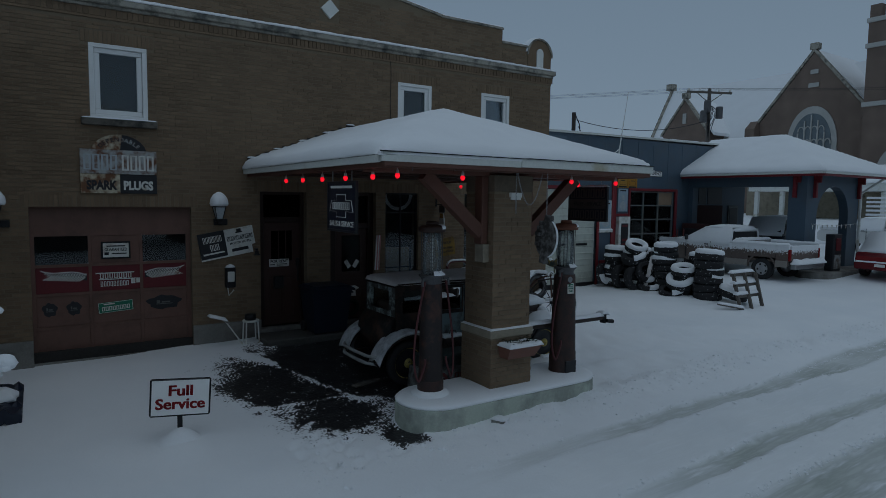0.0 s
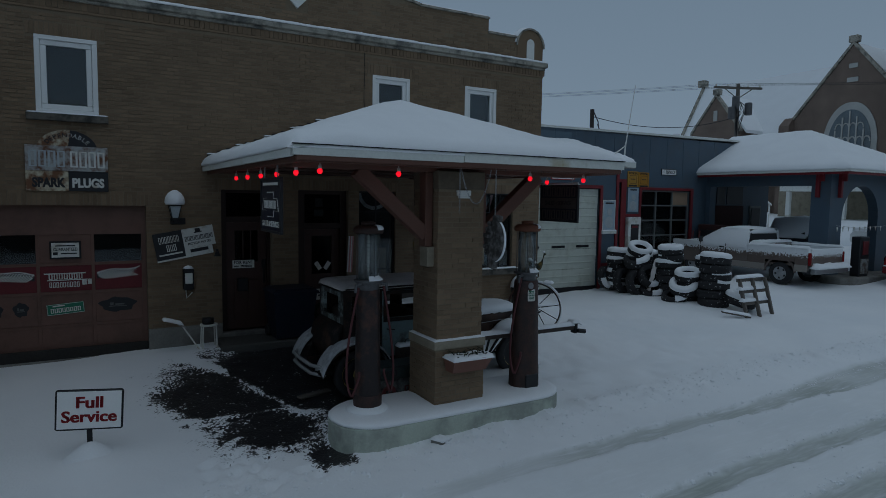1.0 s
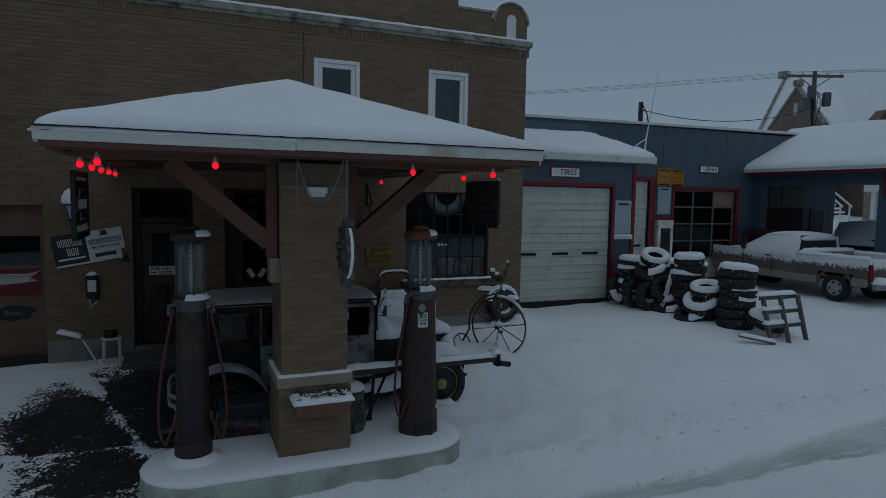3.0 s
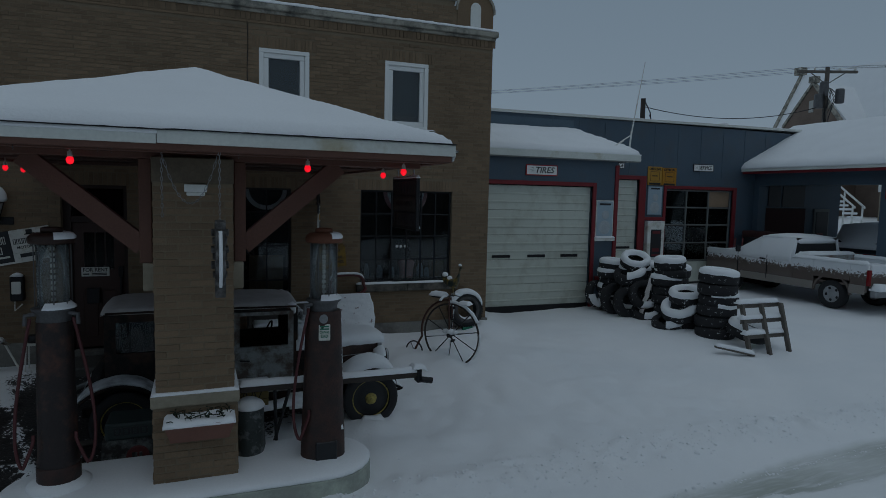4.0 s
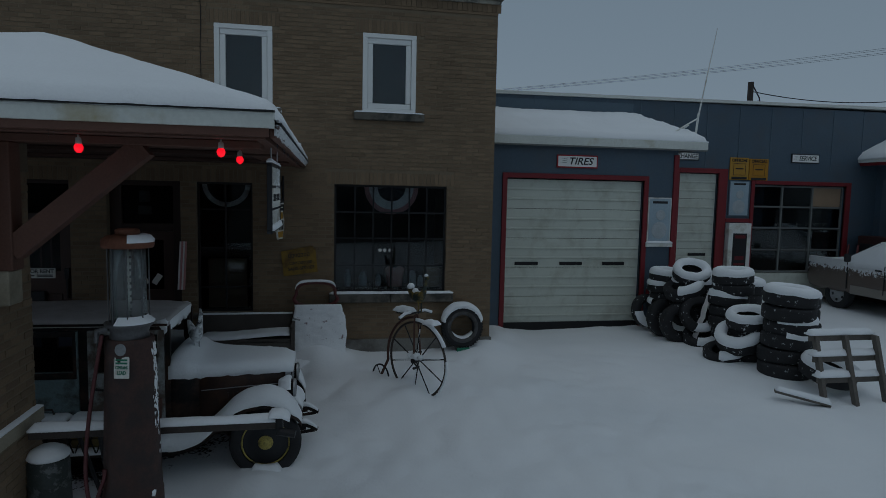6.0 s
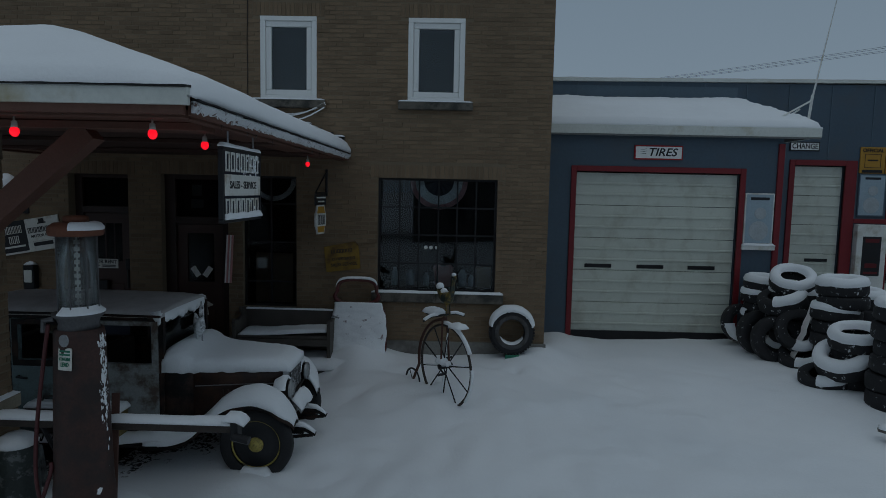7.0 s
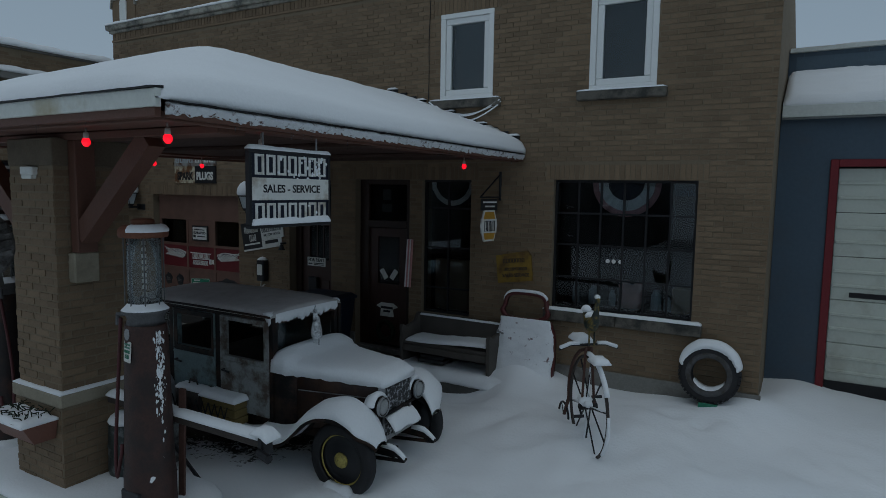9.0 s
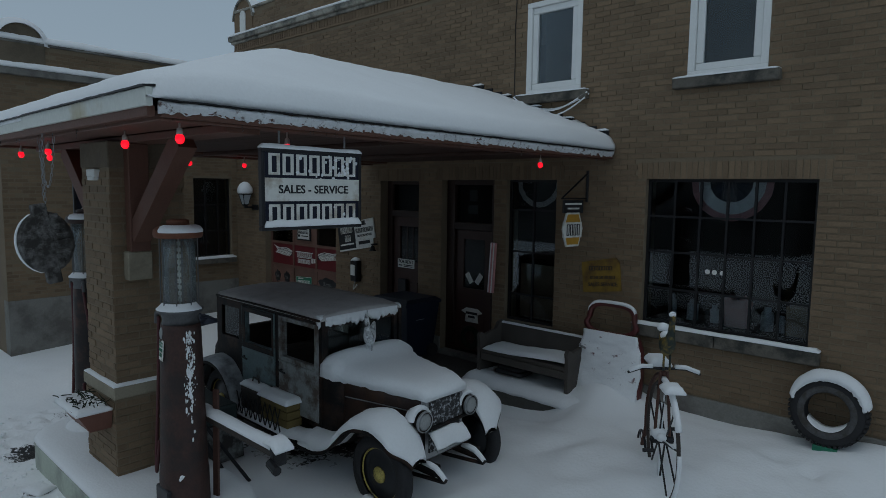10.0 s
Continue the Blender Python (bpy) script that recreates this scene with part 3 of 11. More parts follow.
        loft(bm, [[(-0.39, y, 0.0), (0.39, y, 0.0), *[(u, y, w) for u, w in arc]] for y in (0.005, 0.30)])
        part("pier_body", bm, M_BRICK, pier)
        bm = B()
        for q in range(len(arc) - 1):
            (a, b), (c, d) = arc[q], arc[q + 1]
            s = 1.10
            loft(bm, [[(a, y, b), (c, y, d), (c * s, y, 0.36 + (d - 0.36) * s), (a * s, y, 0.36 + (b - 0.36) * s)] for y in (-0.03, 0.31)])
        part("arched_coping", bm, M_STONE, pier)
        arc2 = [(0.11 * math.cos(radians(a)), 0.42 + 0.12 * math.sin(radians(a))) for a in range(0, 181, 20)]
        bm = B()
        loft(bm, [[(-0.11, y, 0.03), (0.11, y, 0.03), *[(u, y, w) for u, w in arc2]] for y in (-0.02, 0.02)])
        part("panel", bm, M_WHITE, pier, "pale round-headed stone panel")
        bm = B()
        lathe(bm, [(0.44, -0.14), (0.47, -0.08), (0.49, 0.0), (0.47, 0.1), (0.44, 0.16)], 16, pose(0, 0.14, 0.36, 90, 0, 0), 8, 172)
        part("snow_cap", bm, M_SNOW, pier, "snow on the round coping", True)
    # diamond of pale stone
    bm = B()
    box(bm, -0.14, 0.14, -0.03, 0.03, -0.14, 0.14, 0.006, pose(5.29, FY, 6.97, 0, 45, 0))
    setting("diamond_stone", bm, M_WHITE, "pale diamond-shaped stone set in the parapet", "trim")
    return wall, par


WALL_FRONT, PARAPET = build_garage_block()
bm = B()
for k in range(150):
    x = XL + 0.05 + k * 0.085
    box(bm, x, x + 0.075, FY - 0.016, FY + 0.01, 6.13, 6.262)
box(bm, XL, XR, FY - 0.02, FY + 0.01, 6.085, 6.125)
setting("corbel_course", bm, M_BRICK, "small projecting brick corbels under the stone course", "trim")


def vinyl_window(x0, x1):
    w = thing("window", ((x0 + x1) / 2, FY, WZ0), "white vinyl upper window in the brick wall with a stone sill", "window", "upper windows", "structure")
    h, s = (x1 - x0) / 2, WZ1 - WZ0
    bm = B()
    for a, b, c, d in ((-h, h, 0, 0.07), (-h, h, s - 0.07, s), (-h, -h + 0.08, 0.07, s - 0.07), (h - 0.08, h, 0.07, s - 0.07)):
        box(bm, a, b, -0.01, 0.14, c, d, 0.006)
    part("window_frame", bm, M_VINYL, w)
    bm = B()
    i = 0.082
    for a, b, c, d in ((-h + i, h - i, 0.072, 0.072 + 0.085), (-h + i, h - i, s - 0.072 - 0.085, s - 0.072), (-h + i, -h + i + 0.085, 0.16, s - 0.16), (h - i - 0.085, h - i, 0.16, s - 0.16)):
        box(bm, a, b, 0.02, 0.10, c, d, 0.008)
    part("sash", bm, M_VINYL, w)
    bm = B()
    box(bm, -h + 0.165, h - 0.165, 0.055, 0.065, 0.155, s - 0.155)
    part("pane", bm, M_GLASSU, w, "dim glass pane")
    bm = B()
    box(bm, -h + 0.02, h - 0.02, 0.45, 0.46, 0.0, s)
    part("blind", bm, M_INTW, w, "drawn dim blind")
    bm = B()
    box(bm, -h - 0.14, h + 0.14, -0.10, 0.14, -0.125, -0.004, 0.010)
    part("window_sill", bm, M_SILL, w, "weathered stone sill")
    bm = B()
    snowpad(bm, -h - 0.135, h + 0.135, -0.105, 0.01, lambda x, y: -0.004, 0.022, 0.04, 0.006, 0.04, x0)
    part("sill_snow", bm, M_SNOW, w, "strip of snow", True)


for wx in WINS:
    vinyl_window(*wx)


# ---- wing that stands forward at the side ----
def build_wing():
    wy0 = 7.7
    hol = [(FY - 12.15, FY - 11.25, 1.40, 3.22)]
    bm = B()
    slab_with_holes(bm, 0.0, FY - wy0, -0.5, 5.57, 0.0, 0.3, hol)
    m = pose(XL, FY, 0, 0, 0, -90) @ Matrix.Diagonal((1, 1, 1, 1))
    bmesh.ops.transform(bm, matrix=Matrix.Translation((XL, 0, 0)) @ Matrix(((0, -1, 0, 0), (-1, 0, 0, FY), (0, 0, 1, 0), (0, 0, 0, 1))), verts=bm.verts)
    box(bm, -14.0, XL - 0.3, wy0, wy0 + 0.3, -0.5, 5.57)
    wall = setting("wall_wing", bm, M_MORTAR, "buff brick wall of the lower wing with a steel window", "wall")
    u = pose(XL, wy0, 0, 0, 0, 90)
    br = brick_courses(0.0, FY - wy0, 0.9, 5.0, [(11.25 - wy0, 12.15 - wy0, 1.40, 3.22)], 5) + brick_courses(0.0, FY - wy0, 5.16, 5.54, [], 6)
    lay(br, u, wall, None, seed=9)
    bm = B()
    box(bm, XL - 0.15, XL + 0.10, wy0 - 0.1, FY, 4.99, 5.12, 0.012)
    box(bm, XL - 0.32, XL + 0.03, wy0 - 0.05, FY, 5.572, 5.62, 0.01)
    box(bm, XL - 0.28, XL + 0.022, wy0 + 0.0, FY - 0.01, -0.4, 0.88)
    setting("wing_stonework", bm, M_CONC, "concrete plinth and stone courses of the wing", "trim")
    bm = B()
    snowpad(bm, XL - 0.05, XL + 0.12, wy0 - 0.1, FY, lambda x, y: 5.12, 0.11, 0.06, 0.012, 0.08, 4)
    snowpad(bm, XL - 0.34, XL + 0.06, wy0 - 0.05, FY, lambda x, y: 5.62, 0.14, 0.06, 0.015, 0.14, 8)
    lathe(bm, [(0.36, -0.2), (0.46, -0.14), (0.49, 0.0), (0.46, 0.14), (0.36, 0.2)], 20, pose(XL - 0.13, 8.1, 5.56, 90, 0, 90), 0, 180)
    tagged(part("wing_snow", bm, M_SNOW, None, "", True), "thick snow along the wing's courses and parapet", "snow", "", "structure")
    bm = B()
    lathe(bm, [(0.0, -0.15), (0.36, -0.15), (0.36, 0.15), (0.0, 0.15)], 20, pose(XL - 0.13, 8.1, 5.56, 90, 0, 90), 0, 180)
    box(bm, XL - 0.27, XL + 0.018, 7.72, 8.48, 5.13, 5.57)
    setting("wing_pier", bm, M_CAPST, "round-headed pier on the wing's parapet", "trim")
    w = thing("window", (XL, 11.7, 1.40), "dark steel-sash window in the wing wall", "window", "", "structure")
    bm = B()
    for a in (-0.44, -0.15, 0.15, 0.41):
        box(bm, -0.13, -0.09, a, a + 0.03, 0, 1.82)
    for c in (0, 0.6, 1.2, 1.79):
        box(bm, -0.13, -0.09, -0.44, 0.44, c, c + 0.03)
    part("window_frame", bm, M_BLACK, w)
    bm = B()
    box(bm, -0.115, -0.105, -0.44, 0.44, 0, 1.82)
    part("pane", bm, M_GLASS, w)
    bm = B()
    box(bm, -0.2, 0.12, -0.5, 0.5, -0.12, -0.004, 0.01)
    part("window_sill", bm, M_SILL, w)
    bm = B()
    snowpad(bm, -0.05, 0.12, -0.5, 0.5, lambda x, y: 0.0, 0.05, 0.05, 0.01, 0.05, 3)
    part("sill_snow", bm, M_SNOW, w, "", True)
    # Boxes added inside the wing to keep open sky out of the window
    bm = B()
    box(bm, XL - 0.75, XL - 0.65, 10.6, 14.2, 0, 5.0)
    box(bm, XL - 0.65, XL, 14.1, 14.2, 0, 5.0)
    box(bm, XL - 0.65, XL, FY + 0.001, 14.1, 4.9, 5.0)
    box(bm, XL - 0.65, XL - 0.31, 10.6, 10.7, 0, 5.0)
    setting("wing_sky_screen", bm, M_DARK, "added near-black screen inside the wing, keeping sky out of its window", "wall")
    bm = B()
    box(bm, -14.0, XL - 0.3, wy0 + 0.3, FY, 5.1, 5.3)
    setting("wing_roof", bm, M_ROOFING, "flat roof of the wing", "roof")
    bm = B()
    snowpad(bm, -14.0, XL - 0.35, wy0 + 0.3, FY + 8, lambda x, y: 5.3, 0.15, 0.8, 0.01, 0.3, 1)
    tagged(part("wing_roof_snow", bm, M_SNOW, None, "", True), "snow on the wing's flat roof", "snow", "", "structure")


build_wing()


# ---- canopy over the pumps ----
CX0, CX1, CY0, CY1 = 3.50, 8.30, 6.47, 12.30
EZ = 3.60


def roof_z(x, y, ez=EZ, ridge=4.50, inset=0.0):
    run = 2.40
    return ez + (ridge - ez) * max(0.0, min(1.0, min(x - CX0, CX1 - x, y - CY0) / run))


def build_canopy():
    c = thing("canopy", (5.9, 9.4, 3.3), "hipped canopy with red-brown timber and a white fascia under deep snow", "canopy", "", "structure")
    L = Matrix.Translation((-5.9, -9.4, -3.3))

    def add(name, bm, mt, label="", smooth=False):
        bmesh.ops.transform(bm, matrix=L, verts=bm.verts)
        return part(name, bm, mt, c, label, smooth)
    pk, pw = (5.9, 8.87, 4.5), (5.9, CY1, 4.5)
    bm = B()
    e = [(CX0, CY0, EZ), (CX1, CY0, EZ), (CX1, CY1 - 0.02, EZ), (CX0, CY1 - 0.02, EZ)]
    vs = [bm.verts.new(p) for p in (*e, pk, (5.9, CY1 - 0.02, 4.5))]
    for f in ((0, 1, 4), (1, 2, 5, 4), (3, 0, 4, 5), (2, 3, 5)):
        bm.faces.new([vs[i] for i in f])
    bm.faces.new([vs[i] for i in (3, 2, 1, 0)])
    add("roof", bm, M_ROOFING)
    bm = B()
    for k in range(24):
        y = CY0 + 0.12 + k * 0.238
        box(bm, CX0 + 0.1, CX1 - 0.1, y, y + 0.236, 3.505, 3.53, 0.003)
    add("soffit_boards", bm, M_SOFFIT, "soffit boards coloured dark for the canopy's shade")
    bm = B()
    box(bm, CX0 + 0.05, CX1 - 0.05, CY0 + 0.06, CY0 + 0.14, 3.455, 3.52, 0.006)
    add("front_beam", bm, M_BROWN)
    for xa in (CX0 + 0.05, CX1 - 0.13):
        bm = B()
        box(bm, xa, xa + 0.08, CY0 + 0.142, CY1 - 0.03, 3.455, 3.52, 0.006)
        add("side_beam", bm, M_BROWN)
    bm = B()
    box(bm, CX0 + 0.14, CX1 - 0.14, 7.02, 7.28, 3.42, 3.481, 0.006)
    add("main_beam", bm, M_BROWN)
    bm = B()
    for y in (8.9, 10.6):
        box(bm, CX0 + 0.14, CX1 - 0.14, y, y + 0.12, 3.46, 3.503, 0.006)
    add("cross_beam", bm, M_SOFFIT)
    for xa, xb, ya, yb in ((CX0 + 0.13, CX1 - 0.13, CY0 + 0.142, 7.0), (CX0 + 0.13, CX0 + 0.50, 7.004, CY1 - 0.03), (CX1 - 0.50, CX1 - 0.13, 7.004, CY1 - 0.03)):
        bm = B()
        box(bm, xa, xb, ya, yb, 3.482, 3.512, 0.003)
        add("soffit_border", bm, M_BROWN, "red-brown board along the eave")
    # fascia boards: front in two lengths, one side
    bm = B()
    box(bm, CX0 - 0.02, 5.6, CY0 - 0.045, CY0 + 0.0, 3.522, 3.634, 0.004)
    add("fascia", bm, M_FASCIA)
    bm = B()
    box(bm, 5.605, CX1 + 0.02, CY0 - 0.052, CY0 - 0.008, 3.528, 3.640, 0.004)
    add("fascia", bm, M_FASCIA)
    bm = B()
    box(bm, CX0 - 0.03, CX0 + 0.01, CY0 + 0.04, CY1 - 0.02, 3.51, 3.60, 0.004)
    add("fascia", bm, M_FASCIA)
    bm = B()
    box(bm, CX1 - 0.02, CX1 + 0.02, CY0 + 0.04, CY1 - 0.02, 3.468, 3.60, 0.004)
    add("side_fascia", bm, M_BROWN)
    bm = B()
    box(bm, CX0 + 0.02, CX1 - 0.02, CY0 - 0.030, CY0 + 0.02, 3.470, 3.535, 0.004)
    add("eave_board", bm, M_BROWN, "red-brown board behind the fascia")
    # braces from the pillar
    for sx, x0 in ((1, 6.30), (-1, 5.46)):
        bm = B()
        box(bm, x0 - 0.055, x0 + 0.055, 7.04, 7.22, 2.445, 3.42, 0.008)
        add("brace_post", bm, M_BROWN)
        bm = B()
        p0, p1 = Vector((x0 + sx * 0.03, 7.13, 2.60)), Vector((x0 + sx * 0.98, 7.13, 3.415))
        d = p1 - p0
        n = Vector((-d.z, 0, d.x)).normalized() * 0.085
        loft(bm, [[p + n * s + Vector((0, w, 0)) for s, w in ((-1, -0.075), (1, -0.075), (1, 0.075), (-1, 0.075))] for p in (p0, p1)])
        add("brace", bm, M_BROWN)
    # snow: soft hipped pad, thicker at the ridge, with a lip over the eave
    bm = B()
    nx, ny = 76, 92
    top, low = [], []
    for j in range(ny + 1):
        tr, lr = [], []
        for i in range(nx + 1):
            x, y = CX0 - 0.05 + (CX1 - CX0 + 0.10) * i / nx, CY0 - 0.05 + (CY1 - CY0 + 0.03) * j / ny
            d = min(x - CX0 + 0.05, CX1 + 0.05 - x, y - CY0 + 0.05)
            k = math.sqrt(max(0.0, 1 - (1 - min(1, d / 0.16)) ** 2))
            a, b = sorted((min(x - CX0, CX1 - x), y - CY0))[:2]
            soft = 0.05 * math.exp(-((b - a) / 0.22) ** 2)
            h = roof_z(x, y)
            rid = 0.06 * math.exp(-((x - 5.9) / 0.25) ** 2) if y > 8.87 else 0.0
            z = h + 0.035 + 0.135 * k - soft - rid + 0.014 * ns(x * 1.5, y * 1.5, 3) + 0.008 * ns(x * 5, y * 5, 1)
            if y > CY1 - 0.35:
                z += 0.05 * max(0.0, ns(x * 9, y * 9, 2)) * smooth01(CY1 - 0.35, CY1 - 0.05, y)
            tr.append(bm.verts.new((x, y, z)))
            lr.append(bm.verts.new((x, y, 3.572 + 0.006 * ns(y * 4, 1, 2) if i == nx else h + 0.004)))
        top.append(tr)
        low.append(lr)
    for j in range(ny):
        for i in range(nx):
            bm.faces.new((top[j][i], top[j][i + 1], top[j + 1][i + 1], top[j + 1][i]))
            bm.faces.new((low[j][i], low[j + 1][i], low[j + 1][i + 1], low[j][i + 1]))
    for i in range(nx):
        bm.faces.new((low[0][i], low[0][i + 1], top[0][i + 1], top[0][i]))
        bm.faces.new((top[ny][i], top[ny][i + 1], low[ny][i + 1], low[ny][i]))
    for j in range(ny):
        bm.faces.new((top[j][0], top[j + 1][0], low[j + 1][0], low[j][0]))
        bm.faces.new((low[j][nx], low[j + 1][nx], top[j + 1][nx], top[j][nx]))
    add("roof_snow", bm, M_SNOW, "deep soft snow", True)
    # frozen snow stuck on the bare side fascia
    bm = B()
    ny = 300
    rows = []
    for j in range(ny + 1):
        y = CY0 + 0.02 + (CY1 - CY0 - 0.06) * j / ny
        lo = 3.492 + 0.012 * ns(y * 3, 1.0, 2.0) + 0.020 * ns(y * 17, 1.0, 2.0) + 0.012 * ns(y * 41, 3.0, 2.0)
        top = 3.560 + 0.006 * ns(y * 6, 2.0, 9.0)
        ring = [(CX1 + 0.012, y, top)]
        for q in range(7):
            u = q / 6
            z = top + (lo - top) * u
            ring.append((CX1 + 0.024 + 0.030 * math.sin(math.pi * min(1.0, u + 0.25)) + 0.016 * ns(y * 22, z * 40, 5) + 0.010 * ns(y * 55, z * 80, 7), y, z))
        ring.append((CX1 + 0.012, y, lo))
        rows.append(ring)
    loft(bm, rows)
    add("eave_snow", bm, M_EAVEICE, "frozen snow along the bare eave, bare wood showing through", True)
    bm = B()
    loft(bm, [[(CX1 + 0.01, y, z), (CX1 + 0.066 + d, y, z - 0.004), (CX1 + 0.066 + d, y, z + 0.006), (CX1 + 0.01, y, z + 0.012)] for y, z, d in ((CY0 + 0.02 + (CY1 - CY0 - 0.1) * k / 90, 3.566 + 0.006 * ns(k * 0.3, 2, 4) + 0.004 * ns(k * 0.9, 5, 4), 0.004 * ns(k * 0.7, 1, 1)) for k in range(91))])
    add("drip_edge", bm, M_BLACK, "dark roofing edge under the snow")
    bm = B()
    loft(bm, [[(x, CY0 + 0.01, z), (x, CY0 - 0.068, z - 0.003), (x, CY0 - 0.068, z + 0.007 + d), (x, CY0 + 0.01, z + 0.016)] for x, z, d in ((CX0 - 0.02 + (CX1 - CX0 + 0.04) * k / 90, 3.638 + 0.006 * smooth01(40, 42, k), 0.007 * abs(ns(k * 0.8, 3, 4))) for k in range(91))])
    add("drip_edge", bm, M_BLACK, "dark roofing edge under the snow")
    for side in (-1, 1):
        for k in range(13):
            x = 5.9 + side * (0.16 + 0.175 * k)
            z = roof_z(x, 11.0) + 0.135
            bm = B()
            box(bm, x - 0.085, x + 0.085, CY1 - 0.030, CY1 - 0.006, z - 0.10, z + 0.05, 0.003)
            fl = add("step_flashing", bm, M_BLACK, "dark stepped flashing at the wall")
            if k % 3 == 0:
                bm = B()
                snowpad(bm, x - 0.09, x + 0.09, CY1 - 0.07, CY1 - 0.004, lambda p, q, z=z: z + 0.05, 0.022, 0.03, 0.006, 0.02, k)
                add("flashing_snow", bm, M_SNOW, "", True)
    bm = B()
    rnd = random.Random(8)
    for k in range(46):
        if rnd.random() < 0.5:
            p = (CX1 - 0.01, rnd.uniform(7, 12.1), 3.5)
        else:
            p = (rnd.uniform(3.6, 8.2), CY0 + 0.01, 3.51)
        ln = rnd.uniform(0.03, 0.12)
        lathe(bm, [(0.006, 0.0), (0.004, -ln * 0.5), (0.0002, -ln)], 5, Matrix.Translation(p))
    add("icicles", bm, M_ICE, "thin icicles")


M_ICE = glass("ice", (0.85, 0.9, 0.92), 0.1)
build_canopy()

# ---- island and pillar ----
IX0, IX1, IY0, IY1, IZ = 4.16, 7.66, 6.62, 7.72, 0.27


def stadium(cx0, cx1, cy0, cy1, z, grow=0.0, seg=12):
    r = (cy1 - cy0) / 2
    cy = (cy0 + cy1) / 2
    pts = []
    for a in range(seg + 1):
        t = radians(-90 + 180 * a / seg)
        pts.append((cx1 - r + (r + grow) * math.cos(t), cy + (r + grow) * math.sin(t), z))
    for a in range(seg + 1):
        t = radians(90 + 180 * a / seg)
        pts.append((cx0 + r + (r + grow) * math.cos(t), cy + (r + grow) * math.sin(t), z))
    return pts


def build_island():
    isl = thing("pump_island", (5.9, 7.15, 0), "round-ended concrete pump island topped with snow", "island", "", "structure")
    bm = B()
    loft(bm, [stadium(IX0, IX1, IY0, IY1, z, g) for z, g in ((-0.3, 0.0), (IZ - 0.02, 0.0), (IZ, -0.02))])
    bmesh.ops.transform(bm, matrix=Matrix.Translation((-5.9, -7.15, 0)), verts=bm.verts)
    part("kerb", bm, M_KERB, isl, "pale greenish painted concrete kerb")
    bm = B()
    rings = [stadium(IX0, IX1, IY0, IY1, IZ + z, g) for z, g in ((-0.002, -0.005), (0.02, 0.004), (0.05, -0.03), (0.07, -0.12), (0.075, -0.3), (0.078, -0.52))]
    rings = [[(x, y, z + 0.014 * ns(x * 4, y * 4, 1) * (i > 0)) for x, y, z in r] for i, r in enumerate(rings)]
    loft(bm, rings)
    bmesh.ops.transform(bm, matrix=Matrix.Translation((-5.9, -7.15, 0)), verts=bm.verts)
    part("island_snow", bm, M_SNOW, isl, "rounded snow cover", True)


build_island()
PX0, PX1, PY0, PY1 = 5.53, 6.23, 6.92, 7.60


def build_pillar():
    p = thing("brick_pillar", (5.88, 7.26, 0.25), "square buff brick canopy pillar with a pale stone band", "pillar", "", "structure")
    L = Matrix.Translation((-5.88, -7.26, -0.25))

    def add(name, bm, mt, label="", smooth=False):
        bmesh.ops.transform(bm, matrix=L, verts=bm.verts)
        return part(name, bm, mt, p, label, smooth)
    bm = B()
    box(bm, PX0 + 0.001, PX1 - 0.001, PY0 + 0.001, PY1 - 0.001, 0.2, 3.438)
    box(bm, PX0 - 0.029, PX1 + 0.029, PY0 - 0.029, PY1 + 0.029, 0.2, 1.08)
    add("core", bm, M_MORTAR)
    bm = B()
    box(bm, PX0 - 0.05, PX1 + 0.05, PY0 - 0.05, PY1 + 0.05, 1.08, 1.20, 0.012)
    add("stone_band", bm, M_BUFFST, "pale stone band")
    bm = B()
    snowpad(bm, PX0 - 0.045, PX1 + 0.045, PY0 - 0.045, PY1 + 0.045, lambda x, y: 1.2, 0.02, 0.03, 0.004, 0.02, 2)
    add("band_snow", bm, M_SNOW, "", True)
    bm = B()
    box(bm, PX0 - 0.01, PX1 + 0.01, PY0 - 0.01, PY1 + 0.01, 3.20, 3.438, 0.008)
    add("cap_block", bm, M_CAPST, "brown stone cap block")
    for x0, x1 in ((PX1 - 0.03, PX1 + 0.10), (PX0 - 0.10, PX0 + 0.03)):
        bm = B()
        box(bm, x0, x1, 7.02, 7.24, 2.18, 2.445, 0.010)
        add("corbel_stone", bm, M_BUFFST)
    bm = B()
    box(bm, 5.80, 6.00, PY0 - 0.05, PY0 + 0.02, 3.12, 3.19, 0.006)
    box(bm, 5.82, 5.98, PY0 - 0.05, PY0 + 0.0, 3.085, 3.12, 0.006)
    add("lamp_box", bm, M_WHITE, "small white light fitting")
    lo = [(-0.37, 0.37, 0.05, 1.0)]
    faces = ((pose(5.88, PY0, 0, 0, 0, 0), PX1 - PX0), (pose(PX1, 7.26, 0, 0, 0, 90), PY1 - PY0), (pose(5.88, PY1, 0, 0, 0, 180), PX1 - PX0), (pose(PX0, 7.26, 0, 0, 0, -90), PY1 - PY0))
    for k, (m, w) in enumerate(faces):
        up = brick_courses(-w / 2, w / 2, 1.215, 3.2, [], 20 + k)
        dn = [(a, b, c, d) for a, b, c, d in brick_courses(-w / 2 - 0.03, w / 2 + 0.03, 0.25, 1.075, [], 30 + k)]
        sel = (lambda a, b, c, d: True) if k in (0, 1) else None
        lay(up, L @ m, p, (lambda a, b, c, d: c < 2.9) if k < 2 else None, 0.003, 40 + k)
        lay(dn, L @ m @ Matrix.Translation((0, -0.03, 0)), p, None, 0.003, 50 + k)


M_DULLW = mat("grimy_pale_frame", (0.17, 0.18, 0.175), 0.6, 0.15, 2, 30, 0.08)

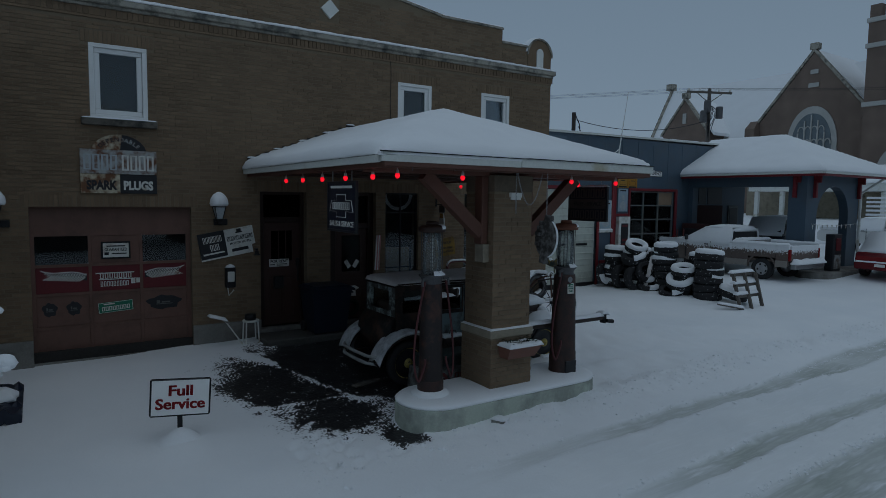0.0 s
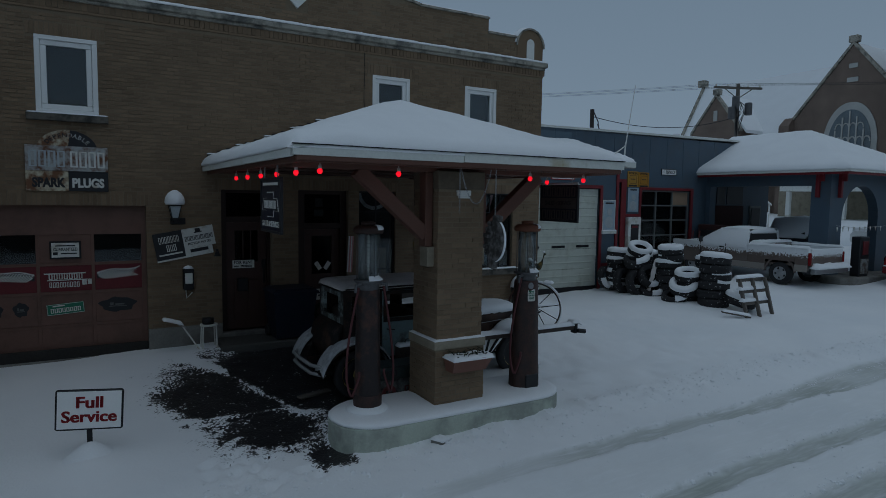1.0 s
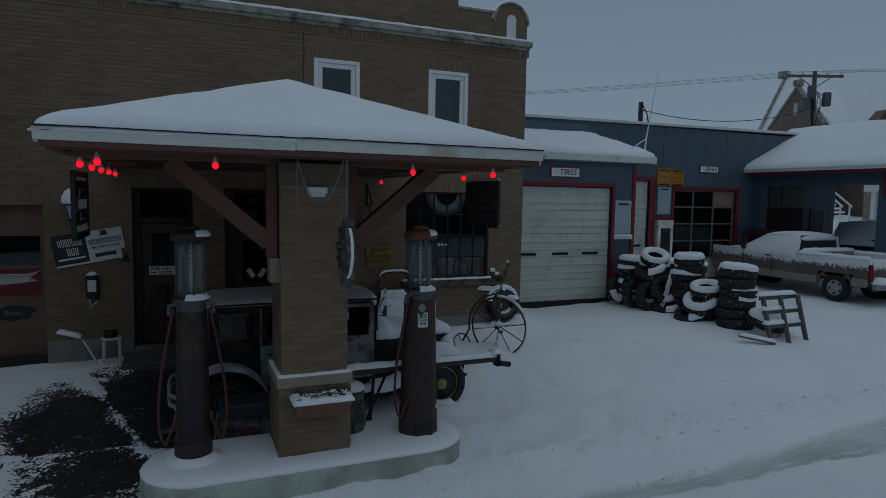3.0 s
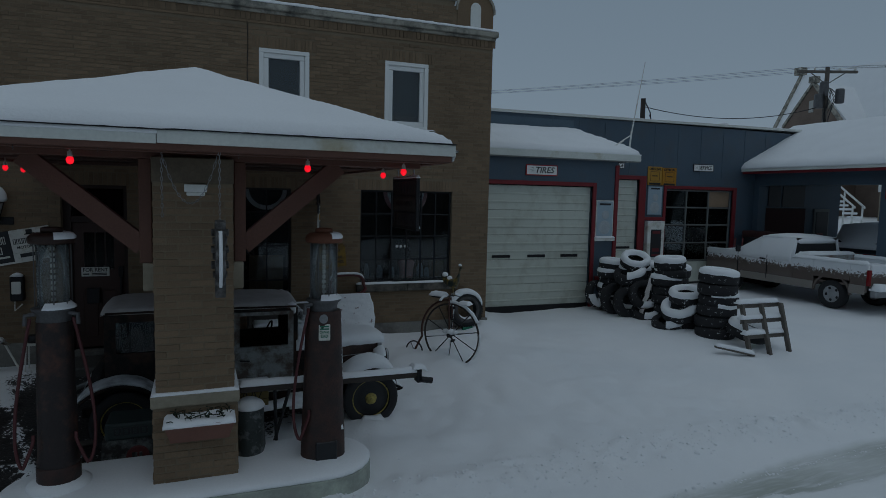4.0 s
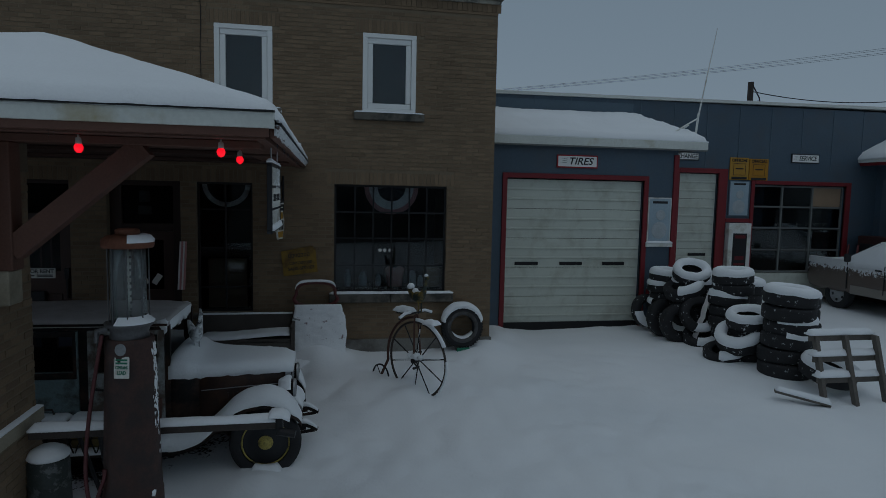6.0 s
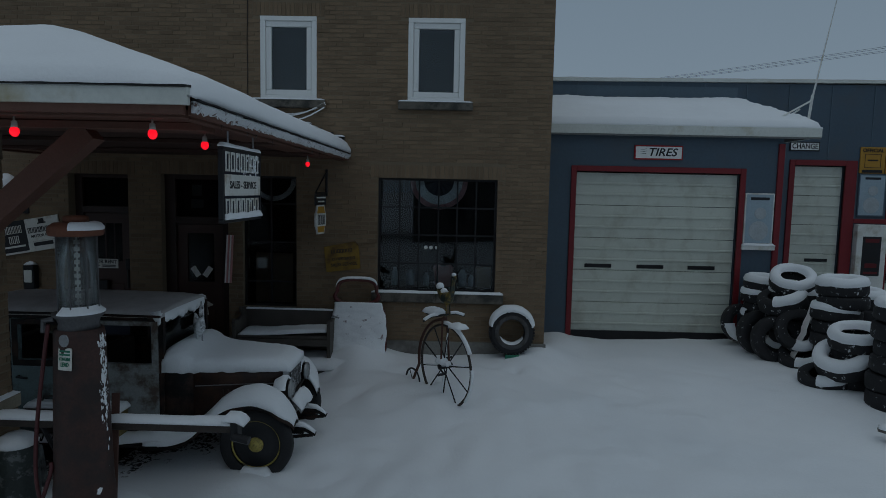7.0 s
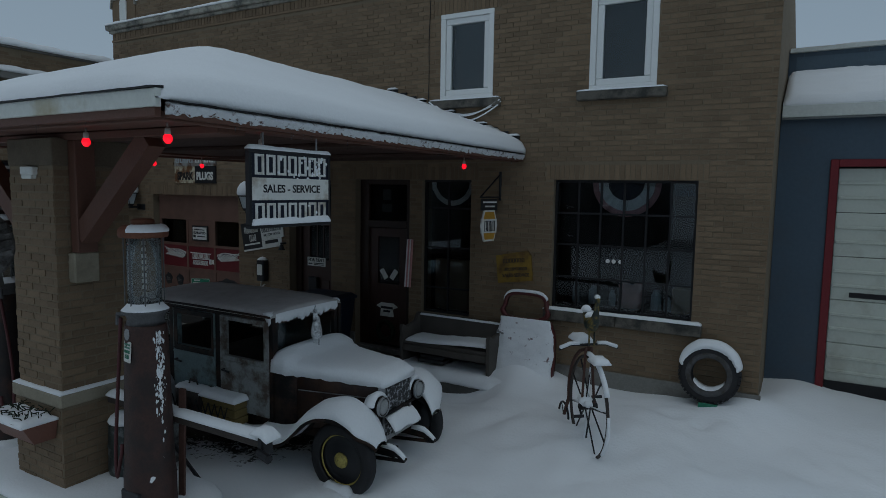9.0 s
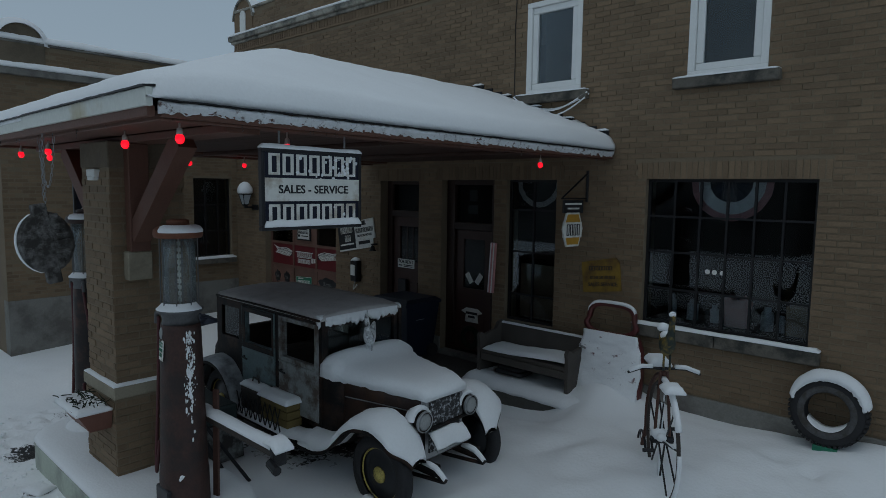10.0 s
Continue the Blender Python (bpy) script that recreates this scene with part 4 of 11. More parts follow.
# ---- blue service station beyond ----
BY, MY = 14.0, 16.4


def build_blue():
    bm = B()
    slab_with_holes(bm, XR + 0.004, 15.95, -0.3, 4.2, BY, BY + 0.2, [(12.22, 15.20, -0.3, 3.44)])
    box(bm, 15.75, 15.95, BY + 0.2, MY, -0.3, 4.5)
    setting("wall_blue_bay", bm, M_BLUE, "blue painted steel wall of the tyre bay", "wall")
    bm = B()
    slab_with_holes(bm, XR + 0.004, 24.0, -0.3, 5.50, MY, MY + 0.25, [(17.45, 18.55, -0.3, 3.75), (19.60, 22.35, -0.3, 3.50), (12.0, 15.6, -0.3, 3.6)])
    box(bm, 24.0, 27.45, MY, MY + 0.25, -0.3, 5.50)
    box(bm, 27.2, 27.45, MY + 0.25, 24.0, -0.3, 5.2)
    setting("wall_blue_main", bm, M_BLUE, "blue painted steel wall of the service station", "wall")
    bm = B()
    for k in range(14):
        x = 11.7 + k * 0.92
        box(bm, x, x + 0.015, MY - 0.012, MY, 3.9, 5.48)
    box(bm, 11.6, 16.1, MY - 0.008, MY, 4.3, 5.4)
    setting("cladding_seams", bm, M_BLUEL, "faded blue cladding panel and raised seams", "trim")
    bm = B()
    loft(bm, [[(x, MY - 0.08, z), (x, MY + 0.3, z), (x, MY + 0.3, z + 0.07), (x, MY - 0.08, z + 0.07)] for x, z in ((11.5, 5.47), (27.5, 5.60))])
    setting("parapet_trim", bm, M_FASCIA, "pale metal trim on the station parapet", "trim")
    bm = B()
    snowpad(bm, 11.5, 27.5, MY - 0.05, MY + 6, lambda x, y: 5.54 + 0.15 * (x - 11.5) / 18.5, 0.06, 0.3, 0.02, 0.15, 3)
    tagged(part("station_roof_snow", bm, M_SNOW, None, "", True), "snow on the station's flat roof", "snow", "", "structure")
    bm = B()
    box(bm, 11.55, 27.45, MY + 0.25, 24, 5.2, 5.5)
    setting("station_roof", bm, M_ROOFING, "flat station roof", "roof")
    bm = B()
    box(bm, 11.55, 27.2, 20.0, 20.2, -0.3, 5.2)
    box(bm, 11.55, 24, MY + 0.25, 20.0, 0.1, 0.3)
    setting("station_interior", bm, M_DARK, "station interior walls and floor, near-black for unlit rooms", "wall")
    # awning roof over the bay
    aw = thing("awning", (13.78, 14.4, 4.05), "snow-covered lean-to awning with a white fascia", "awning", "", "structure")
    L = Matrix.Translation((-13.78, -14.4, -4.05))

    def add(name, b2, mt, label="", smooth=False):
        bmesh.ops.transform(b2, matrix=L, verts=b2.verts)
        return part(name, b2, mt, aw, label, smooth)
    ax0, ax1, ay0 = 11.50, 16.52, 13.88
    az = lambda x, y: 4.27 + 0.315 * max(0.0, min(y - ay0, 2.47, (ax1 - x) * 7.0))
    b2 = B()
    loft(b2, [[(ax0, ay0, 4.12), (ax1, ay0, 4.12), (ax1, ay0, 4.26), (ax0, ay0, 4.26)], [(ax0, MY - 0.02, 4.12), (ax1, MY - 0.02, 4.12), (16.2, MY - 0.02, 5.02), (ax0, MY - 0.02, 5.02)]])
    add("roof", b2, M_ROOFING)
    b2 = B()
    box(b2, ax0, ax1 + 0.02, ay0 - 0.03, ay0 + 0.01, 4.115, 4.275, 0.005)
    add("fascia", b2, M_FASCIA)
    b2 = B()
    box(b2, ax0, ax1 + 0.01, ay0 - 0.022, ay0 + 0.01, 4.085, 4.113, 0.003)
    add("drip_edge", b2, M_DULLW, "dull metal drip edge")
    b2 = B()
    box(b2, ax1 - 0.02, ax1 + 0.02, ay0 + 0.012, MY, 4.115, 4.26, 0.005)
    add("end_fascia", b2, M_FASCIA)
    b2 = B()
    snowpad(b2, ax0, ax1 + 0.03, ay0 - 0.02, MY - 0.03, az, 0.13, 0.06, 0.016, 0.12, 6)
    add("roof_snow", b2, M_SNOW, "deep snow", True)
    # red trim round the openings
    bm = B()
    for a, b, c, d, y in ((12.12, 12.22, 0.2, 3.54, BY), (15.20, 15.30, 0.2, 3.54, BY), (12.22, 15.20, 3.44, 3.54, BY), (15.86, 15.97, 0.2, 4.0, BY),
                          (17.33, 17.45, 0.3, 3.87, MY), (18.55, 18.80, 0.3, 3.87, MY), (17.45, 18.55, 3.75, 3.87, MY), (19.50, 19.60, 0.3, 3.60, MY), (22.35, 22.50, 0.3, 3.60, MY), (19.60, 22.35, 3.50, 3.60, MY), (18.8, 19.5, 2.50, 2.60, MY), (15.36, 15.86, 0.9, 1.15, BY)):
        box(bm, a, b, y - 0.035, y + 0.05, c, d, 0.006)
    setting("red_trim", bm, M_RED, "red painted trim boards round the station's openings", "trim")


def sectional_door(name, x0, x1, z0, z1, y, sections, label, ribs=3, slots=()):
    d = thing(name, ((x0 + x1) / 2, y, z0), label, "garage door", "", "structure")
    h, t = (x1 - x0) / 2, z1 - z0
    for k in range(sections):
        bm = B()
        a, b = t * k / sections, t * (k + 1) / sections - 0.008
        box(bm, -h, h, 0.0, 0.05, a, b, 0.006)
        for r in range(1, ribs):
            zz = a + (b - a) * r / ribs
            box(bm, -h + 0.01, h - 0.01, -0.022, 0.002, zz - 0.022, zz + 0.022, 0.008)
        part("panel", bm, M_STEELDOOR, d)
    for sx, sz in slots:
        bm = B()
        box(bm, sx - 0.25, sx + 0.25, -0.02, -0.001, sz - 0.035, sz + 0.035, 0.006)
        part("slot_window", bm, M_BLACK, d, "narrow dark window slot")
    # Seal drawn as a tall black band that also fills the dark gap
    bm = B()
    box(bm, -h, h, -0.03, -0.002, -0.25, 0.06)
    part("seal_and_gap_band", bm, M_BLACK, d)
    return d


def build_station_doors():
    sectional_door("overhead_door", 12.23, 15.19, 0.40, 3.43, BY + 0.08, 5, "cream ribbed steel overhead door, closed, at the tyre bay", 3, ((-1.01, 1.29), (-0.04, 1.29), (0.91, 1.29)))
    sectional_door("overhead_door", 17.46, 18.54, 0.5, 3.74, MY + 0.08, 5, "narrow cream ribbed steel door with a dark slot", 3, ((0.1, 1.15),))
    d = thing("glazed_overhead_door", (20.97, MY + 0.08, 0.5), "overhead door with a grid of dark panes in pale frames", "garage door", "", "structure")
    bm = B()
    for k in range(4):
        x = -1.37 + 2.74 * k / 3
        box(bm, x - 0.022, x + 0.022, 0, 0.06, 0.7, 2.98)
    for z in (0.7, 1.28, 1.86, 2.42, 2.96):
        box(bm, -1.37, 1.37, -0.004, 0.056, z - 0.02, z + 0.02)
    part("door_frame", bm, M_DULLW, d)
    bm = B()
    box(bm, -1.37, 1.37, 0, 0.05, 0, 0.66)
    part("bottom_panel", bm, M_STEELDOOR, d)
    for r in range(4):
        for k in range(3):
            bm = B()
            box(bm, -1.33 + 0.913 * k, -1.33 + 0.913 * k + 0.83, 0.02, 0.03, 0.74 + 0.57 * r, 0.74 + 0.57 * r + 0.5)
            part("pane", bm, M_BOARD if (r, k) == (3, 2) else M_GLASS, d, "boarded pane" if (r, k) == (3, 2) else "")


M_BOARD = mat("bare_plywood", (0.30, 0.21, 0.14), 0.8, 0.2, 2, 40, 0.2)
build_blue()
build_station_doors()


# ---- second canopy with arched blue walls ----
def build_station_canopy():
    x0, x1, y0, y1, ez = 22.7, 28.7, 10.7, MY, 4.22
    c = thing("station_canopy", (25.7, 13.5, 0.3), "blue arched station canopy with a hipped snow-covered roof", "canopy", "", "structure")
    L = Matrix.Translation((-25.7, -13.5, -0.3))

    def add(name, b2, mt, label="", smooth=False):
        bmesh.ops.transform(b2, matrix=L, verts=b2.verts)
        return part(name, b2, mt, c, label, smooth)
    bm = B()
    vs = [bm.verts.new(p) for p in ((x0, y0, ez), (x1, y0, ez), (x1, y1 - 0.02, ez), (x0, y1 - 0.02, ez), (25.7, 13.6, 5.72), (25.7, y1 - 0.02, 5.72))]
    for f in ((0, 1, 4), (1, 2, 5, 4), (3, 0, 4, 5), (2, 3, 5), (3, 2, 1, 0)):
        bm.faces.new([vs[i] for i in f])
    add("roof", bm, M_ROOFING)
    bm = B()
    snowpad(bm, x0 - 0.05, x1 + 0.05, y0 - 0.05, y1 + 0.8, lambda x, y: ez + 1.5 * max(0.0, min(1.0, min(x - x0, x1 - x, y - y0) / 3.0)), 0.17, 0.12, 0.015, 0.2, 9)
    add("roof_snow", bm, M_SNOW, "smooth deep snow", True)
    bm = B()
    for a, b, p, q in ((x0 - 0.03, x0 + 0.02, y0, y1), (x0, x1, y0 - 0.03, y0 + 0.02), (x1 - 0.02, x1 + 0.03, y0, y1)):
        box(bm, a, b, p, q, ez - 0.08, ez + 0.05)
    add("fascia", bm, M_FASCIA)
    bm = B()
    for a, b, p, q in ((x0 + 0.03, x0 + 0.12, y0 + 0.03, y1), (x0 + 0.1, x1 - 0.1, y0 + 0.03, y0 + 0.12)):
        box(bm, a, b, p, q, ez - 0.16, ez - 0.082)
    add("red_eave_board", bm, M_RED)
    # side wall with a wide opening, seen through
    bm = B()
    slab_with_holes(bm, 0.0, 4.85, -0.3, ez - 0.08, 0.0, 0.35, [(0.65, 4.65, -0.3, 3.70)])
    bmesh.ops.transform(bm, matrix=pose(23.65, 11.55, 0, 0, 0, 90), verts=bm.verts)
    add("side_wall", bm, M_BLUE)
    # front wall with two arches
    for ca in (25.27,):
        bm = B()
        r, wh = 1.20, 1.62
        arc = [(ca - r * math.cos(radians(a)), 2.62 + 1.13 * math.sin(radians(a))) for a in range(0, 181, 12)]
        out = [(ca - wh, 2.62), *[(ca - wh + 2 * wh * k / 13, ez - 0.08) for k in range(14)], (ca + wh, 2.62)]
        for k in range(15):
            q = [arc[k], arc[k + 1], out[k + 1], out[k]]
            loft(bm, [[(u, yy, w) for u, w in q] for yy in (11.55, 11.87)])
        box(bm, ca - wh, ca - r, 11.55, 11.87, -0.3, 2.62)
        box(bm, ca + r, ca + wh, 11.55, 11.87, -0.3, 2.62)
        box(bm, ca + wh, 27.25, 11.55, 11.87, -0.3, ez - 0.08)
        add("front_arch", bm, M_BLUE)
    for bx, by in ((23.24, 11.95), (23.78, 11.49), (27.15, 11.49)):
        bm = B()
        box(bm, bx - 0.06, bx + 0.06, by - 0.06, by + 0.06, 3.3, ez - 0.075, 0.01)
        box(bm, bx - 0.04, bx + 0.04, by - 0.20, by - 0.05, 3.85, ez - 0.1, 0.01)
        add("bracket", bm, M_RED)
    bm = B()
    box(bm, x0 + 0.1, x1 - 0.1, y0 + 0.1, y1, ez - 0.07, ez - 0.03)
    add("soffit", bm, M_BLUE)
    bm = B()
    tube(bm, [(27.32, 11.5, -0.2), (27.32, 11.5, 3.5), (27.9, 10.95, 4.1)], 0.05)
    add("downpipe", bm, M_WHITE, "white downpipe")
    isl = B()
    loft(isl, [stadium(23.0, 28.5, 10.6, 12.0, z, g) for z, g in ((0.0, 0.0), (0.62, 0.0), (0.66, -0.03))])
    add("island", isl, M_CONC)


build_station_canopy()


class T:
    """A thing whose parts are written in world metres."""
    def __init__(self, name, base, label, category, group="", kind=""):
        self.e = thing(name, base, label, category, group, kind)
        self.inv = Matrix.Translation([-v for v in base])

    def add(self, name, bm, mt, label="", smooth=False, parent=None):
        bmesh.ops.transform(bm, matrix=self.inv, verts=bm.verts)
        return part(name, bm, mt, parent or self.e, label, smooth)

    def words(self, text, size, mt, m, width=None, depth=0.003, parent=None, bold=0.02, slant=0.0):
        return words(text, size, mt, parent or self.e, self.inv @ m, depth, width, "lettering", bold, slant)

    def bars(self, spec, mt, m, depth=0.003, parent=None):
        return bars(spec, mt, parent or self.e, self.inv @ m, depth)


# paints for signs and small things
M_SIGNW = mat("white_sign_enamel", (0.70, 0.70, 0.66), 0.5, 0.06, 3, 30, 0.03, alt=(0.40, 0.34, 0.26), altamt=0.05, altscale=4)
M_SIGNK = mat("black_sign_enamel", (0.016, 0.017, 0.02), 0.4, 0.2, 3, 30, 0.03)
M_SIGNB = mat("navy_sign_enamel", (0.005, 0.008, 0.022), 0.4, 0.15, 3, 30, 0.03)
M_SIGNR = mat("red_sign_paint", (0.36, 0.018, 0.022), 0.5, 0.12, 3, 30, 0.03)
M_DRED = mat("dark_red_panel", (0.13, 0.014, 0.018), 0.5, 0.15, 3, 30, 0.05)
M_YEL = mat("yellow_sign_paint", (0.45, 0.235, 0.03), 0.5, 0.12, 3, 30, 0.03)
M_ORA = mat("orange_sign_paint", (0.42, 0.19, 0.012), 0.5, 0.12, 3, 30, 0.03)
M_GRN = mat("green_sign_sheet", (0.015, 0.17, 0.10), 0.4, 0.1, 3, 30, 0.03)
M_TIN = mat("rusted_tin", (0.42, 0.43, 0.42), 0.45, 0.2, 5, 40, 0.1, metal=0.4, alt=(0.14, 0.06, 0.03), altamt=0.3, altscale=5)
M_CREAM = mat("cream_enamel", (0.62, 0.57, 0.42), 0.5, 0.15, 5, 40, 0.05, alt=(0.16, 0.07, 0.03), altamt=0.45, altscale=5)
M_OLDYEL = mat("faded_mustard_sign", (0.25, 0.15, 0.022), 0.65, 0.2, 3, 40, 0.08, alt=(0.11, 0.06, 0.02), altamt=0.25, altscale=5)
M_BULB = glow("red_bulb_glass", (1.0, 0.006, 0.02), 4.5)
M_SOCKET = mat("white_porcelain", (0.6, 0.58, 0.55), 0.3, 0.08, 3, 30, 0.0)
M_CHAIN = mat("galvanised_chain", (0.30, 0.31, 0.32), 0.4, 0.2, 5, 40, 0.1, metal=0.8)
M_OLDWOOD = mat("grey_weathered_wood", (0.13, 0.115, 0.10), 0.85, 0.3, 3, 70, 0.4)
M_DWOOD = mat("dark_wet_wood", (0.045, 0.035, 0.03), 0.7, 0.3, 3, 60, 0.3)
M_BIN = mat("navy_bin_plastic", (0.012, 0.018, 0.035), 0.45, 0.15, 3, 30, 0.05)
M_FROST = mat("snow_dusted_glass", (0.40, 0.44, 0.46), 0.35, 0.2, 6, 40, 0.05)
M_PINK = mat("pink_cloth", (0.80, 0.42, 0.38), 0.9, 0.1, 4, 50, 0.1)
M_CLOTH = mat("bunting_cloth", (0.85, 0.80, 0.77), 0.9, 0.1, 4, 50, 0.1)
M_CLOTHR = mat("red_bunting_cloth", (0.62, 0.30, 0.29), 0.9, 0.1, 4, 50, 0.1)
M_GOLD = mat("yellow_wheel_paint", (0.46, 0.37, 0.10), 0.55, 0.2, 4, 40, 0.1, alt=(0.05, 0.04, 0.03), altamt=0.2, altscale=14)


M_WORN2 = mat("sprayed_grey", (0.12, 0.12, 0.115), 0.7, 0.3, 8, 50, 0.1)
# ---- panelled brown garage door with its painted panels ----
def build_brown_door():
    y = FY + 0.14
    x0, x1 = GD1[0], GD1[1]
    d = T("overhead_door", (1.225, y, 0.2), "brown panelled wooden overhead door with red winged panels and small signs", "garage door")
    cols = [(x0 + 0.06, 0.80), (0.85, 1.62), (1.67, x1 - 0.08)]
    rows = [(2.40, 2.86), (1.86, 2.35), (1.36, 1.81), (0.78, 1.31), (0.22, 0.73)]
    bm = B()
    slab_with_holes(bm, x0, x1, 0.20, 2.86, y, y + 0.05, [(a, b, c + 0.0, e) for a, b in cols for c, e in rows[1:]])
    d.add("stile_frame", bm, M_DOORB)
    for r, (c, e) in enumerate(rows):
        for k, (a, b) in enumerate(cols):
            if r == 0:
                continue
            bm = B()
            if r == 1 and k != 1:
                box(bm, a, b, y + 0.015, y + 0.025, c, e)
                d.add("pane", bm, M_GLASS, "dark glass pane")
                continue
            box(bm, a, b, y + 0.012, y + 0.04, c, e, 0.004)
            d.add("panel", bm, M_DRED if r == 2 else M_DOORB, "dark red painted panel" if r == 2 else "")
    # wings: a curved leading edge and rows of feathers, mirrored
    for k, s in ((0, -1), (2, 1)):
        a, b = cols[k]
        root = b - 0.03 if s < 0 else a + 0.03
        bm = B()
        lead = [(0.0, 1.66), (0.10, 1.70), (0.22, 1.725), (0.36, 1.72), (0.50, 1.715), (0.62, 1.735), (0.69, 1.765)]
        yy2 = (y + 0.004, y + 0.011)
        for (u0, w0), (u1, w1) in zip(lead, lead[1:]):
            loft(bm, [[(root + s * u0, yy, w0 - 0.012), (root + s * u1, yy, w1 - 0.010), (root + s * u1, yy, w1 + 0.004), (root + s * u0, yy, w0 + 0.006)] for yy in yy2])
        for row, (n, first, last, drop, sweep) in enumerate(((16, 0.01, 0.60, 0.035, 0.05), (14, 0.02, 0.55, 0.070, 0.09), (13, 0.03, 0.52, 0.125, 0.15))):
            for q in range(n):
                u = first + (last - first) * q / (n - 1)
                top = 1.69 + 0.045 * (u / 0.66) - (0.012, 0.045, 0.078)[row] * (1 - 0.25 * u)
                ln = (0.028, 0.030, 0.075 - 0.02 * u)[row]
                sw = (0.03, 0.04, 0.10 + 0.06 * u)[row]
                hw = (last - first) / n * (0.20 if row < 2 else 0.27)
                loft(bm, [[(root + s * (u - hw), yy, top), (root + s * (u + hw), yy, top + 0.006), (root + s * min(0.70, u + sw + hw * 0.6), yy, top - ln + 0.01), (root + s * min(0.70, u + sw - hw * 0.4), yy, top - ln)] for yy in yy2])
        d.add("painted_wing", bm, M_SIGNW, "white feathered wing")
        bm = B()
        loft(bm, [[(root + s * u, yy, w) for u, w in lead] + [(root + s * u, yy, w) for u, w in ((0.58, 1.67), (0.45, 1.63), (0.30, 1.60), (0.15, 1.575), (0.0, 1.56))] for yy in (y + 0.0095, y + 0.0115)])
        d.add("wing_shade", bm, M_SIGNK, "black ground of the wing")
    m = S(1.235, y + 0.010, 1.58)
    d.bars([(-0.02, 0.095, 0.62, 0.018), (0.02, -0.02, 0.60, 0.014)] + row_of_bars(7, -0.01, 0.045, 0.52, 0.10, 0.4) + row_of_bars(9, -0.03, -0.10, 0.46, 0.09, 0.45) + [(0.27, -0.07, 0.07, 0.09), (0.35, -0.06, 0.06, 0.09)], M_SIGNW, m, 0.006)
    # framed notice on the middle pane
    bm = B()
    box(bm, 1.00, 1.47, y - 0.02, y + 0.01, 1.93, 2.24, 0.006)
    fr = d.add("notice_frame", bm, M_BLACK)
    bm = B()
    box(bm, 1.03, 1.44, y - 0.026, y - 0.018, 1.96, 2.21)
    d.add("notice", bm, M_SIGNW, "white framed notice")
    d.words("GUARANTEED", 0.075, M_SIGNK, S(1.235, y - 0.027, 2.095), 0.36)
    d.bars([(0, 0.065, 0.30, 0.02), (0.05, -0.07, 0.24, 0.02), (-0.15, -0.07, 0.07, 0.05)], M_SIGNK, S(1.235, y - 0.027, 2.095))
    # green plate
    bm = B()
    box(bm, -0.28, 0.28, -0.01, 0.0, -0.095, 0.095, 0.004, pose(1.21, y + 0.005, 1.06, 0, -4, 0))
    d.add("green_plate", bm, M_GRN, "green plate with a pale border")
    mg = pose(1.21, y - 0.006, 1.06, 0, -4, 0) @ pose(0, 0, 0, 90, 0, 0)
    d.bars(row_of_bars(8, 0.0, -0.02, 0.46, 0.075, 0.3) + [(-0.10, 0.06, 0.18, 0.022), (0, 0.087, 0.55, 0.006), (0, -0.087, 0.55, 0.006), (-0.272, 0, 0.006, 0.17), (0.272, 0, 0.006, 0.17)], M_SIGNW, mg)
    # dark sprayed patches with pale marks
    for px, w, h in ((0.20, 0.11, 0.12), (0.56, 0.11, 0.12), (2.02, 0.29, 0.13)):
        bm = B()
        ring = [(px + w * math.cos(a) * (1 + 0.15 * math.sin(5 * a)), 1.08 + h * math.sin(a) * (1 + 0.12 * math.cos(7 * a))) for a in np.linspace(0, 2 * math.pi, 22, endpoint=False)]
        loft(bm, [[(u, yy, w2) for u, w2 in ring] for yy in (y + 0.006, y + 0.013)])
        d.add("sprayed_patch", bm, M_SIGNK, "black sprayed patch")
        d.bars([(-w * 0.35, 0.01, w * 0.2, h * 0.4), (w * 0.1, 0.0, w * 0.5, h * 0.2), (0, -h * 0.25, w * 1.0, h * 0.10)], M_WORN2, S(px, y + 0.006, 1.08), 0.004)
    bm = B()
    box(bm, x0, x1, FY + 0.03, FY + 0.2, 0.1, 0.19)
    d.add("threshold", bm, M_CONC)


build_brown_door()


M_LEAF = mat("red_brown_door_paint", (0.055, 0.026, 0.020), 0.5, 0.2, 2, 50, 0.15)


def door_leaf(t, x0, x1, y, z0, z1, glass_z, label):
    bm = B()
    slab_with_holes(bm, x0, x1, z0, z1, y, y + 0.045, [(x0 + 0.16, x1 - 0.16, *glass_z)])
    leaf = t.add("door_leaf", bm, M_LEAF, label)
    for a, b in ((x0 + 0.14, (x0 + x1) / 2 - 0.03), ((x0 + x1) / 2 + 0.03, x1 - 0.14)):
        bm = B()
        box(bm, a, b, y - 0.012, y + 0.002, z0 + 0.18, glass_z[0] - 0.36, 0.010)
        t.add("raised_panel", bm, M_LEAF)
    bm = B()
    box(bm, x0 + 0.16, x1 - 0.16, y + 0.02, y + 0.028, *glass_z)
    t.add("pane", bm, M_GLASSD, "", False)
    return leaf


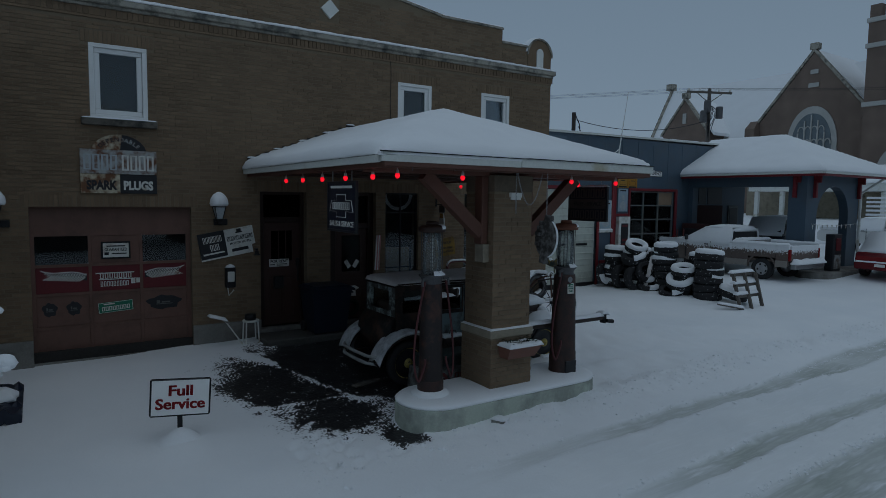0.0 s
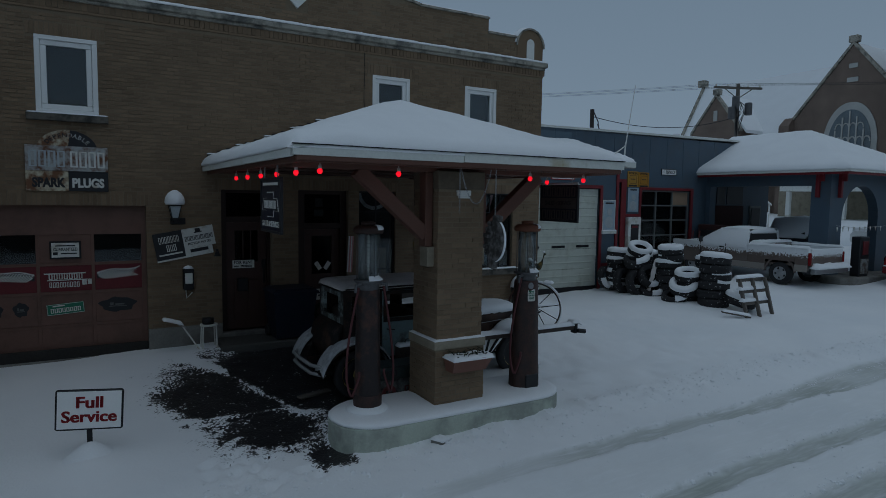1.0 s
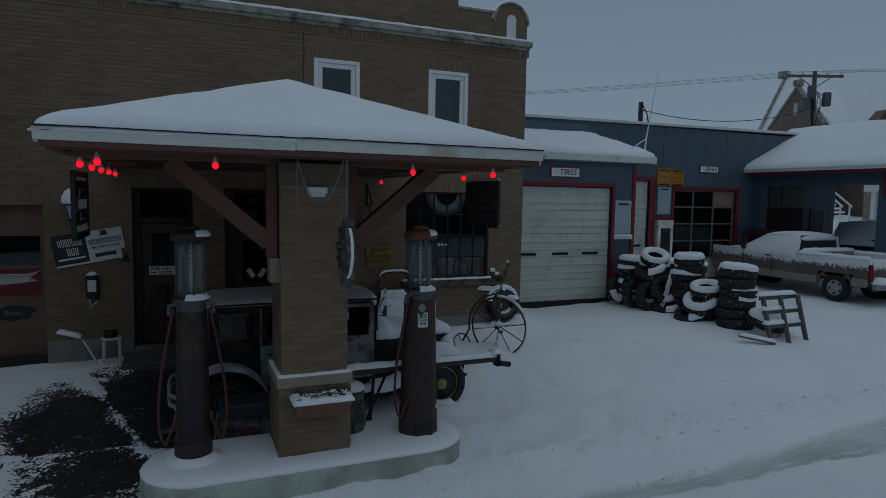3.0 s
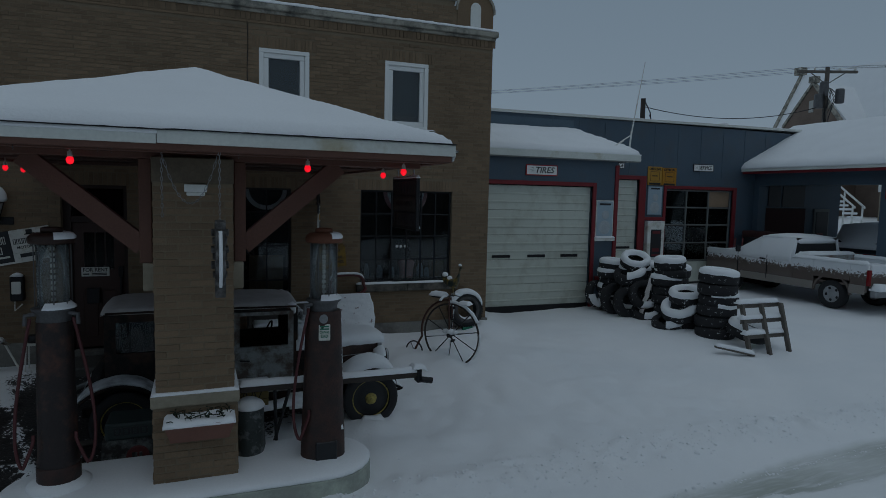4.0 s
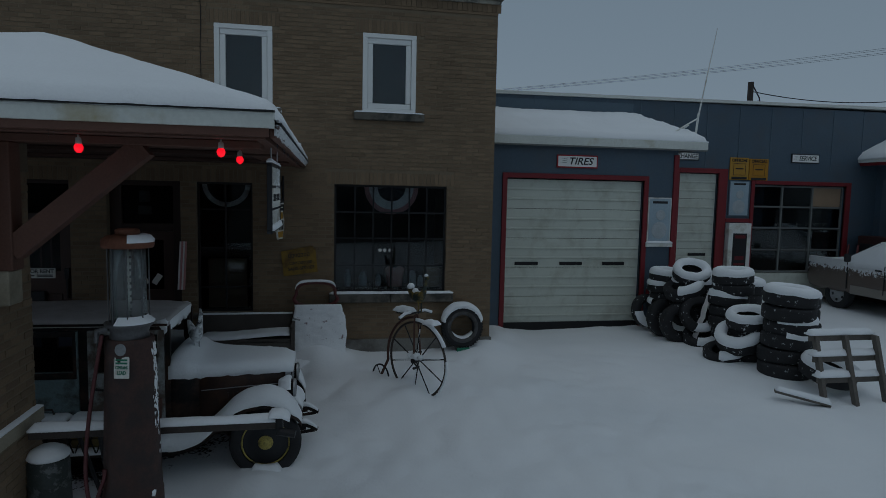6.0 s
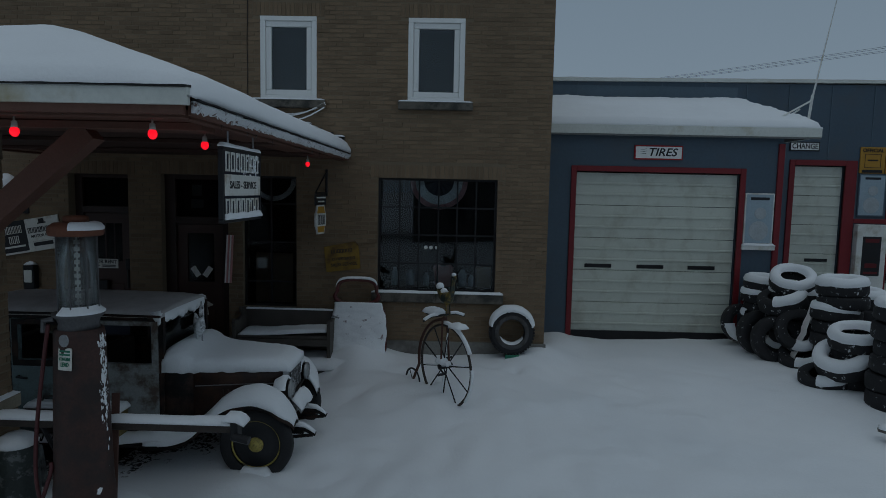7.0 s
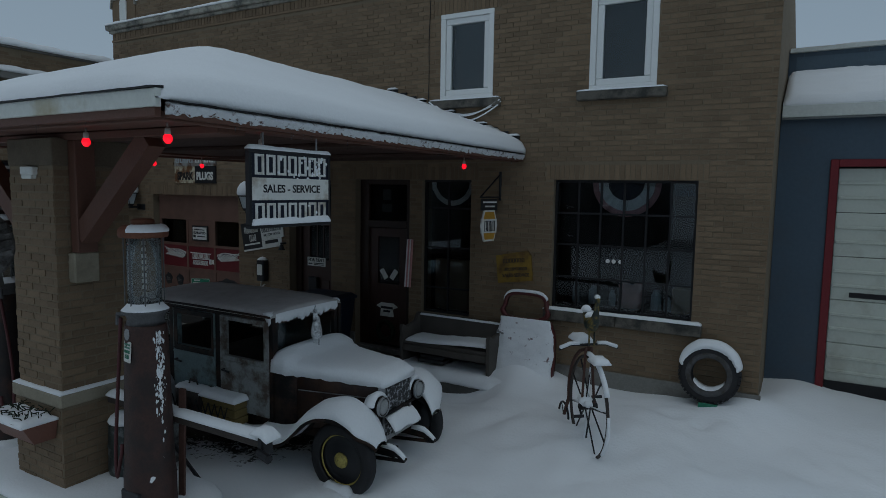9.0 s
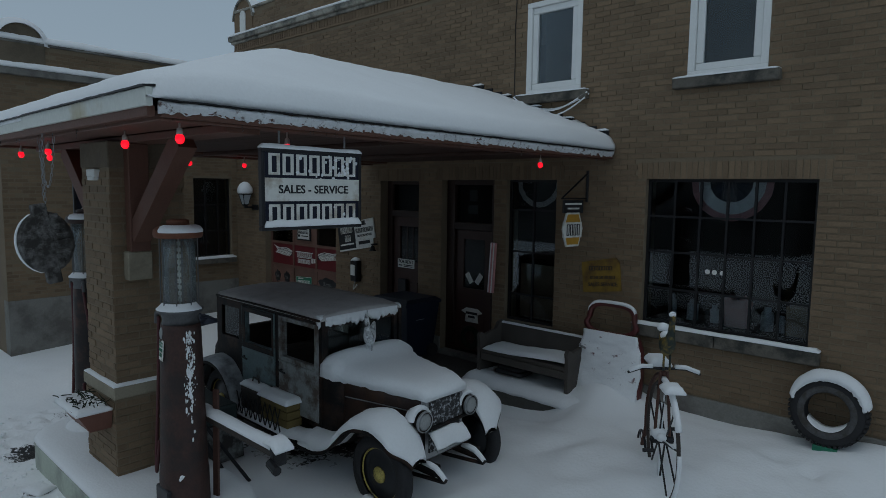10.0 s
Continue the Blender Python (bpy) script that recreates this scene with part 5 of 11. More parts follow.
def build_doors():
    # door with the rental notice
    y = FY + 0.22
    t = T("entrance_door", (4.285, y, 0.4), "dark brown wooden entrance door with a glazed top under a transom", "door")
    bm = B()
    for a, b, c, e in ((3.80, 3.92, 0.38, 3.18), (4.70, 4.77, 0.38, 3.18), (3.92, 4.70, 2.55, 2.66), (3.92, 4.70, 3.12, 3.18)):
        box(bm, a, b, y - 0.05, y + 0.08, c, e, 0.006)
    t.add("door_frame", bm, M_DARKW)
    bm = B()
    box(bm, 3.92, 4.70, y + 0.01, y + 0.018, 2.66, 3.12)
    t.add("transom_pane", bm, M_GLASSD)
    door_leaf(t, 3.925, 4.695, y, 0.42, 2.545, (1.75, 2.38), "dark brown door leaf")
    bm = B()
    for x in (4.24, 4.39):
        box(bm, x, x + 0.02, y + 0.012, y + 0.035, 1.75, 2.38)
    t.add("glazing_bars", bm, M_DARKW)
    bm = B()
    box(bm, 4.04, 4.46, y - 0.012, y - 0.002, 1.635, 1.79)
    t.add("rental_notice", bm, M_SIGNW, "white rental notice with black letters")
    t.words("FOR RENT", 0.085, M_SIGNK, S(4.25, y - 0.013, 1.742), 0.37)
    t.bars([(-0.14, -0.05, 0.09, 0.02), (0.06, -0.04, 0.22, 0.016), (0.06, -0.065, 0.22, 0.012)], M_SIGNK, S(4.25, y - 0.013, 1.725))
    bm = B()
    box(bm, 4.12, 4.32, y - 0.09, y - 0.005, 1.18, 1.44, 0.012)
    t.add("mail_box", bm, M_BLACK, "small black letter box")
    bm = B()
    tube(bm, [(4.64, y - 0.03, 1.32), (4.64, y - 0.03, 1.62)], 0.02)
    box(bm, 4.60, 4.68, y - 0.05, y - 0.005, 1.62, 1.80, 0.01)
    t.add("door_handle", bm, M_BLACK)
    bm = B()
    box(bm, 3.8, 4.77, FY - 0.02, y - 0.052, 0.30, 0.40, 0.01)
    t.add("door_step", bm, M_CONC)
    # shop door
    y = FY + 0.18
    t = T("entrance_door", (5.84, y, 0.4), "dark red-brown shop door with notices and a wreath", "door")
    bm = B()
    for a, b, c, e in ((5.30, 5.47, 0.38, 3.20), (6.24, 6.38, 0.38, 3.20), (5.47, 6.24, 2.40, 2.52), (5.47, 6.24, 3.12, 3.20)):
        box(bm, a, b, y - 0.05, y + 0.08, c, e, 0.006)
    t.add("door_frame", bm, M_DARKW)
    bm = B()
    box(bm, 5.47, 6.24, y + 0.01, y + 0.018, 2.52, 3.12)
    t.add("transom_pane", bm, M_GLASSD)
    bm = B()
    for a, c, w, h in ((5.72, 2.86, 0.16, 0.18), (5.70, 2.66, 0.20, 0.14)):
        box(bm, a, a + w, y + 0.022, y + 0.03, c, c + h)
    t.add("window_papers", bm, M_FROST, "pale papers behind the transom")
    door_leaf(t, 5.475, 6.235, y, 0.42, 2.39, (1.45, 2.25), "dark red-brown door leaf")
    for s in (-1, 1):
        bm = B()
        box(bm, -0.045, 0.045, -0.008, 0, -0.09, 0.09, 0.0, pose(5.87 + s * 0.10, y - 0.004, 1.62, 0, 34 * s, 0))
        t.add("door_notice", bm, M_SIGNW, "small white tilted notice")
    bm = B()
    loft(bm, [[(5.62, yy, 1.07), (5.72, yy, 1.03), (5.70, yy, 0.90), (5.98, yy, 0.90), (5.96, yy, 1.03), (6.06, yy, 1.07), (5.96, yy, 1.13), (5.72, yy, 1.13)] for yy in (y - 0.02, y - 0.004)])
    t.add("winged_plate", bm, M_SIGNW, "white winged plate")
    t.bars([(0, 0.03, 0.24, 0.04), (0, -0.03, 0.14, 0.035)], M_SIGNK, S(5.84, y - 0.02, 1.02))
    bm = B()
    tube(bm, [(5.84 + 0.15 * math.cos(a), y - 0.05, 0.66 + 0.15 * math.sin(a)) for a in np.linspace(0, 2 * math.pi, 20, endpoint=False)], 0.045, 8, True)
    t.add("wreath", bm, M_DGREEN, "dark evergreen wreath", True)
    bm = B()
    box(bm, 5.3, 6.38, FY - 0.02, y - 0.052, 0.30, 0.40, 0.01)
    t.add("door_step", bm, M_CONC)
    # folded striped flag on the jamb
    f = T("folded_flag", (6.42, FY - 0.04, 1.5), "furled red and white striped flag beside the shop door", "flag")
    for k in range(4):
        bm = B()
        xx = 6.36 + 0.028 * k
        loft(bm, [[(xx - 0.03, yy, 1.48), (xx - 0.005, yy, 1.48), (xx + 0.035, yy, 2.25), (xx + 0.015, yy, 2.25)] for yy in (FY - 0.06 - 0.005 * (k % 2), FY - 0.03)])
        f.add("stripe", bm, M_CLOTHR if k % 2 else M_CLOTH)


M_DGREEN = mat("dark_evergreen", (0.012, 0.022, 0.012), 0.9, 0.4, 20, 80, 0.8)
build_doors()


def steel_window(name, x0, x1, z0, z1, cols, rows, label, seedv):
    y = FY + 0.10
    t = T(name, ((x0 + x1) / 2, FY, z0), label, "window", "", "structure")
    bm = B()
    for a, b, c, e in ((x0, x0 + 0.035, z0, z1), (x1 - 0.035, x1, z0, z1), (x0 + 0.035, x1 - 0.035, z0, z0 + 0.035), (x0 + 0.035, x1 - 0.035, z1 - 0.035, z1)):
        box(bm, a, b, y - 0.025, y + 0.025, c, e)
    t.add("window_frame", bm, M_BLACK)
    bm = B()
    for k in range(1, len(cols) - 1):
        box(bm, cols[k] - 0.012, cols[k] + 0.012, y - 0.02, y + 0.02, z0 + 0.035, z1 - 0.035)
    t.add("vertical_bars", bm, M_BLACK)
    bm = B()
    for k in range(1, len(rows) - 1):
        box(bm, x0 + 0.035, x1 - 0.035, y - 0.017, y + 0.017, rows[k] - 0.012, rows[k] + 0.012)
    t.add("cross_bars", bm, M_BLACK)
    for i in range(len(cols) - 1):
        for j in range(len(rows) - 1):
            bm = B()
            box(bm, cols[i] + 0.004, cols[i + 1] - 0.004, y - 0.003, y + 0.003, rows[j] + 0.004, rows[j + 1] - 0.004)
            t.add("pane", bm, M_GLASS)
    return t


def half_swag(bm, cx, cz, r, y, a0, a1, r0=0.0):
    n = 20
    rings = []
    for k in range(n + 1):
        a = radians(a0 + (a1 - a0) * k / n)
        f = 0.012 * math.sin(k * 2.2)
        rings.append([(cx + q * math.cos(a), y + f * q / r, cz + q * math.sin(a)) for q in (r0, (r0 + r) / 2, r)])
    loft(bm, rings, False)


def build_windows():
    t = steel_window("window", SLIM[0], SLIM[1], SLIM[2], SLIM[3], [6.62, 7.05, 7.48], [1.10, 1.50, 2.14, 2.76, 3.20], "narrow dark steel-sash shop window with a swag", 1)
    bm = B()
    half_swag(bm, 7.05, 3.18, 0.38, FY + 0.2, 180, 360, 0.30)
    t.add("swag", bm, M_CLOTH, "pale cloth swag")
    bm = B()
    box(bm, 6.75, 7.36, FY + 0.22, FY + 0.25, 1.14, 1.95)
    t.add("display_board", bm, M_BOARD, "brown card behind the glass")
    bm = B()
    box(bm, 6.56, 7.54, FY - 0.06, FY + 0.07, 1.00, 1.096, 0.01)
    t.add("window_sill", bm, M_SILL)
    t = steel_window("window", BAY[0], BAY[1], BAY[2], BAY[3], [8.78, 9.12, 9.43, 9.74, 10.04, 10.34, 10.67], [1.40, 1.85, 2.31, 2.75, 3.21], "large dark steel-sash shop window with twenty-four panes", 2)
    bm = B()
    box(bm, 8.70, 9.72, FY - 0.09, FY + 0.07, 1.24, 1.392, 0.012)
    t.add("window_sill", bm, M_SILL, "stone sill with snow")
    bm = B()
    box(bm, 9.726, 10.80, FY - 0.09, FY + 0.07, 1.24, 1.392, 0.012)
    t.add("window_sill", bm, M_SILL, "stone sill with snow")
    bm = B()
    snowpad(bm, 8.70, 10.80, FY - 0.095, FY + 0.03, lambda x, y: 1.392, 0.03, 0.05, 0.008, 0.04, 4)
    t.add("sill_snow", bm, M_SNOW, "", True)
    # bunting fan, white with a dark starred heart and red rim
    y = FY + 0.17
    f = T("bunting", (9.74, y, 2.7), "half-round flag bunting hung inside the shop window", "bunting")
    bm = B()
    half_swag(bm, 9.74, 3.18, 0.24, y, 180, 360)
    f.add("dark_heart", bm, M_SIGNB)
    bm = B()
    half_swag(bm, 9.74, 3.18, 0.38, y + 0.004, 180, 360, 0.24)
    f.add("white_band", bm, M_CLOTH)
    bm = B()
    half_swag(bm, 9.74, 3.18, 0.46, y + 0.008, 180, 360, 0.38)
    f.add("red_band", bm, M_CLOTHR)
    # display: shelf, shirt, jars, box
    s = T("display_shelf", (9.72, FY + 0.5, 0.4), "dark display table inside the shop window", "table")
    bm = B()
    box(bm, 8.82, 10.62, FY + 0.25, FY + 0.85, 1.40, 1.44)
    s.add("tabletop", bm, M_DWOOD)
    for lx in (8.9, 10.5):
        bm = B()
        box(bm, lx, lx + 0.06, FY + 0.4, FY + 0.46, 0.36, 1.40)
        s.add("leg", bm, M_DWOOD)
    v = T("shirt", (9.83, FY + 0.35, 1.44), "pink sleeveless shirt standing in the shop window", "shirt")
    bm = B()
    prof = [(-0.13, 1.45), (-0.14, 1.62), (-0.17, 1.76), (-0.09, 1.83), (-0.05, 1.77), (0.05, 1.77), (0.09, 1.83), (0.17, 1.76), (0.14, 1.62), (0.13, 1.45)]
    loft(bm, [[(9.83 + u * k, yy, w) for u, w in prof] for yy, k in ((FY + 0.28, 0.7), (FY + 0.32, 1.0), (FY + 0.38, 1.0), (FY + 0.42, 0.7))])
    v.add("cloth", bm, M_PINK, "", True)
    for jx, jh, r in ((9.02, 0.30, 0.05), (9.28, 0.26, 0.07), (9.55, 0.22, 0.05), (10.15, 0.28, 0.07), (10.3, 0.2, 0.05)):
        j = T("jar", (jx, FY + 0.42, 1.44), "dusty glass jar on the display table", "jar", "jars in the window")
        bm = B()
        lathe(bm, [(0.0, 1.44), (r, 1.445), (r, 1.44 + jh * 0.75), (r * 0.6, 1.44 + jh * 0.85), (r * 0.6, 1.44 + jh), (0.0, 1.44 + jh)], 12, Matrix.Translation((jx, FY + 0.42, 0)))
        j.add("jar_body", bm, M_FROST, "", True)
    b = T("carton", (10.5, FY + 0.4, 1.44), "brown cardboard carton in the window's corner", "box")
    bm = B()
    box(bm, 10.37, 10.62, FY + 0.3, FY + 0.5, 1.442, 1.78, 0.006)
    b.add("carton_body", bm, M_BOARD)
    st = T("window_sticker", (9.61, FY + 0.09, 2.12), "three small white stickers on the shop window", "sticker")
    for k, cx in enumerate((9.55, 9.63, 9.72)):
        bm = B()
        lathe(bm, [(0.0, 0.0), (0.03, 0.0), (0.03, 0.002), (0.0, 0.002)], 10 if k < 2 else 6, pose(cx, FY + 0.094, 2.11, 90, 0, 0))
        st.add("sticker", bm, M_SIGNW)


build_windows()


# ---- signs and fittings on the brick front ----
def wall_lantern(x):
    y = FY - 0.22
    t = T("wall_lantern", (x, FY, 2.55), "black wall lantern with glass sides under a snow cap", "lantern", "wall lanterns")
    bm = B()
    box(bm, x - 0.06, x + 0.20, FY - 0.03, FY + 0.0, 2.52, 2.64, 0.01)
    box(bm, x - 0.03, x + 0.03, y - 0.02, FY - 0.03, 2.56, 2.60, 0.006)
    t.add("bracket", bm, M_BLACK)
    bm = B()
    lathe(bm, [(0.05, 2.60), (0.07, 2.63), (0.075, 2.65)], 4, Matrix.Translation((x, y, 0)) @ pose(0, 0, 0, 0, 0, 45))
    lathe(bm, [(0.15, 2.865), (0.15, 2.885), (0.10, 2.95), (0.0, 2.97)], 4, Matrix.Translation((x, y, 0)) @ pose(0, 0, 0, 0, 0, 45))
    for k in range(4):
        a = radians(45 + 90 * k)
        tube(bm, [(x + 0.075 * math.cos(a), y + 0.075 * math.sin(a), 2.65), (x + 0.14 * math.cos(a), y + 0.14 * math.sin(a), 2.87)], 0.008, 5)
    t.add("cage", bm, M_BLACK)
    bm = B()
    lathe(bm, [(0.07, 2.652), (0.13, 2.864)], 4, Matrix.Translation((x, y, 0)) @ pose(0, 0, 0, 0, 0, 45))
    t.add("glass_sides", bm, M_FROST, "frosted glass sides")
    bm = B()
    lathe(bm, [(0.155, 2.888), (0.175, 2.93), (0.16, 3.02), (0.11, 3.10), (0.04, 3.15), (0.0, 3.155)], 14, Matrix.Translation((x, y, 0)))
    t.add("snow_cap", bm, M_SNOW, "tall snow cap", True)


wall_lantern(2.96)
wall_lantern(-0.51)


def build_wall_signs():
    y = FY - 0.025
    # round-topped spark plug sign
    t = T("wall_sign", (1.32, FY, 3.1), "rusted tin sign with a round top advertising spark plugs", "sign")
    arc = [(1.32 + 0.44 * math.cos(radians(a)), 3.80 + 0.33 * math.sin(radians(a))) for a in range(0, 181, 12)]
    for part_, mt, nm in ((arc[:8] + [(1.32, 3.80)], M_SIGNK, "dark half of the round top"), (arc[7:] + [(1.32, 3.80)], M_CREAM, "cream half of the round top")):
        bm = B()
        loft(bm, [[(u, yy, w) for u, w in part_] for yy in (y - 0.012, FY)])
        t.add("round_top", bm, mt, nm)
    bm = B()
    box(bm, 0.71, 1.915, y - 0.02, FY, 3.44, 3.86, 0.004)
    t.add("brand_band", bm, M_TIN, "worn pale metal band")
    bm = B()
    box(bm, 0.71, 1.32, y - 0.012, FY, 3.10, 3.438, 0.004)
    t.add("lower_band", bm, M_CREAM, "rusty cream lower half")
    bm = B()
    box(bm, 1.322, 1.915, y - 0.012, FY, 3.10, 3.438, 0.004)
    t.add("lower_band", bm, M_SIGNK, "black lower half")
    t.bars(row_of_bars(4, -0.30, 0, 0.54, 0.27, 0.3), M_FROST, S(1.32, y - 0.02, 3.64))
    t.bars(row_of_bars(4, 0.29, 0, 0.54, 0.27, 0.3), M_SIGNW, S(1.32, y - 0.02, 3.64))
    t.words("SPARK", 0.21, M_SIGNK, S(1.03, y - 0.012, 3.235), 0.48, bold=0.05)
    t.words("PLUGS", 0.21, M_SIGNW, S(1.61, y - 0.012, 3.235), 0.48, bold=0.05)
    word = "DEPENDABLE"
    for k, ch in enumerate(word):
        a = radians(148 - 116 * k / 9)
        t.words(ch, 0.10, M_SIGNK if k < 5 else M_TIN, pose(1.32 + 0.34 * math.cos(a), y - 0.012, 3.80 + 0.24 * math.sin(a), 0, -(math.degrees(a) - 90) * 0.8, 0) @ pose(0, 0, 0, 90, 0, 0))
    # tilted restaurant and hotel sign
    q = T("wall_sign", (3.15, FY, 1.85), "tilted black and white enamel hotel sign", "sign")
    mt = pose(3.15, y, 2.17, 0, -10, 0)
    bm = B()
    box(bm, -0.53, -0.03, -0.012, 0.012, -0.24, 0.26, 0.004, mt)
    q.add("dark_half", bm, M_SIGNK)
    bm = B()
    box(bm, -0.03, 0.53, -0.012, 0.012, -0.11, 0.26, 0.004, mt)
    q.add("white_half", bm, M_SIGNW)
    bm = B()
    box(bm, -0.53, 0.46, -0.010, 0.010, -0.27, -0.112, 0.004, mt)
    q.add("foot_strip", bm, M_SIGNW)
    mm = mt @ pose(0, -0.013, 0, 90, 0, 0)
    q.bars(row_of_bars(7, -0.27, 0.12, 0.36, 0.12, 0.4) + row_of_bars(3, -0.25, -0.04, 0.18, 0.12, 0.4) + [(-0.28, -0.15, 0.4, 0.03)], M_SIGNW, mm)
    q.bars(row_of_bars(11, 0.25, 0.07, 0.50, 0.085, 0.3) + [(0.25, 0.20, 0.09, 0.08), (0.25, 0.17, 0.14, 0.02), (-0.3, -0.2, 0.3, 0.025), (0.22, -0.16, 0.32, 0.06)], M_SIGNK, mm)
    q.words("MOTOR HOTEL", 0.06, M_SIGNK, mm @ Matrix.Translation((0.25, -0.03, 0)), 0.42)
    # hexagonal hanging parts sign on its bracket
    n = T("hanging_sign", (7.92, FY, 2.3), "black hanging sign with a yellow-edged hexagon on an iron bracket", "sign")
    bm = B()
    tube(bm, [(7.96, FY - 0.01, 3.32), (7.96, FY - 0.01, 2.90)], 0.02)
    tube(bm, [(7.96, FY - 0.02, 3.28), (7.91, FY - 0.54, 2.96)], 0.012)
    tube(bm, [(7.96, FY - 0.02, 2.95), (7.91, FY - 0.56, 2.95)], 0.012)
    n.add("bracket", bm, M_BLACK)
    mt = pose(7.93, FY - 0.31, 2.6, 0, 0, 76) @ Matrix.Diagonal((1.3, 1, 1, 1))
    bm = B()
    box(bm, -0.138, 0.138, -0.012, 0.012, 0.16, 0.33, 0.004, mt)
    n.add("top_plate", bm, M_SIGNK)
    hexa = [(-0.085, 0.17), (0.085, 0.17), (0.14, -0.05), (0.085, -0.28), (-0.085, -0.28), (-0.14, -0.05)]
    for k, mtl, nm, th in ((1.0, M_SIGNW, "white rim", 0.012), (0.88, M_YEL, "yellow field", 0.015)):
        bm = B()
        loft(bm, [[mt @ Vector((u * k, yy, -0.055 + (w + 0.055) * k)) for u, w in hexa] for yy in (-th, th)])
        n.add("hexagon", bm, mtl, nm)
    bm = B()
    box(bm, -0.122, 0.122, -0.018, 0.018, -0.16, 0.04, 0.0, mt)
    n.add("brand_band", bm, M_SIGNW)
    mm = mt @ pose(0, -0.018, 0, 90, 0, 0)
    n.bars(row_of_bars(4, 0, -0.06, 0.19, 0.15, 0.35), M_SIGNK, mm, 0.004)
    n.bars([(0, 0.28, 0.23, 0.022), (0, 0.22, 0.16, 0.022)], M_SIGNW, mt @ pose(0, -0.012, 0, 90, 0, 0), 0.004)
    # faded mustard sign
    z = T("wall_sign", (8.21, FY, 1.65), "faded mustard tin sign nailed askew to the brick", "sign")
    mt = pose(8.22, y + 0.005, 1.94, 0, -6, 0) @ Matrix.Diagonal((0.92, 1, 0.95, 1))
    bm = B()
    loft(bm, [[mt @ Vector(p) for p in ((-0.30, yy, -0.24), (0.30, yy, -0.22), (0.30, yy, 0.17), (0.25, yy, 0.24), (-0.30, yy, 0.19))] for yy in (-0.008, 0.012)])
    z.add("plate", bm, M_OLDYEL)
    mm = mt @ pose(0, -0.009, 0, 90, 0, 0)
    z.words("SALES-SERVICE", 0.075, M_DWOOD, mm @ Matrix.Translation((0.02, -0.13, 0)), 0.46)
    z.bars(row_of_bars(10, 0.02, -0.03, 0.40, 0.045, 0.3) + row_of_bars(7, 0, 0.10, 0.38, 0.06, 0.3), M_DWOOD, mm)
    # small wall telephone or meter box
    k = T("meter_box", (3.18, FY, 1.27), "small white and dark meter box with a snow cap", "meter")
    bm = B()
    box(bm, 3.09, 3.28, FY - 0.14, FY, 1.30, 1.70, 0.03, None, 2)
    k.add("case", bm, M_BLACK)
    bm = B()
    box(bm, 3.12, 3.25, FY - 0.15, FY - 0.135, 1.42, 1.62, 0.01)
    k.add("dial_plate", bm, M_SIGNW, "white dial plate")
    bm = B()
    lathe(bm, [(0.0, 0.06), (0.06, 0.04), (0.10, 0.0), (0.0, -0.005)], 12, pose(3.185, FY - 0.07, 1.70))
    k.add("snow_cap", bm, M_SNOW, "", True)
    bm = B()
    tube(bm, [(3.14, FY - 0.05, 1.30), (3.15, FY - 0.10, 1.15), (3.25, FY - 0.08, 1.25)], 0.014)
    k.add("hook", bm, M_SIGNW)
    # tall narrow sign and bracket by the canopy's back corner, bell by the hotel sign
    g = T("door_bell", (3.70, FY, 1.9), "small black iron bell on the brick", "bell")
    bm = B()
    lathe(bm, [(0.0, 0.10), (0.03, 0.09), (0.045, 0.03), (0.07, 0.0)], 10, pose(3.70, FY - 0.1, 1.92))
    box(bm, 3.68, 3.72, FY - 0.12, FY, 2.02, 2.05)
    g.add("bell_body", bm, M_BLACK)
    # wires on the wall above the canopy
    w = T("wall_cable", (6.75, FY, 4.3), "thin dark cable down the brick with snowy loops", "cable")
    bm = B()
    tube(bm, [(6.72 + 0.02 * ns(zz * 2, 0, 0), FY - 0.02, zz) for zz in np.linspace(6.1, 4.33, 14)], 0.006, 5)
    w.add("cable", bm, M_BLACK)
    bm = B()
    for k2 in range(3):
        tube(bm, [(6.8 + 1.15 * u, FY - 0.04 - 0.05 * k2, 4.33 - 0.16 * math.sin(math.pi * u) * (1 + 0.3 * k2) - 0.10 * u * (k2 == 2) + 0.02 * k2) for u in np.linspace(0, 1, 12)], 0.011, 5)
    w.add("cable_loops", bm, M_SNOW, "loose loops crusted with snow")


build_wall_signs()

# ---- walkway kerb along the front ----
bm = B()
box(bm, 3.65, 8.62, 11.45, FY - 0.032, -0.1, 0.33, 0.02)
# Concrete coloured very dark to carry the gloom under the canopy
setting("walkway", bm, mat("shade_dark_concrete", (0.085, 0.082, 0.075), 0.7, 0.25, 1.5, 50, 0.4), "low concrete walkway along the shop front", "pavement")
bm = B()
snowpad(bm, 6.55, 8.7, 11.42, FY - 0.04, lambda x, y: 0.33, 0.13, 0.06, 0.02, 0.12, 5, 0.05)
tagged(part("walkway_snow", bm, M_SNOW, None, "", True), "snow lying on the walkway under the bench", "snow", "", "structure")


# ---- bulbs and hanging things under the canopy ----
def bulb(x, y, z=3.36):
    t = T("string_light", (x, y, z), "glowing red bulb in a white socket under the eave", "bulb", "red canopy bulbs")
    bm = B()
    lathe(bm, [(0.006, 0.125), (0.007, 0.075), (0.019, 0.068), (0.022, 0.03), (0.019, 0.02)], 10, pose(x, y, z))
    t.add("socket", bm, M_SOCKET, "", True)
    bm = B()
    lathe(bm, [(0.0, -0.040), (0.016, -0.036), (0.029, -0.018), (0.032, 0.0), (0.027, 0.018), (0.019, 0.028)], 12, pose(x, y, z))
    t.add("globe", bm, M_BULB, "glowing red globe", True)


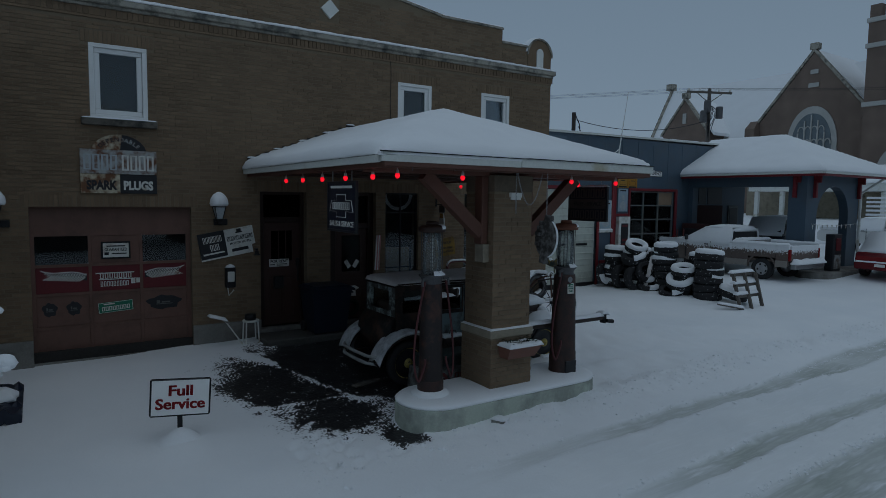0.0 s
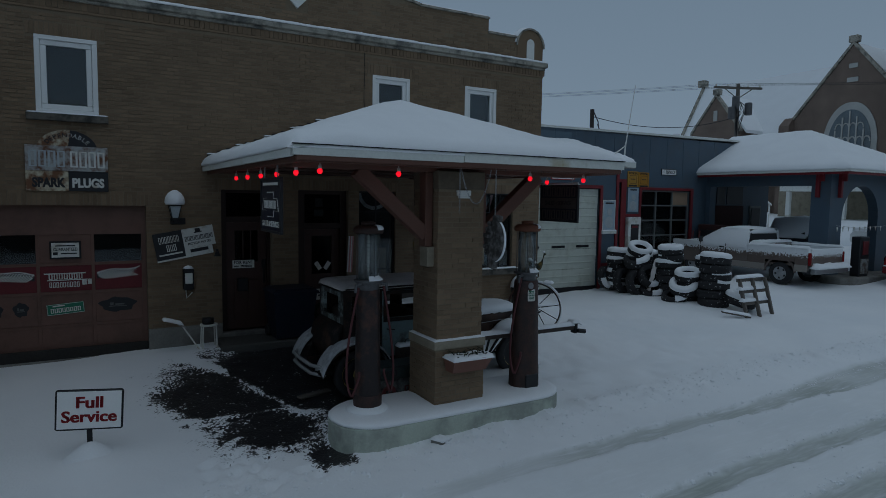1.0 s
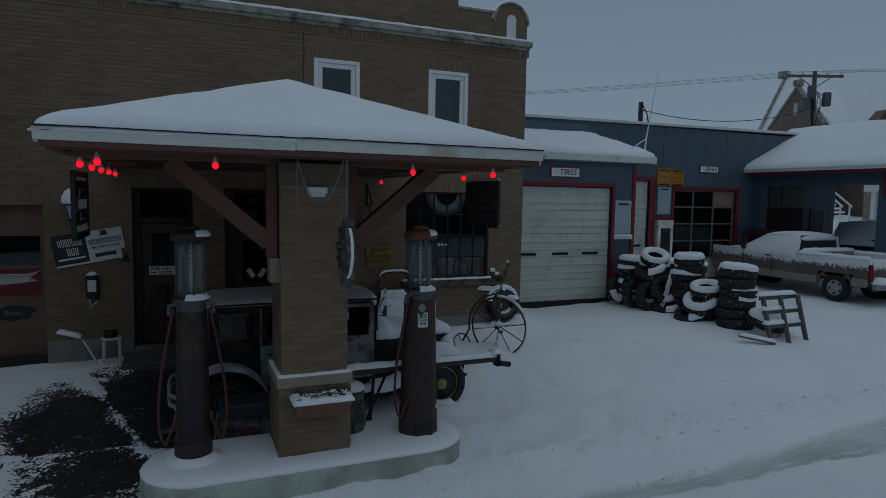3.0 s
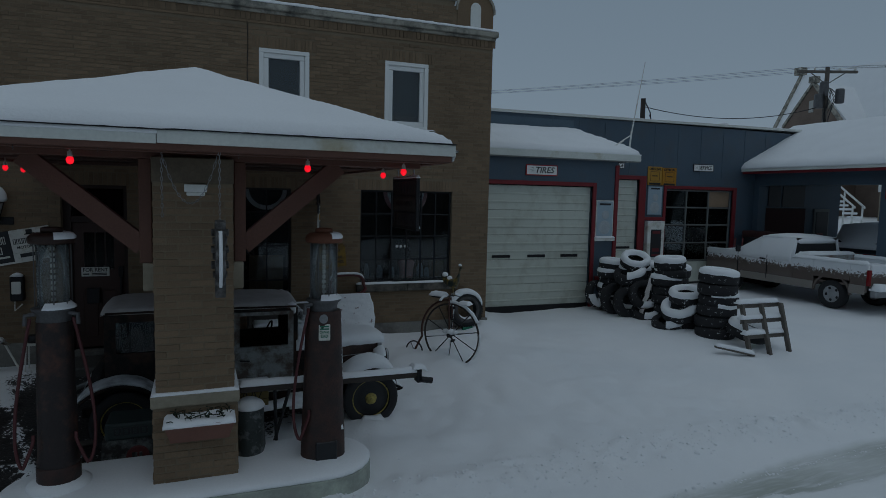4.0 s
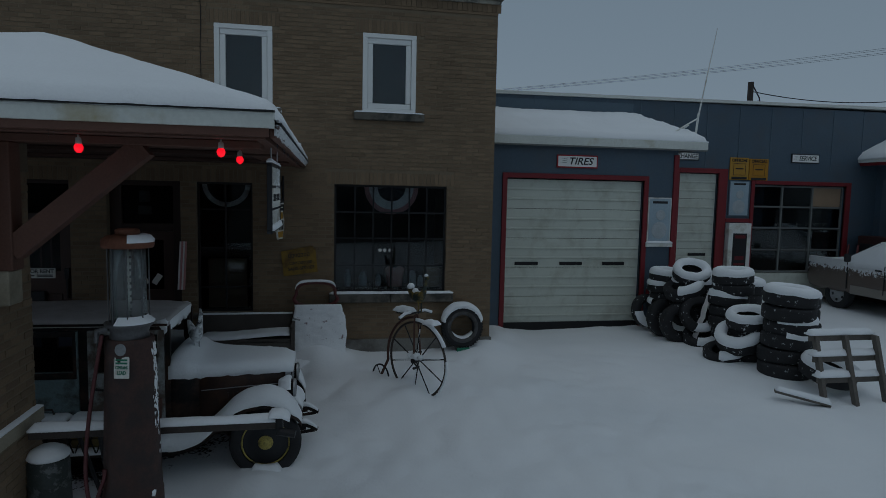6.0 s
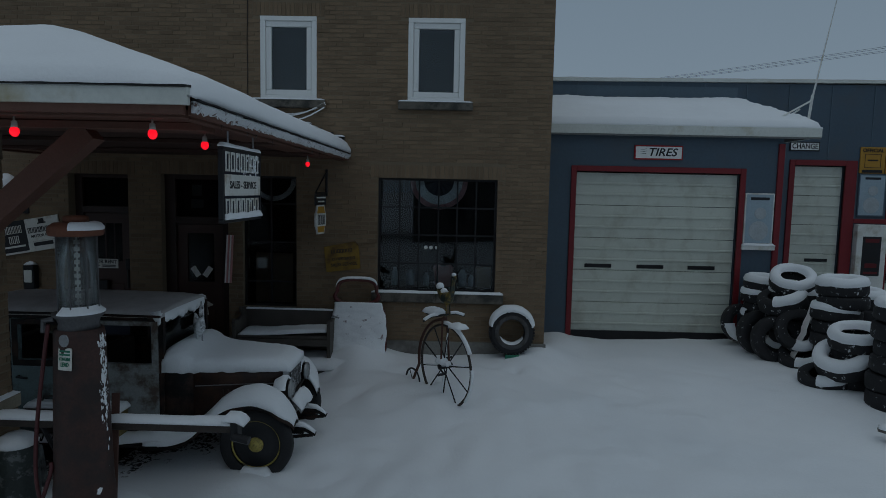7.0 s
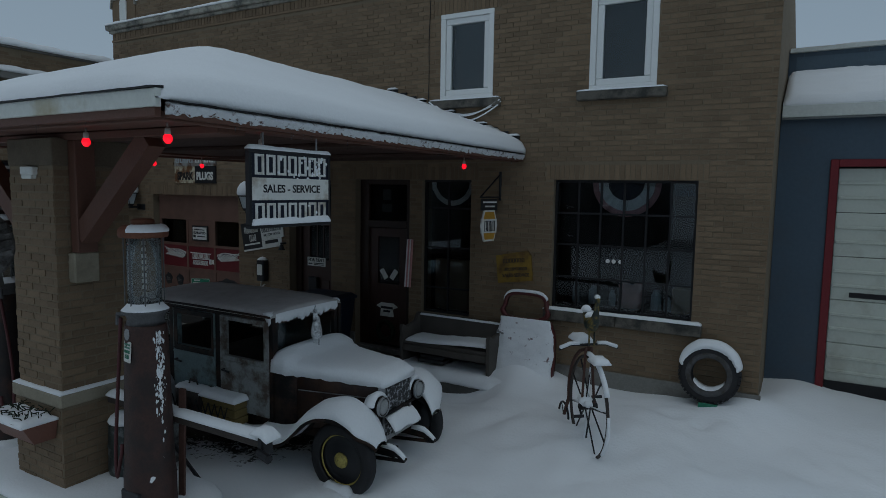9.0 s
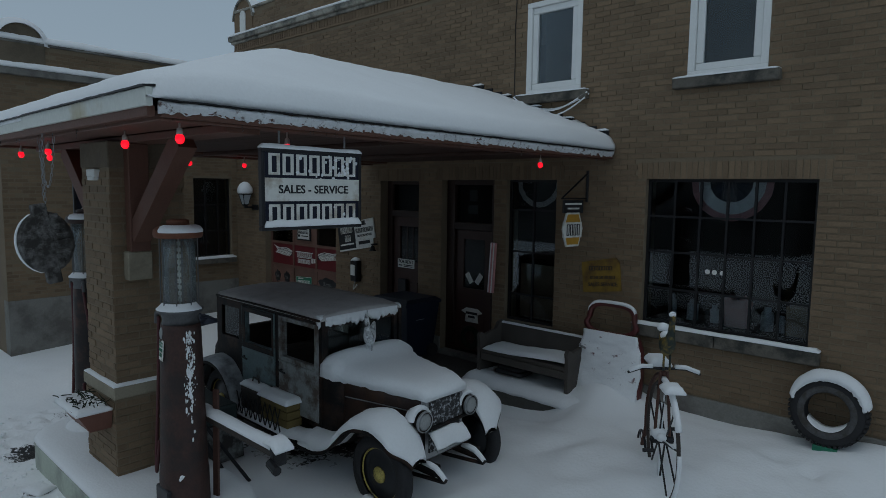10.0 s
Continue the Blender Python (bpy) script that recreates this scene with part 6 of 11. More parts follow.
for bx in (3.90, 4.90, 6.92, 7.90):
    bulb(bx, 6.81, 3.375)
for by in (7.14, 7.99, 8.84, 9.67, 10.49):
    bulb(3.72, by, 3.36)
for bx, by in ((7.92, 7.66), (7.92, 11.22)):
    bulb(bx, by, 3.36)


def hanging_sign(x, y0, y1, z0, z1, label, face, build, snowy):
    t = T("hanging_sign", (x, (y0 + y1) / 2, z0), label, "sign")
    bm = B()
    for a, b, c, d in ((y0, y1, z0, z0 + 0.03), (y0, y1, z1 - 0.03, z1), (y0, y0 + 0.03, z0 + 0.03, z1 - 0.03), (y1 - 0.03, y1, z0 + 0.03, z1 - 0.03)):
        box(bm, x - 0.022, x + 0.022, a, b, c, d, 0.004)
    t.add("sign_frame", bm, M_SIGNK)
    bm = B()
    box(bm, x - 0.013, x + 0.013, y0 + 0.03, y1 - 0.03, z0 + 0.03, z1 - 0.03)
    t.add("sign_board", bm, M_SIGNB, "navy enamel board")
    for yy in (y0 + 0.16, y1 - 0.16):
        bm = B()
        tube(bm, [(x, yy, z1), (x, yy, 3.50)], 0.008, 6)
        t.add("hanger", bm, M_CHAIN)
    build(t, x, (y0 + y1) / 2, (z0 + z1) / 2)
    if snowy:
        bm = B()
        snowpad(bm, x - 0.025, x + 0.025, y0, y1, lambda a, b: z1, 0.03, 0.02, 0.006, 0.02, 3)
        snowpad(bm, x + 0.0, x + 0.04, y0 + 0.02, y1 - 0.02, lambda a, b: z0 + 0.03, 0.045, 0.02, 0.014, 0.02, 7)
        rnd = random.Random(4)
        for _ in range(60):
            v, w = rnd.betavariate(3, 1.2), rnd.betavariate(3, 1.5)
            yy, zz, r = y0 + 0.05 + v * (y1 - y0 - 0.1), z0 + 0.06 + w * (z1 - z0 - 0.1), rnd.uniform(0.006, 0.020)
            lathe(bm, [(0.0, 0.006), (r * 0.7, 0.005), (r, 0.0)], 6, E_(x + 0.014, yy, zz))
        t.add("sign_snow", bm, M_SNOW, "wind-blown snow on the frame", True)
    return t


def dealer_face(t, x, yc, zc):
    for m in (E_(x + 0.014, yc, zc), pose(x - 0.014, yc, zc, 90, 0, -90)):
        # Band and bars of the inward side are coloured dark, as unlit
        pale = M_SIGNW if m.translation.x > x else M_SIGNUNLIT
        bm = B()
        box(bm, -0.44, 0.44, -0.085, 0.085, 0, 0.006)
        bmesh.ops.transform(bm, matrix=m, verts=bm.verts)
        t.add("middle_band", bm, pale, "pale middle band")
        t.words("SALES - SERVICE", 0.085, M_SIGNK, m @ Matrix.Translation((0, 0, 0.006)), 0.64)
        t.bars(row_of_bars(7, 0.0, 0.185, 0.82, 0.155, 0.32), pale, m)
        t.bars(row_of_bars(7, 0.0, -0.185, 0.82, 0.155, 0.32), pale, m)


def bowtie_face(t, x, yc, zc):
    for m in (pose(x - 0.014, yc, zc, 90, 0, -90), E_(x + 0.014, yc, zc)):
        t.words("SALES & SERVICE", 0.10, M_SIGNW, m @ Matrix.Translation((0, -0.24, 0)), 0.80)
        t.bars([(0, 0.27, 0.72, 0.035)], M_SIGNW, m)
        bow = [(-0.40, -0.07), (-0.16, -0.07), (-0.16, -0.15), (0.16, -0.15), (0.16, -0.07), (0.40, -0.07), (0.34, 0.09), (0.16, 0.09), (0.16, 0.17), (-0.16, 0.17), (-0.16, 0.09), (-0.34, 0.09)]
        for k, mt, h in ((1.0, M_SIGNW, 0.003), (0.94, M_SIGNB, 0.005)):
            bm = B()
            loft(bm, [[m @ Vector((u * k, 0.01 + (w - 0.01) * k, hh)) for u, w in bow] for hh in (0.0, h)])
            t.add("bow_outline", bm, mt)
        t.bars(row_of_bars(9, 0, 0.01, 0.58, 0.10, 0.35), M_SIGNW, m @ Matrix.Translation((0, 0, 0.005)))


# White enamel darkened for the sign's unlit side
M_SIGNUNLIT = mat("unlit_side_enamel", (0.075, 0.065, 0.06), 0.6, 0.3, 6, 40, 0.1)
hanging_sign(8.21, 7.24, 8.16, 2.73, 3.33, "navy and white dealer sales and service sign with blown snow", 1, dealer_face, True)
hanging_sign(3.62, 7.40, 8.36, 2.61, 3.31, "navy sales and service sign with a white bow outline", -1, bowtie_face, False)


def build_chain():
    t = T("hanging_chain", (5.85, 6.5, 3.3), "galvanised chain looped in front of the pillar", "chain")
    for path in ([(5.63, 6.56, 3.48 - 0.58 * u) for u in np.linspace(0, 1, 16)], [(5.63 + 0.46 * u, 6.54, 3.48 - 0.46 * math.sin(math.pi * u) ** 0.8) for u in np.linspace(0, 1, 26)], [(6.10, 6.45, 3.48 - 0.62 * u) for u in np.linspace(0, 1, 18)]):
        bm = B()
        for k in range(len(path) - 1):
            a, b = Vector(path[k]), Vector(path[k + 1])
            d = (b - a)
            q = d.to_track_quat("Z", "Y").to_matrix().to_4x4() @ pose(0, 0, 0, 0, 0, 90 * (k % 2))
            ring = [Matrix.Translation((a + b) / 2) @ q @ Vector((0.009 * math.cos(s), 0, d.length * 0.62 * math.sin(s))) for s in np.linspace(0, 2 * math.pi, 8, endpoint=False)]
            tube(bm, ring, 0.0028, 4, True)
        t.add("strand", bm, M_CHAIN)
    # carved oval board with a slanted plank, hung from the chain
    w = T("hanging_carving", (6.10, 6.45, 2.18), "grey carved wooden oval hung on a plank, its rim snowy", "carving")
    m = pose(6.10, 6.44, 2.55, 9, 0, 0)
    bm = B()
    box(bm, -0.045, 0.045, -0.055, 0.055, -0.36, 0.33, 0.008, m)
    w.add("plank", bm, M_CARVED)
    bm = B()
    lathe(bm, [(0.0, -0.04), (0.19, -0.04), (0.215, -0.02), (0.215, 0.02), (0.19, 0.04), (0.0, 0.04)], 26, m @ pose(0, 0, 0, 0, 90, 0) @ Matrix.Diagonal((1.25, 1, 1, 1)))
    w.add("oval_board", bm, M_CARVED)
    for k in range(6):
        zz = -0.20 + 0.075 * k
        wd = 0.19 * math.sqrt(max(0.1, 1 - (zz / 0.27) ** 2))
        for sx in (-1, 1):
            bm = B()
            box(bm, 0.030 * sx, 0.062 * sx + 0.012 * (k % 2) * sx, 0.07, max(0.09, wd - 0.012), zz, zz + 0.052, 0.006, m @ pose(0, 0, 0, 4 * (k % 3) - 4, 0, 0))
            w.add("carved_block", bm, M_CARVED)
    bm = B()
    rows = []
    for k in range(15):
        u = -0.255 + 0.51 * k / 14
        wd = 0.222 * math.sqrt(max(0.0, 1 - (u / 0.272) ** 2))
        rows.append([m @ Vector((x, y, u)) for x, y in ((-0.016, -wd + 0.006), (-0.008, -wd - 0.006), (0.008, -wd - 0.008), (0.016, -wd + 0.006), (0.010, -wd + 0.012), (-0.010, -wd + 0.012))])
    loft(bm, rows)
    w.add("plastered_snow", bm, M_SNOW, "thin snow along the oval's rim", True)


M_CARVED = mat("bleached_carved_wood", (0.17, 0.165, 0.16), 0.85, 0.3, 5, 70, 0.4, alt=(0.04, 0.037, 0.034), altamt=0.5, altscale=9)
build_chain()


# ---- visible-measure petrol pumps ----
def pump(x, y, square, hose_sides, seed):
    z0 = IZ + 0.02
    t = T("fuel_pump", (x, y, z0), "old rusty fuel pump with a glass cylinder and red hose", "fuel pump", "fuel pumps")
    bm = B()
    t.e.matrix_basis = t.e.matrix_basis @ Matrix.Diagonal((0.9, 0.9, 1, 1))
    oval = Matrix.Diagonal((1.0, 1.0, 1, 1))
    if square:
        prof = [(0.222, 0.0), (0.218, 0.02), (0.212, 0.36), (0.206, 0.375), (0.190, 0.95), (0.172, 1.58), (0.165, 1.62)]
        seg, off = 32, 0
        oval = Matrix.Diagonal((1.20, 1.0, 1, 1))
    else:
        prof = [(0.20, 0.0), (0.20, 0.05), (0.195, 0.28), (0.20, 0.30), (0.19, 0.33), (0.165, 1.60), (0.16, 1.64)]
        seg, off = 20, 0
    lathe(bm, prof, seg, pose(x, y, z0, 0, 0, off) @ oval)
    t.add("pedestal", bm, M_RUST if square else M_PUMPK, "rusty red pedestal" if square else "dark painted pedestal", True)
    bm = B()
    lathe(bm, [(0.165, 1.62), (0.155, 1.66), (0.17, 1.70), (0.20, 1.722), (0.205, 1.742), (0.15, 1.748)], 20, pose(x, y, z0))
    t.add("collar", bm, M_IRON, "grey iron collar", True)
    bm = B()
    lathe(bm, [(0.145, 1.75), (0.145, 2.33)], 24, pose(x, y, z0))
    t.add("glass_cylinder", bm, M_PUMPGLASS, "ribbed glass cylinder", True)
    for k in range(8):
        a = radians(45 * k + 11)
        bm = B()
        tube(bm, [(x + 0.163 * math.cos(a), y + 0.163 * math.sin(a), z0 + 1.745), (x + 0.163 * math.cos(a), y + 0.163 * math.sin(a), z0 + 2.34)], 0.006, 5)
        t.add("guard_rod", bm, M_IRON)
    bm = B()
    for k in range(10):
        zz = z0 + 1.80 + 0.052 * k
        box(bm, x - 0.02, x + 0.02, y - 0.01, y + 0.01, zz, zz + 0.03)
    tube(bm, [(x, y, z0 + 1.75), (x, y, z0 + 2.33)], 0.008, 6)
    t.add("gallon_marks", bm, M_SIGNW, "column of pale gallon marks")
    bm = B()
    lathe(bm, [(0.15, 2.33), (0.205, 2.335), (0.215, 2.36), (0.21, 2.40), (0.17, 2.43), (0.08, 2.435)], 22, pose(x, y, z0))
    lathe(bm, [(0.10, 2.435), (0.10, 2.475), (0.07, 2.485), (0.0, 2.485)], 14, pose(x, y, z0))
    t.add("cap", bm, M_CAP if square else M_DARKW, "rusty flanged cap" if square else "dark flanged cap", True)
    bm = B()
    lathe(bm, [(0.213, 2.38), (0.218, 2.40), (0.19, 2.432), (0.15, 2.442), (0.10, 2.438)], 22, pose(x, y, z0), -75, 55)
    t.add("cap_snow", bm, M_SNOW, "snow on the cap", True)
    bm = B()
    lathe(bm, [(0.206, 1.742), (0.208, 1.75), (0.185, 1.768), (0.15, 1.80)], 22, pose(x, y, z0), -110, 40)
    t.add("collar_snow", bm, M_SNOW, "snow on the collar", True)
    for s in hose_sides:
        bm = B()
        pts = []
        for u in np.linspace(0, 1, 26):
            dx = s * (0.19 + 0.17 * math.sin(math.pi * min(1, u * 1.05)))
            zz = 1.66 - 1.42 * math.sin(math.pi * 0.5 * min(1.0, u * 1.15)) + (0.35 * max(0, u - 0.75) / 0.25)
            pts.append((x + dx, y - 0.12 + 0.03 * math.sin(5 * u), z0 + zz))
        tube(bm, pts, 0.017, 7)
        t.add("hose", bm, M_HOSE, "faded red rubber hose", True)
        bm = B()
        tube(bm, [(x + s * 0.15, y - 0.10, z0 + 1.70), (x + s * 0.23, y - 0.12, z0 + 1.69), (x + s * 0.235, y - 0.12, z0 + 1.60)], 0.022, 8)
        t.add("hose_joint", bm, M_IRON)
    if square:
        bm = B()
        box(bm, -0.065, 0.065, -0.006, 0.0, -0.085, 0.085, 0.006, pose(x - 0.02, y - 0.172, z0 + 1.41, -4, 0, -10))
        t.add("warning_plate", bm, M_SIGNW, "white warning plate")
        mm = pose(x - 0.02, y - 0.172, z0 + 1.41, -4, 0, -10) @ pose(0, -0.007, 0, 90, 0, 0)
        t.words("CONTAINS", 0.034, M_GRN, mm @ Matrix.Translation((0, 0.0, 0)), 0.105)
        t.words("LEAD", 0.045, M_GRN, mm @ Matrix.Translation((0, -0.042, 0)), 0.075)
        t.bars([(0, 0.06, 0.1, 0.014), (0, 0.035, 0.1, 0.014)], M_GRN, mm)
        bm = B()
        lathe(bm, [(0.0, 0.008), (0.045, 0.006), (0.05, 0.0)], 12, pose(x - 0.03, y - 0.168, z0 + 1.55, 86, 0, -10))
        t.add("medallion", bm, M_CHAIN, "small round metal plate")
        # Solid black block put where the open hatch is dark inside
        bm = B()
        box(bm, x - 0.12, x + 0.13, y - 0.222, y - 0.15, z0 + 0.0, z0 + 0.25, 0.01)
        t.add("hatch_dark_block", bm, M_SIGNK, "black block for the shaded hollow of the foot hatch")
        rnd = random.Random(seed)
        bm = B()
        for k in range(420):
            zz = 0.20 + 1.38 * rnd.random()
            r = 0.212 - 0.034 * (zz / 1.6)
            a = radians(-6 + rnd.gauss(0, 6) + 8 * ns(zz * 5, 1, 1))
            s = rnd.uniform(0.002, 0.009) * (1.5 if rnd.random() < 0.15 else 1.0)
            lathe(bm, [(0.0, s * 0.5), (s * 0.8, s * 0.35), (s, -0.002)], 6, pose(x + 1.17 * r * math.cos(a), y + r * math.sin(a), z0 + zz, 0, 90, math.degrees(a)) @ Matrix.Diagonal((rnd.uniform(1.2, 4.0), 1, 1, 1)))
        snowpad(bm, -0.08, 0.08, -0.2, 0.02, lambda a, b: 0.02 + 0.5 * b, 0.05, 0.02, 0.012, 0.04, 3, 0, pose(x + 0.17, y - 0.02, z0 + 0.40) @ Matrix.Diagonal((0.6, 0.6, 0.7, 1)))
        t.add("stuck_snow", bm, M_SNOW, "snow plastered on one side", True)
    else:
        bm = B()
        lathe(bm, [(0.31, 0.0), (0.30, 0.045), (0.24, 0.075), (0.195, 0.09)], 24, pose(x, y, z0 + 0.03))
        t.add("base_snow", bm, M_SNOW, "ring of snow at the foot", True)
        bm = B()
        lathe(bm, [(0.205, 0.02), (0.207, 0.24), (0.20, 0.26)], 20, pose(x, y, z0))
        t.add("base_sleeve", bm, M_RUST, "rusty base sleeve", True)


M_PUMPK = mat("dark_brown_pump_paint", (0.022, 0.016, 0.016), 0.5, 0.3, 4, 50, 0.2, alt=(0.08, 0.035, 0.025), altamt=0.12, altscale=4)
M_IRON = mat("grey_cast_iron", (0.12, 0.12, 0.125), 0.55, 0.25, 5, 50, 0.2, metal=0.5)
M_CAP = mat("rust_orange_cap", (0.15, 0.055, 0.03), 0.7, 0.3, 6, 50, 0.3)
M_HOSE = mat("faded_red_hose", (0.085, 0.024, 0.026), 0.6, 0.2, 5, 40, 0.1)
M_PUMPGLASS = frosted("frosted_pump_glass", (0.36, 0.38, 0.38), 0.17)
pump(4.67, 7.20, False, (-1, 1), 3)
pump(7.14, 7.12, True, (-1,), 5)


# ---- planter, cooler box, rail and small things on the island ----
def build_island_things():
    t = T("planter_box", (5.92, 6.76, 0.75), "red-brown wooden planter hung on the pillar, filled with snowy twigs", "planter")
    bm = B()
    loft(bm, [[(5.66, 6.70, 0.80), (6.17, 6.70, 0.80), (6.17, 6.88, 0.80), (5.66, 6.88, 0.80)], [(5.61, 6.58, 1.00), (6.22, 6.58, 1.00), (6.22, 6.88, 1.00), (5.61, 6.88, 1.00)]])
    t.add("box", bm, M_PLANTER)
    bm = B()
    snowpad(bm, 5.60, 6.23, 6.57, 6.88, lambda a, b: 0.985, 0.05, 0.025, 0.03, 0.04, 6)
    t.add("planter_snow", bm, M_SNOW, "", True)
    rnd = random.Random(12)
    for k in range(44):
        bm = B()
        a, b = rnd.uniform(5.64, 6.19), rnd.uniform(6.60, 6.86)
        tube(bm, [(a, b, 1.0), (a + rnd.uniform(-0.05, 0.05), b + rnd.uniform(-0.04, 0.04), 1.05), (a + rnd.uniform(-0.09, 0.09), b + rnd.uniform(-0.06, 0.06), rnd.uniform(1.045, 1.075))], 0.005, 4)
        t.add("stem", bm, M_DGREEN, "dark dry stem")
    # old drinks cooler
    c = T("cooler_chest", (5.55, 8.02, 0.1), "battered metal drinks cooler with a red round badge", "cooler")
    bm = B()
    loft(bm, [[(4.90, 7.84, 0.05), (6.06, 7.84, 0.05), (6.06, 8.28, 0.05), (4.90, 8.28, 0.05)], [(4.94, 7.86, 0.46), (6.02, 7.86, 0.46), (6.02, 8.26, 0.46), (4.94, 8.26, 0.46)]])
    c.add("lower_case", bm, M_WORN)
    bm = B()
    box(bm, 4.97, 6.02, 7.80, 8.24, 0.465, 0.66, 0.03, None, 2)
    c.add("lid", bm, M_TEALK, "dark green lid")
    bm = B()
    lathe(bm, [(0.0, 0.01), (0.10, 0.008), (0.115, 0.0)], 18, pose(5.28, 7.845, 0.27, 92, 0, 0))
    c.add("round_badge", bm, M_WORNR, "faded red round badge")
    c.bars([(-0.03, 0.0, 0.05, 0.09), (0.03, 0.0, 0.03, 0.09)], M_WORN, pose(5.28, 7.832, 0.27, 92, 0, 0))
    c.bars(row_of_bars(4, 0, 0, 0.34, 0.08, 0.3), M_SIGNK, S(5.22, 7.798, 0.57))
    c.bars(row_of_bars(2, 0, 0, 0.2, 0.16, 0.3), M_WORNR, pose(5.62, 7.846, 0.27, 92, 0, 0))
    # snowy rail on two struts
    r = T("timber_rail", (7.3, 7.34, 0.3), "snow-covered wooden rail on slanted struts beside the pump", "rail")
    bm = B()
    box(bm, 6.30, 8.26, 7.28, 7.36, 1.03, 1.10, 0.008)
    r.add("rail", bm, M_DWOOD)
    bm = B()
    box(bm, 8.25, 8.31, 7.26, 7.38, 0.97, 1.14, 0.012)
    tube(bm, [(8.29, 7.24, 1.02), (8.42, 7.22, 1.0)], 0.035, 8)
    r.add("end_bracket", bm, M_BLACK)
    bm = B()
    snowpad(bm, 6.30, 8.25, 7.265, 7.375, lambda a, b: 1.10, 0.055, 0.03, 0.01, 0.05, 3)
    snowpad(bm, 8.19, 8.37, 7.24, 7.40, lambda a, b: 1.14 - 0.5 * max(0.0, a - 8.3), 0.06, 0.02, 0.012, 0.06, 8)
    r.add("rail_snow", bm, M_SNOW, "", True)
    for p, q in (((6.82, 7.34, 1.03), (6.69, 7.99, 0.06)), ((6.66, 7.34, 1.03), (6.73, 7.78, 0.10))):
        bm = B()
        tube(bm, [p, q], 0.019, 6)
        r.add("strut", bm, M_BLACK)
    bm = B()
    box(bm, -0.03, 0.03, -0.012, 0.012, 0.0, 1.06, 0.004, pose(7.22, 7.36, 0.26, 2, 3, 20))
    r.add("upright_slat", bm, M_RUSTB, "rusty upright slat")
    d = T("metal_drum", (6.40, 7.40, 0.30), "dented dark green metal drum capped with snow on the island", "drum")
    bm = B()
    prof = [(0.0, 0.0), (0.10, 0.0), (0.15, 0.03), (0.165, 0.10), (0.16, 0.30), (0.168, 0.31), (0.16, 0.33), (0.155, 0.50), (0.13, 0.555), (0.0, 0.56)]
    lathe(bm, prof, 22, pose(6.40, 7.40, 0.31))
    for v in bm.verts:
        v.co.x += 0.012 * ns(v.co.y * 9, v.co.z * 7, 2)
        v.co.y += 0.012 * ns(v.co.x * 9, v.co.z * 7, 5)
    d.add("drum_body", bm, M_DRUM, "", True)
    bm = B()
    lathe(bm, [(0.0, 0.085), (0.08, 0.075), (0.14, 0.04), (0.165, 0.0), (0.15, -0.02)], 18, pose(6.40, 7.40, 0.855))
    d.add("drum_snow", bm, M_SNOW, "", True)
    # chip of kerb in the snow
    k = T("kerb_block", (5.36, 6.46, -0.05), "broken block of concrete half under snow", "block")
    bm = B()
    box(bm, -0.10, 0.10, -0.08, 0.10, -0.1, 0.06, 0.01, pose(5.36, 6.46, 0.0, 0, 6, 28))
    k.add("block", bm, M_CONC)
    bm = B()
    snowpad(bm, -0.11, 0.11, -0.09, 0.11, lambda a, b: 0.06, 0.035, 0.03, 0.006, 0.04, 2, 0, pose(5.36, 6.46, 0.0, 0, 6, 28))
    k.add("block_snow", bm, M_SNOW, "", True)


M_DRUM = mat("scuffed_dark_green_metal", (0.035, 0.045, 0.043), 0.45, 0.3, 4, 50, 0.2, alt=(0.13, 0.14, 0.14), altamt=0.15, altscale=7, altsharp=0.03)
M_RUSTB = mat("rusty_iron", (0.085, 0.04, 0.03), 0.75, 0.3, 6, 50, 0.2)
M_PLANTER = mat("red_brown_planter", (0.17, 0.072, 0.05), 0.6, 0.12, 3, 50, 0.15)
M_WORN = mat("worn_pale_enamel", (0.20, 0.215, 0.21), 0.5, 0.25, 4, 50, 0.2, alt=(0.035, 0.03, 0.028), altamt=0.5, altscale=5)
M_TEALK = mat("dark_green_enamel", (0.022, 0.035, 0.034), 0.5, 0.3, 4, 50, 0.2)
M_WORNR = mat("worn_dark_red_enamel", (0.15, 0.04, 0.04), 0.5, 0.25, 4, 50, 0.1)
build_island_things()


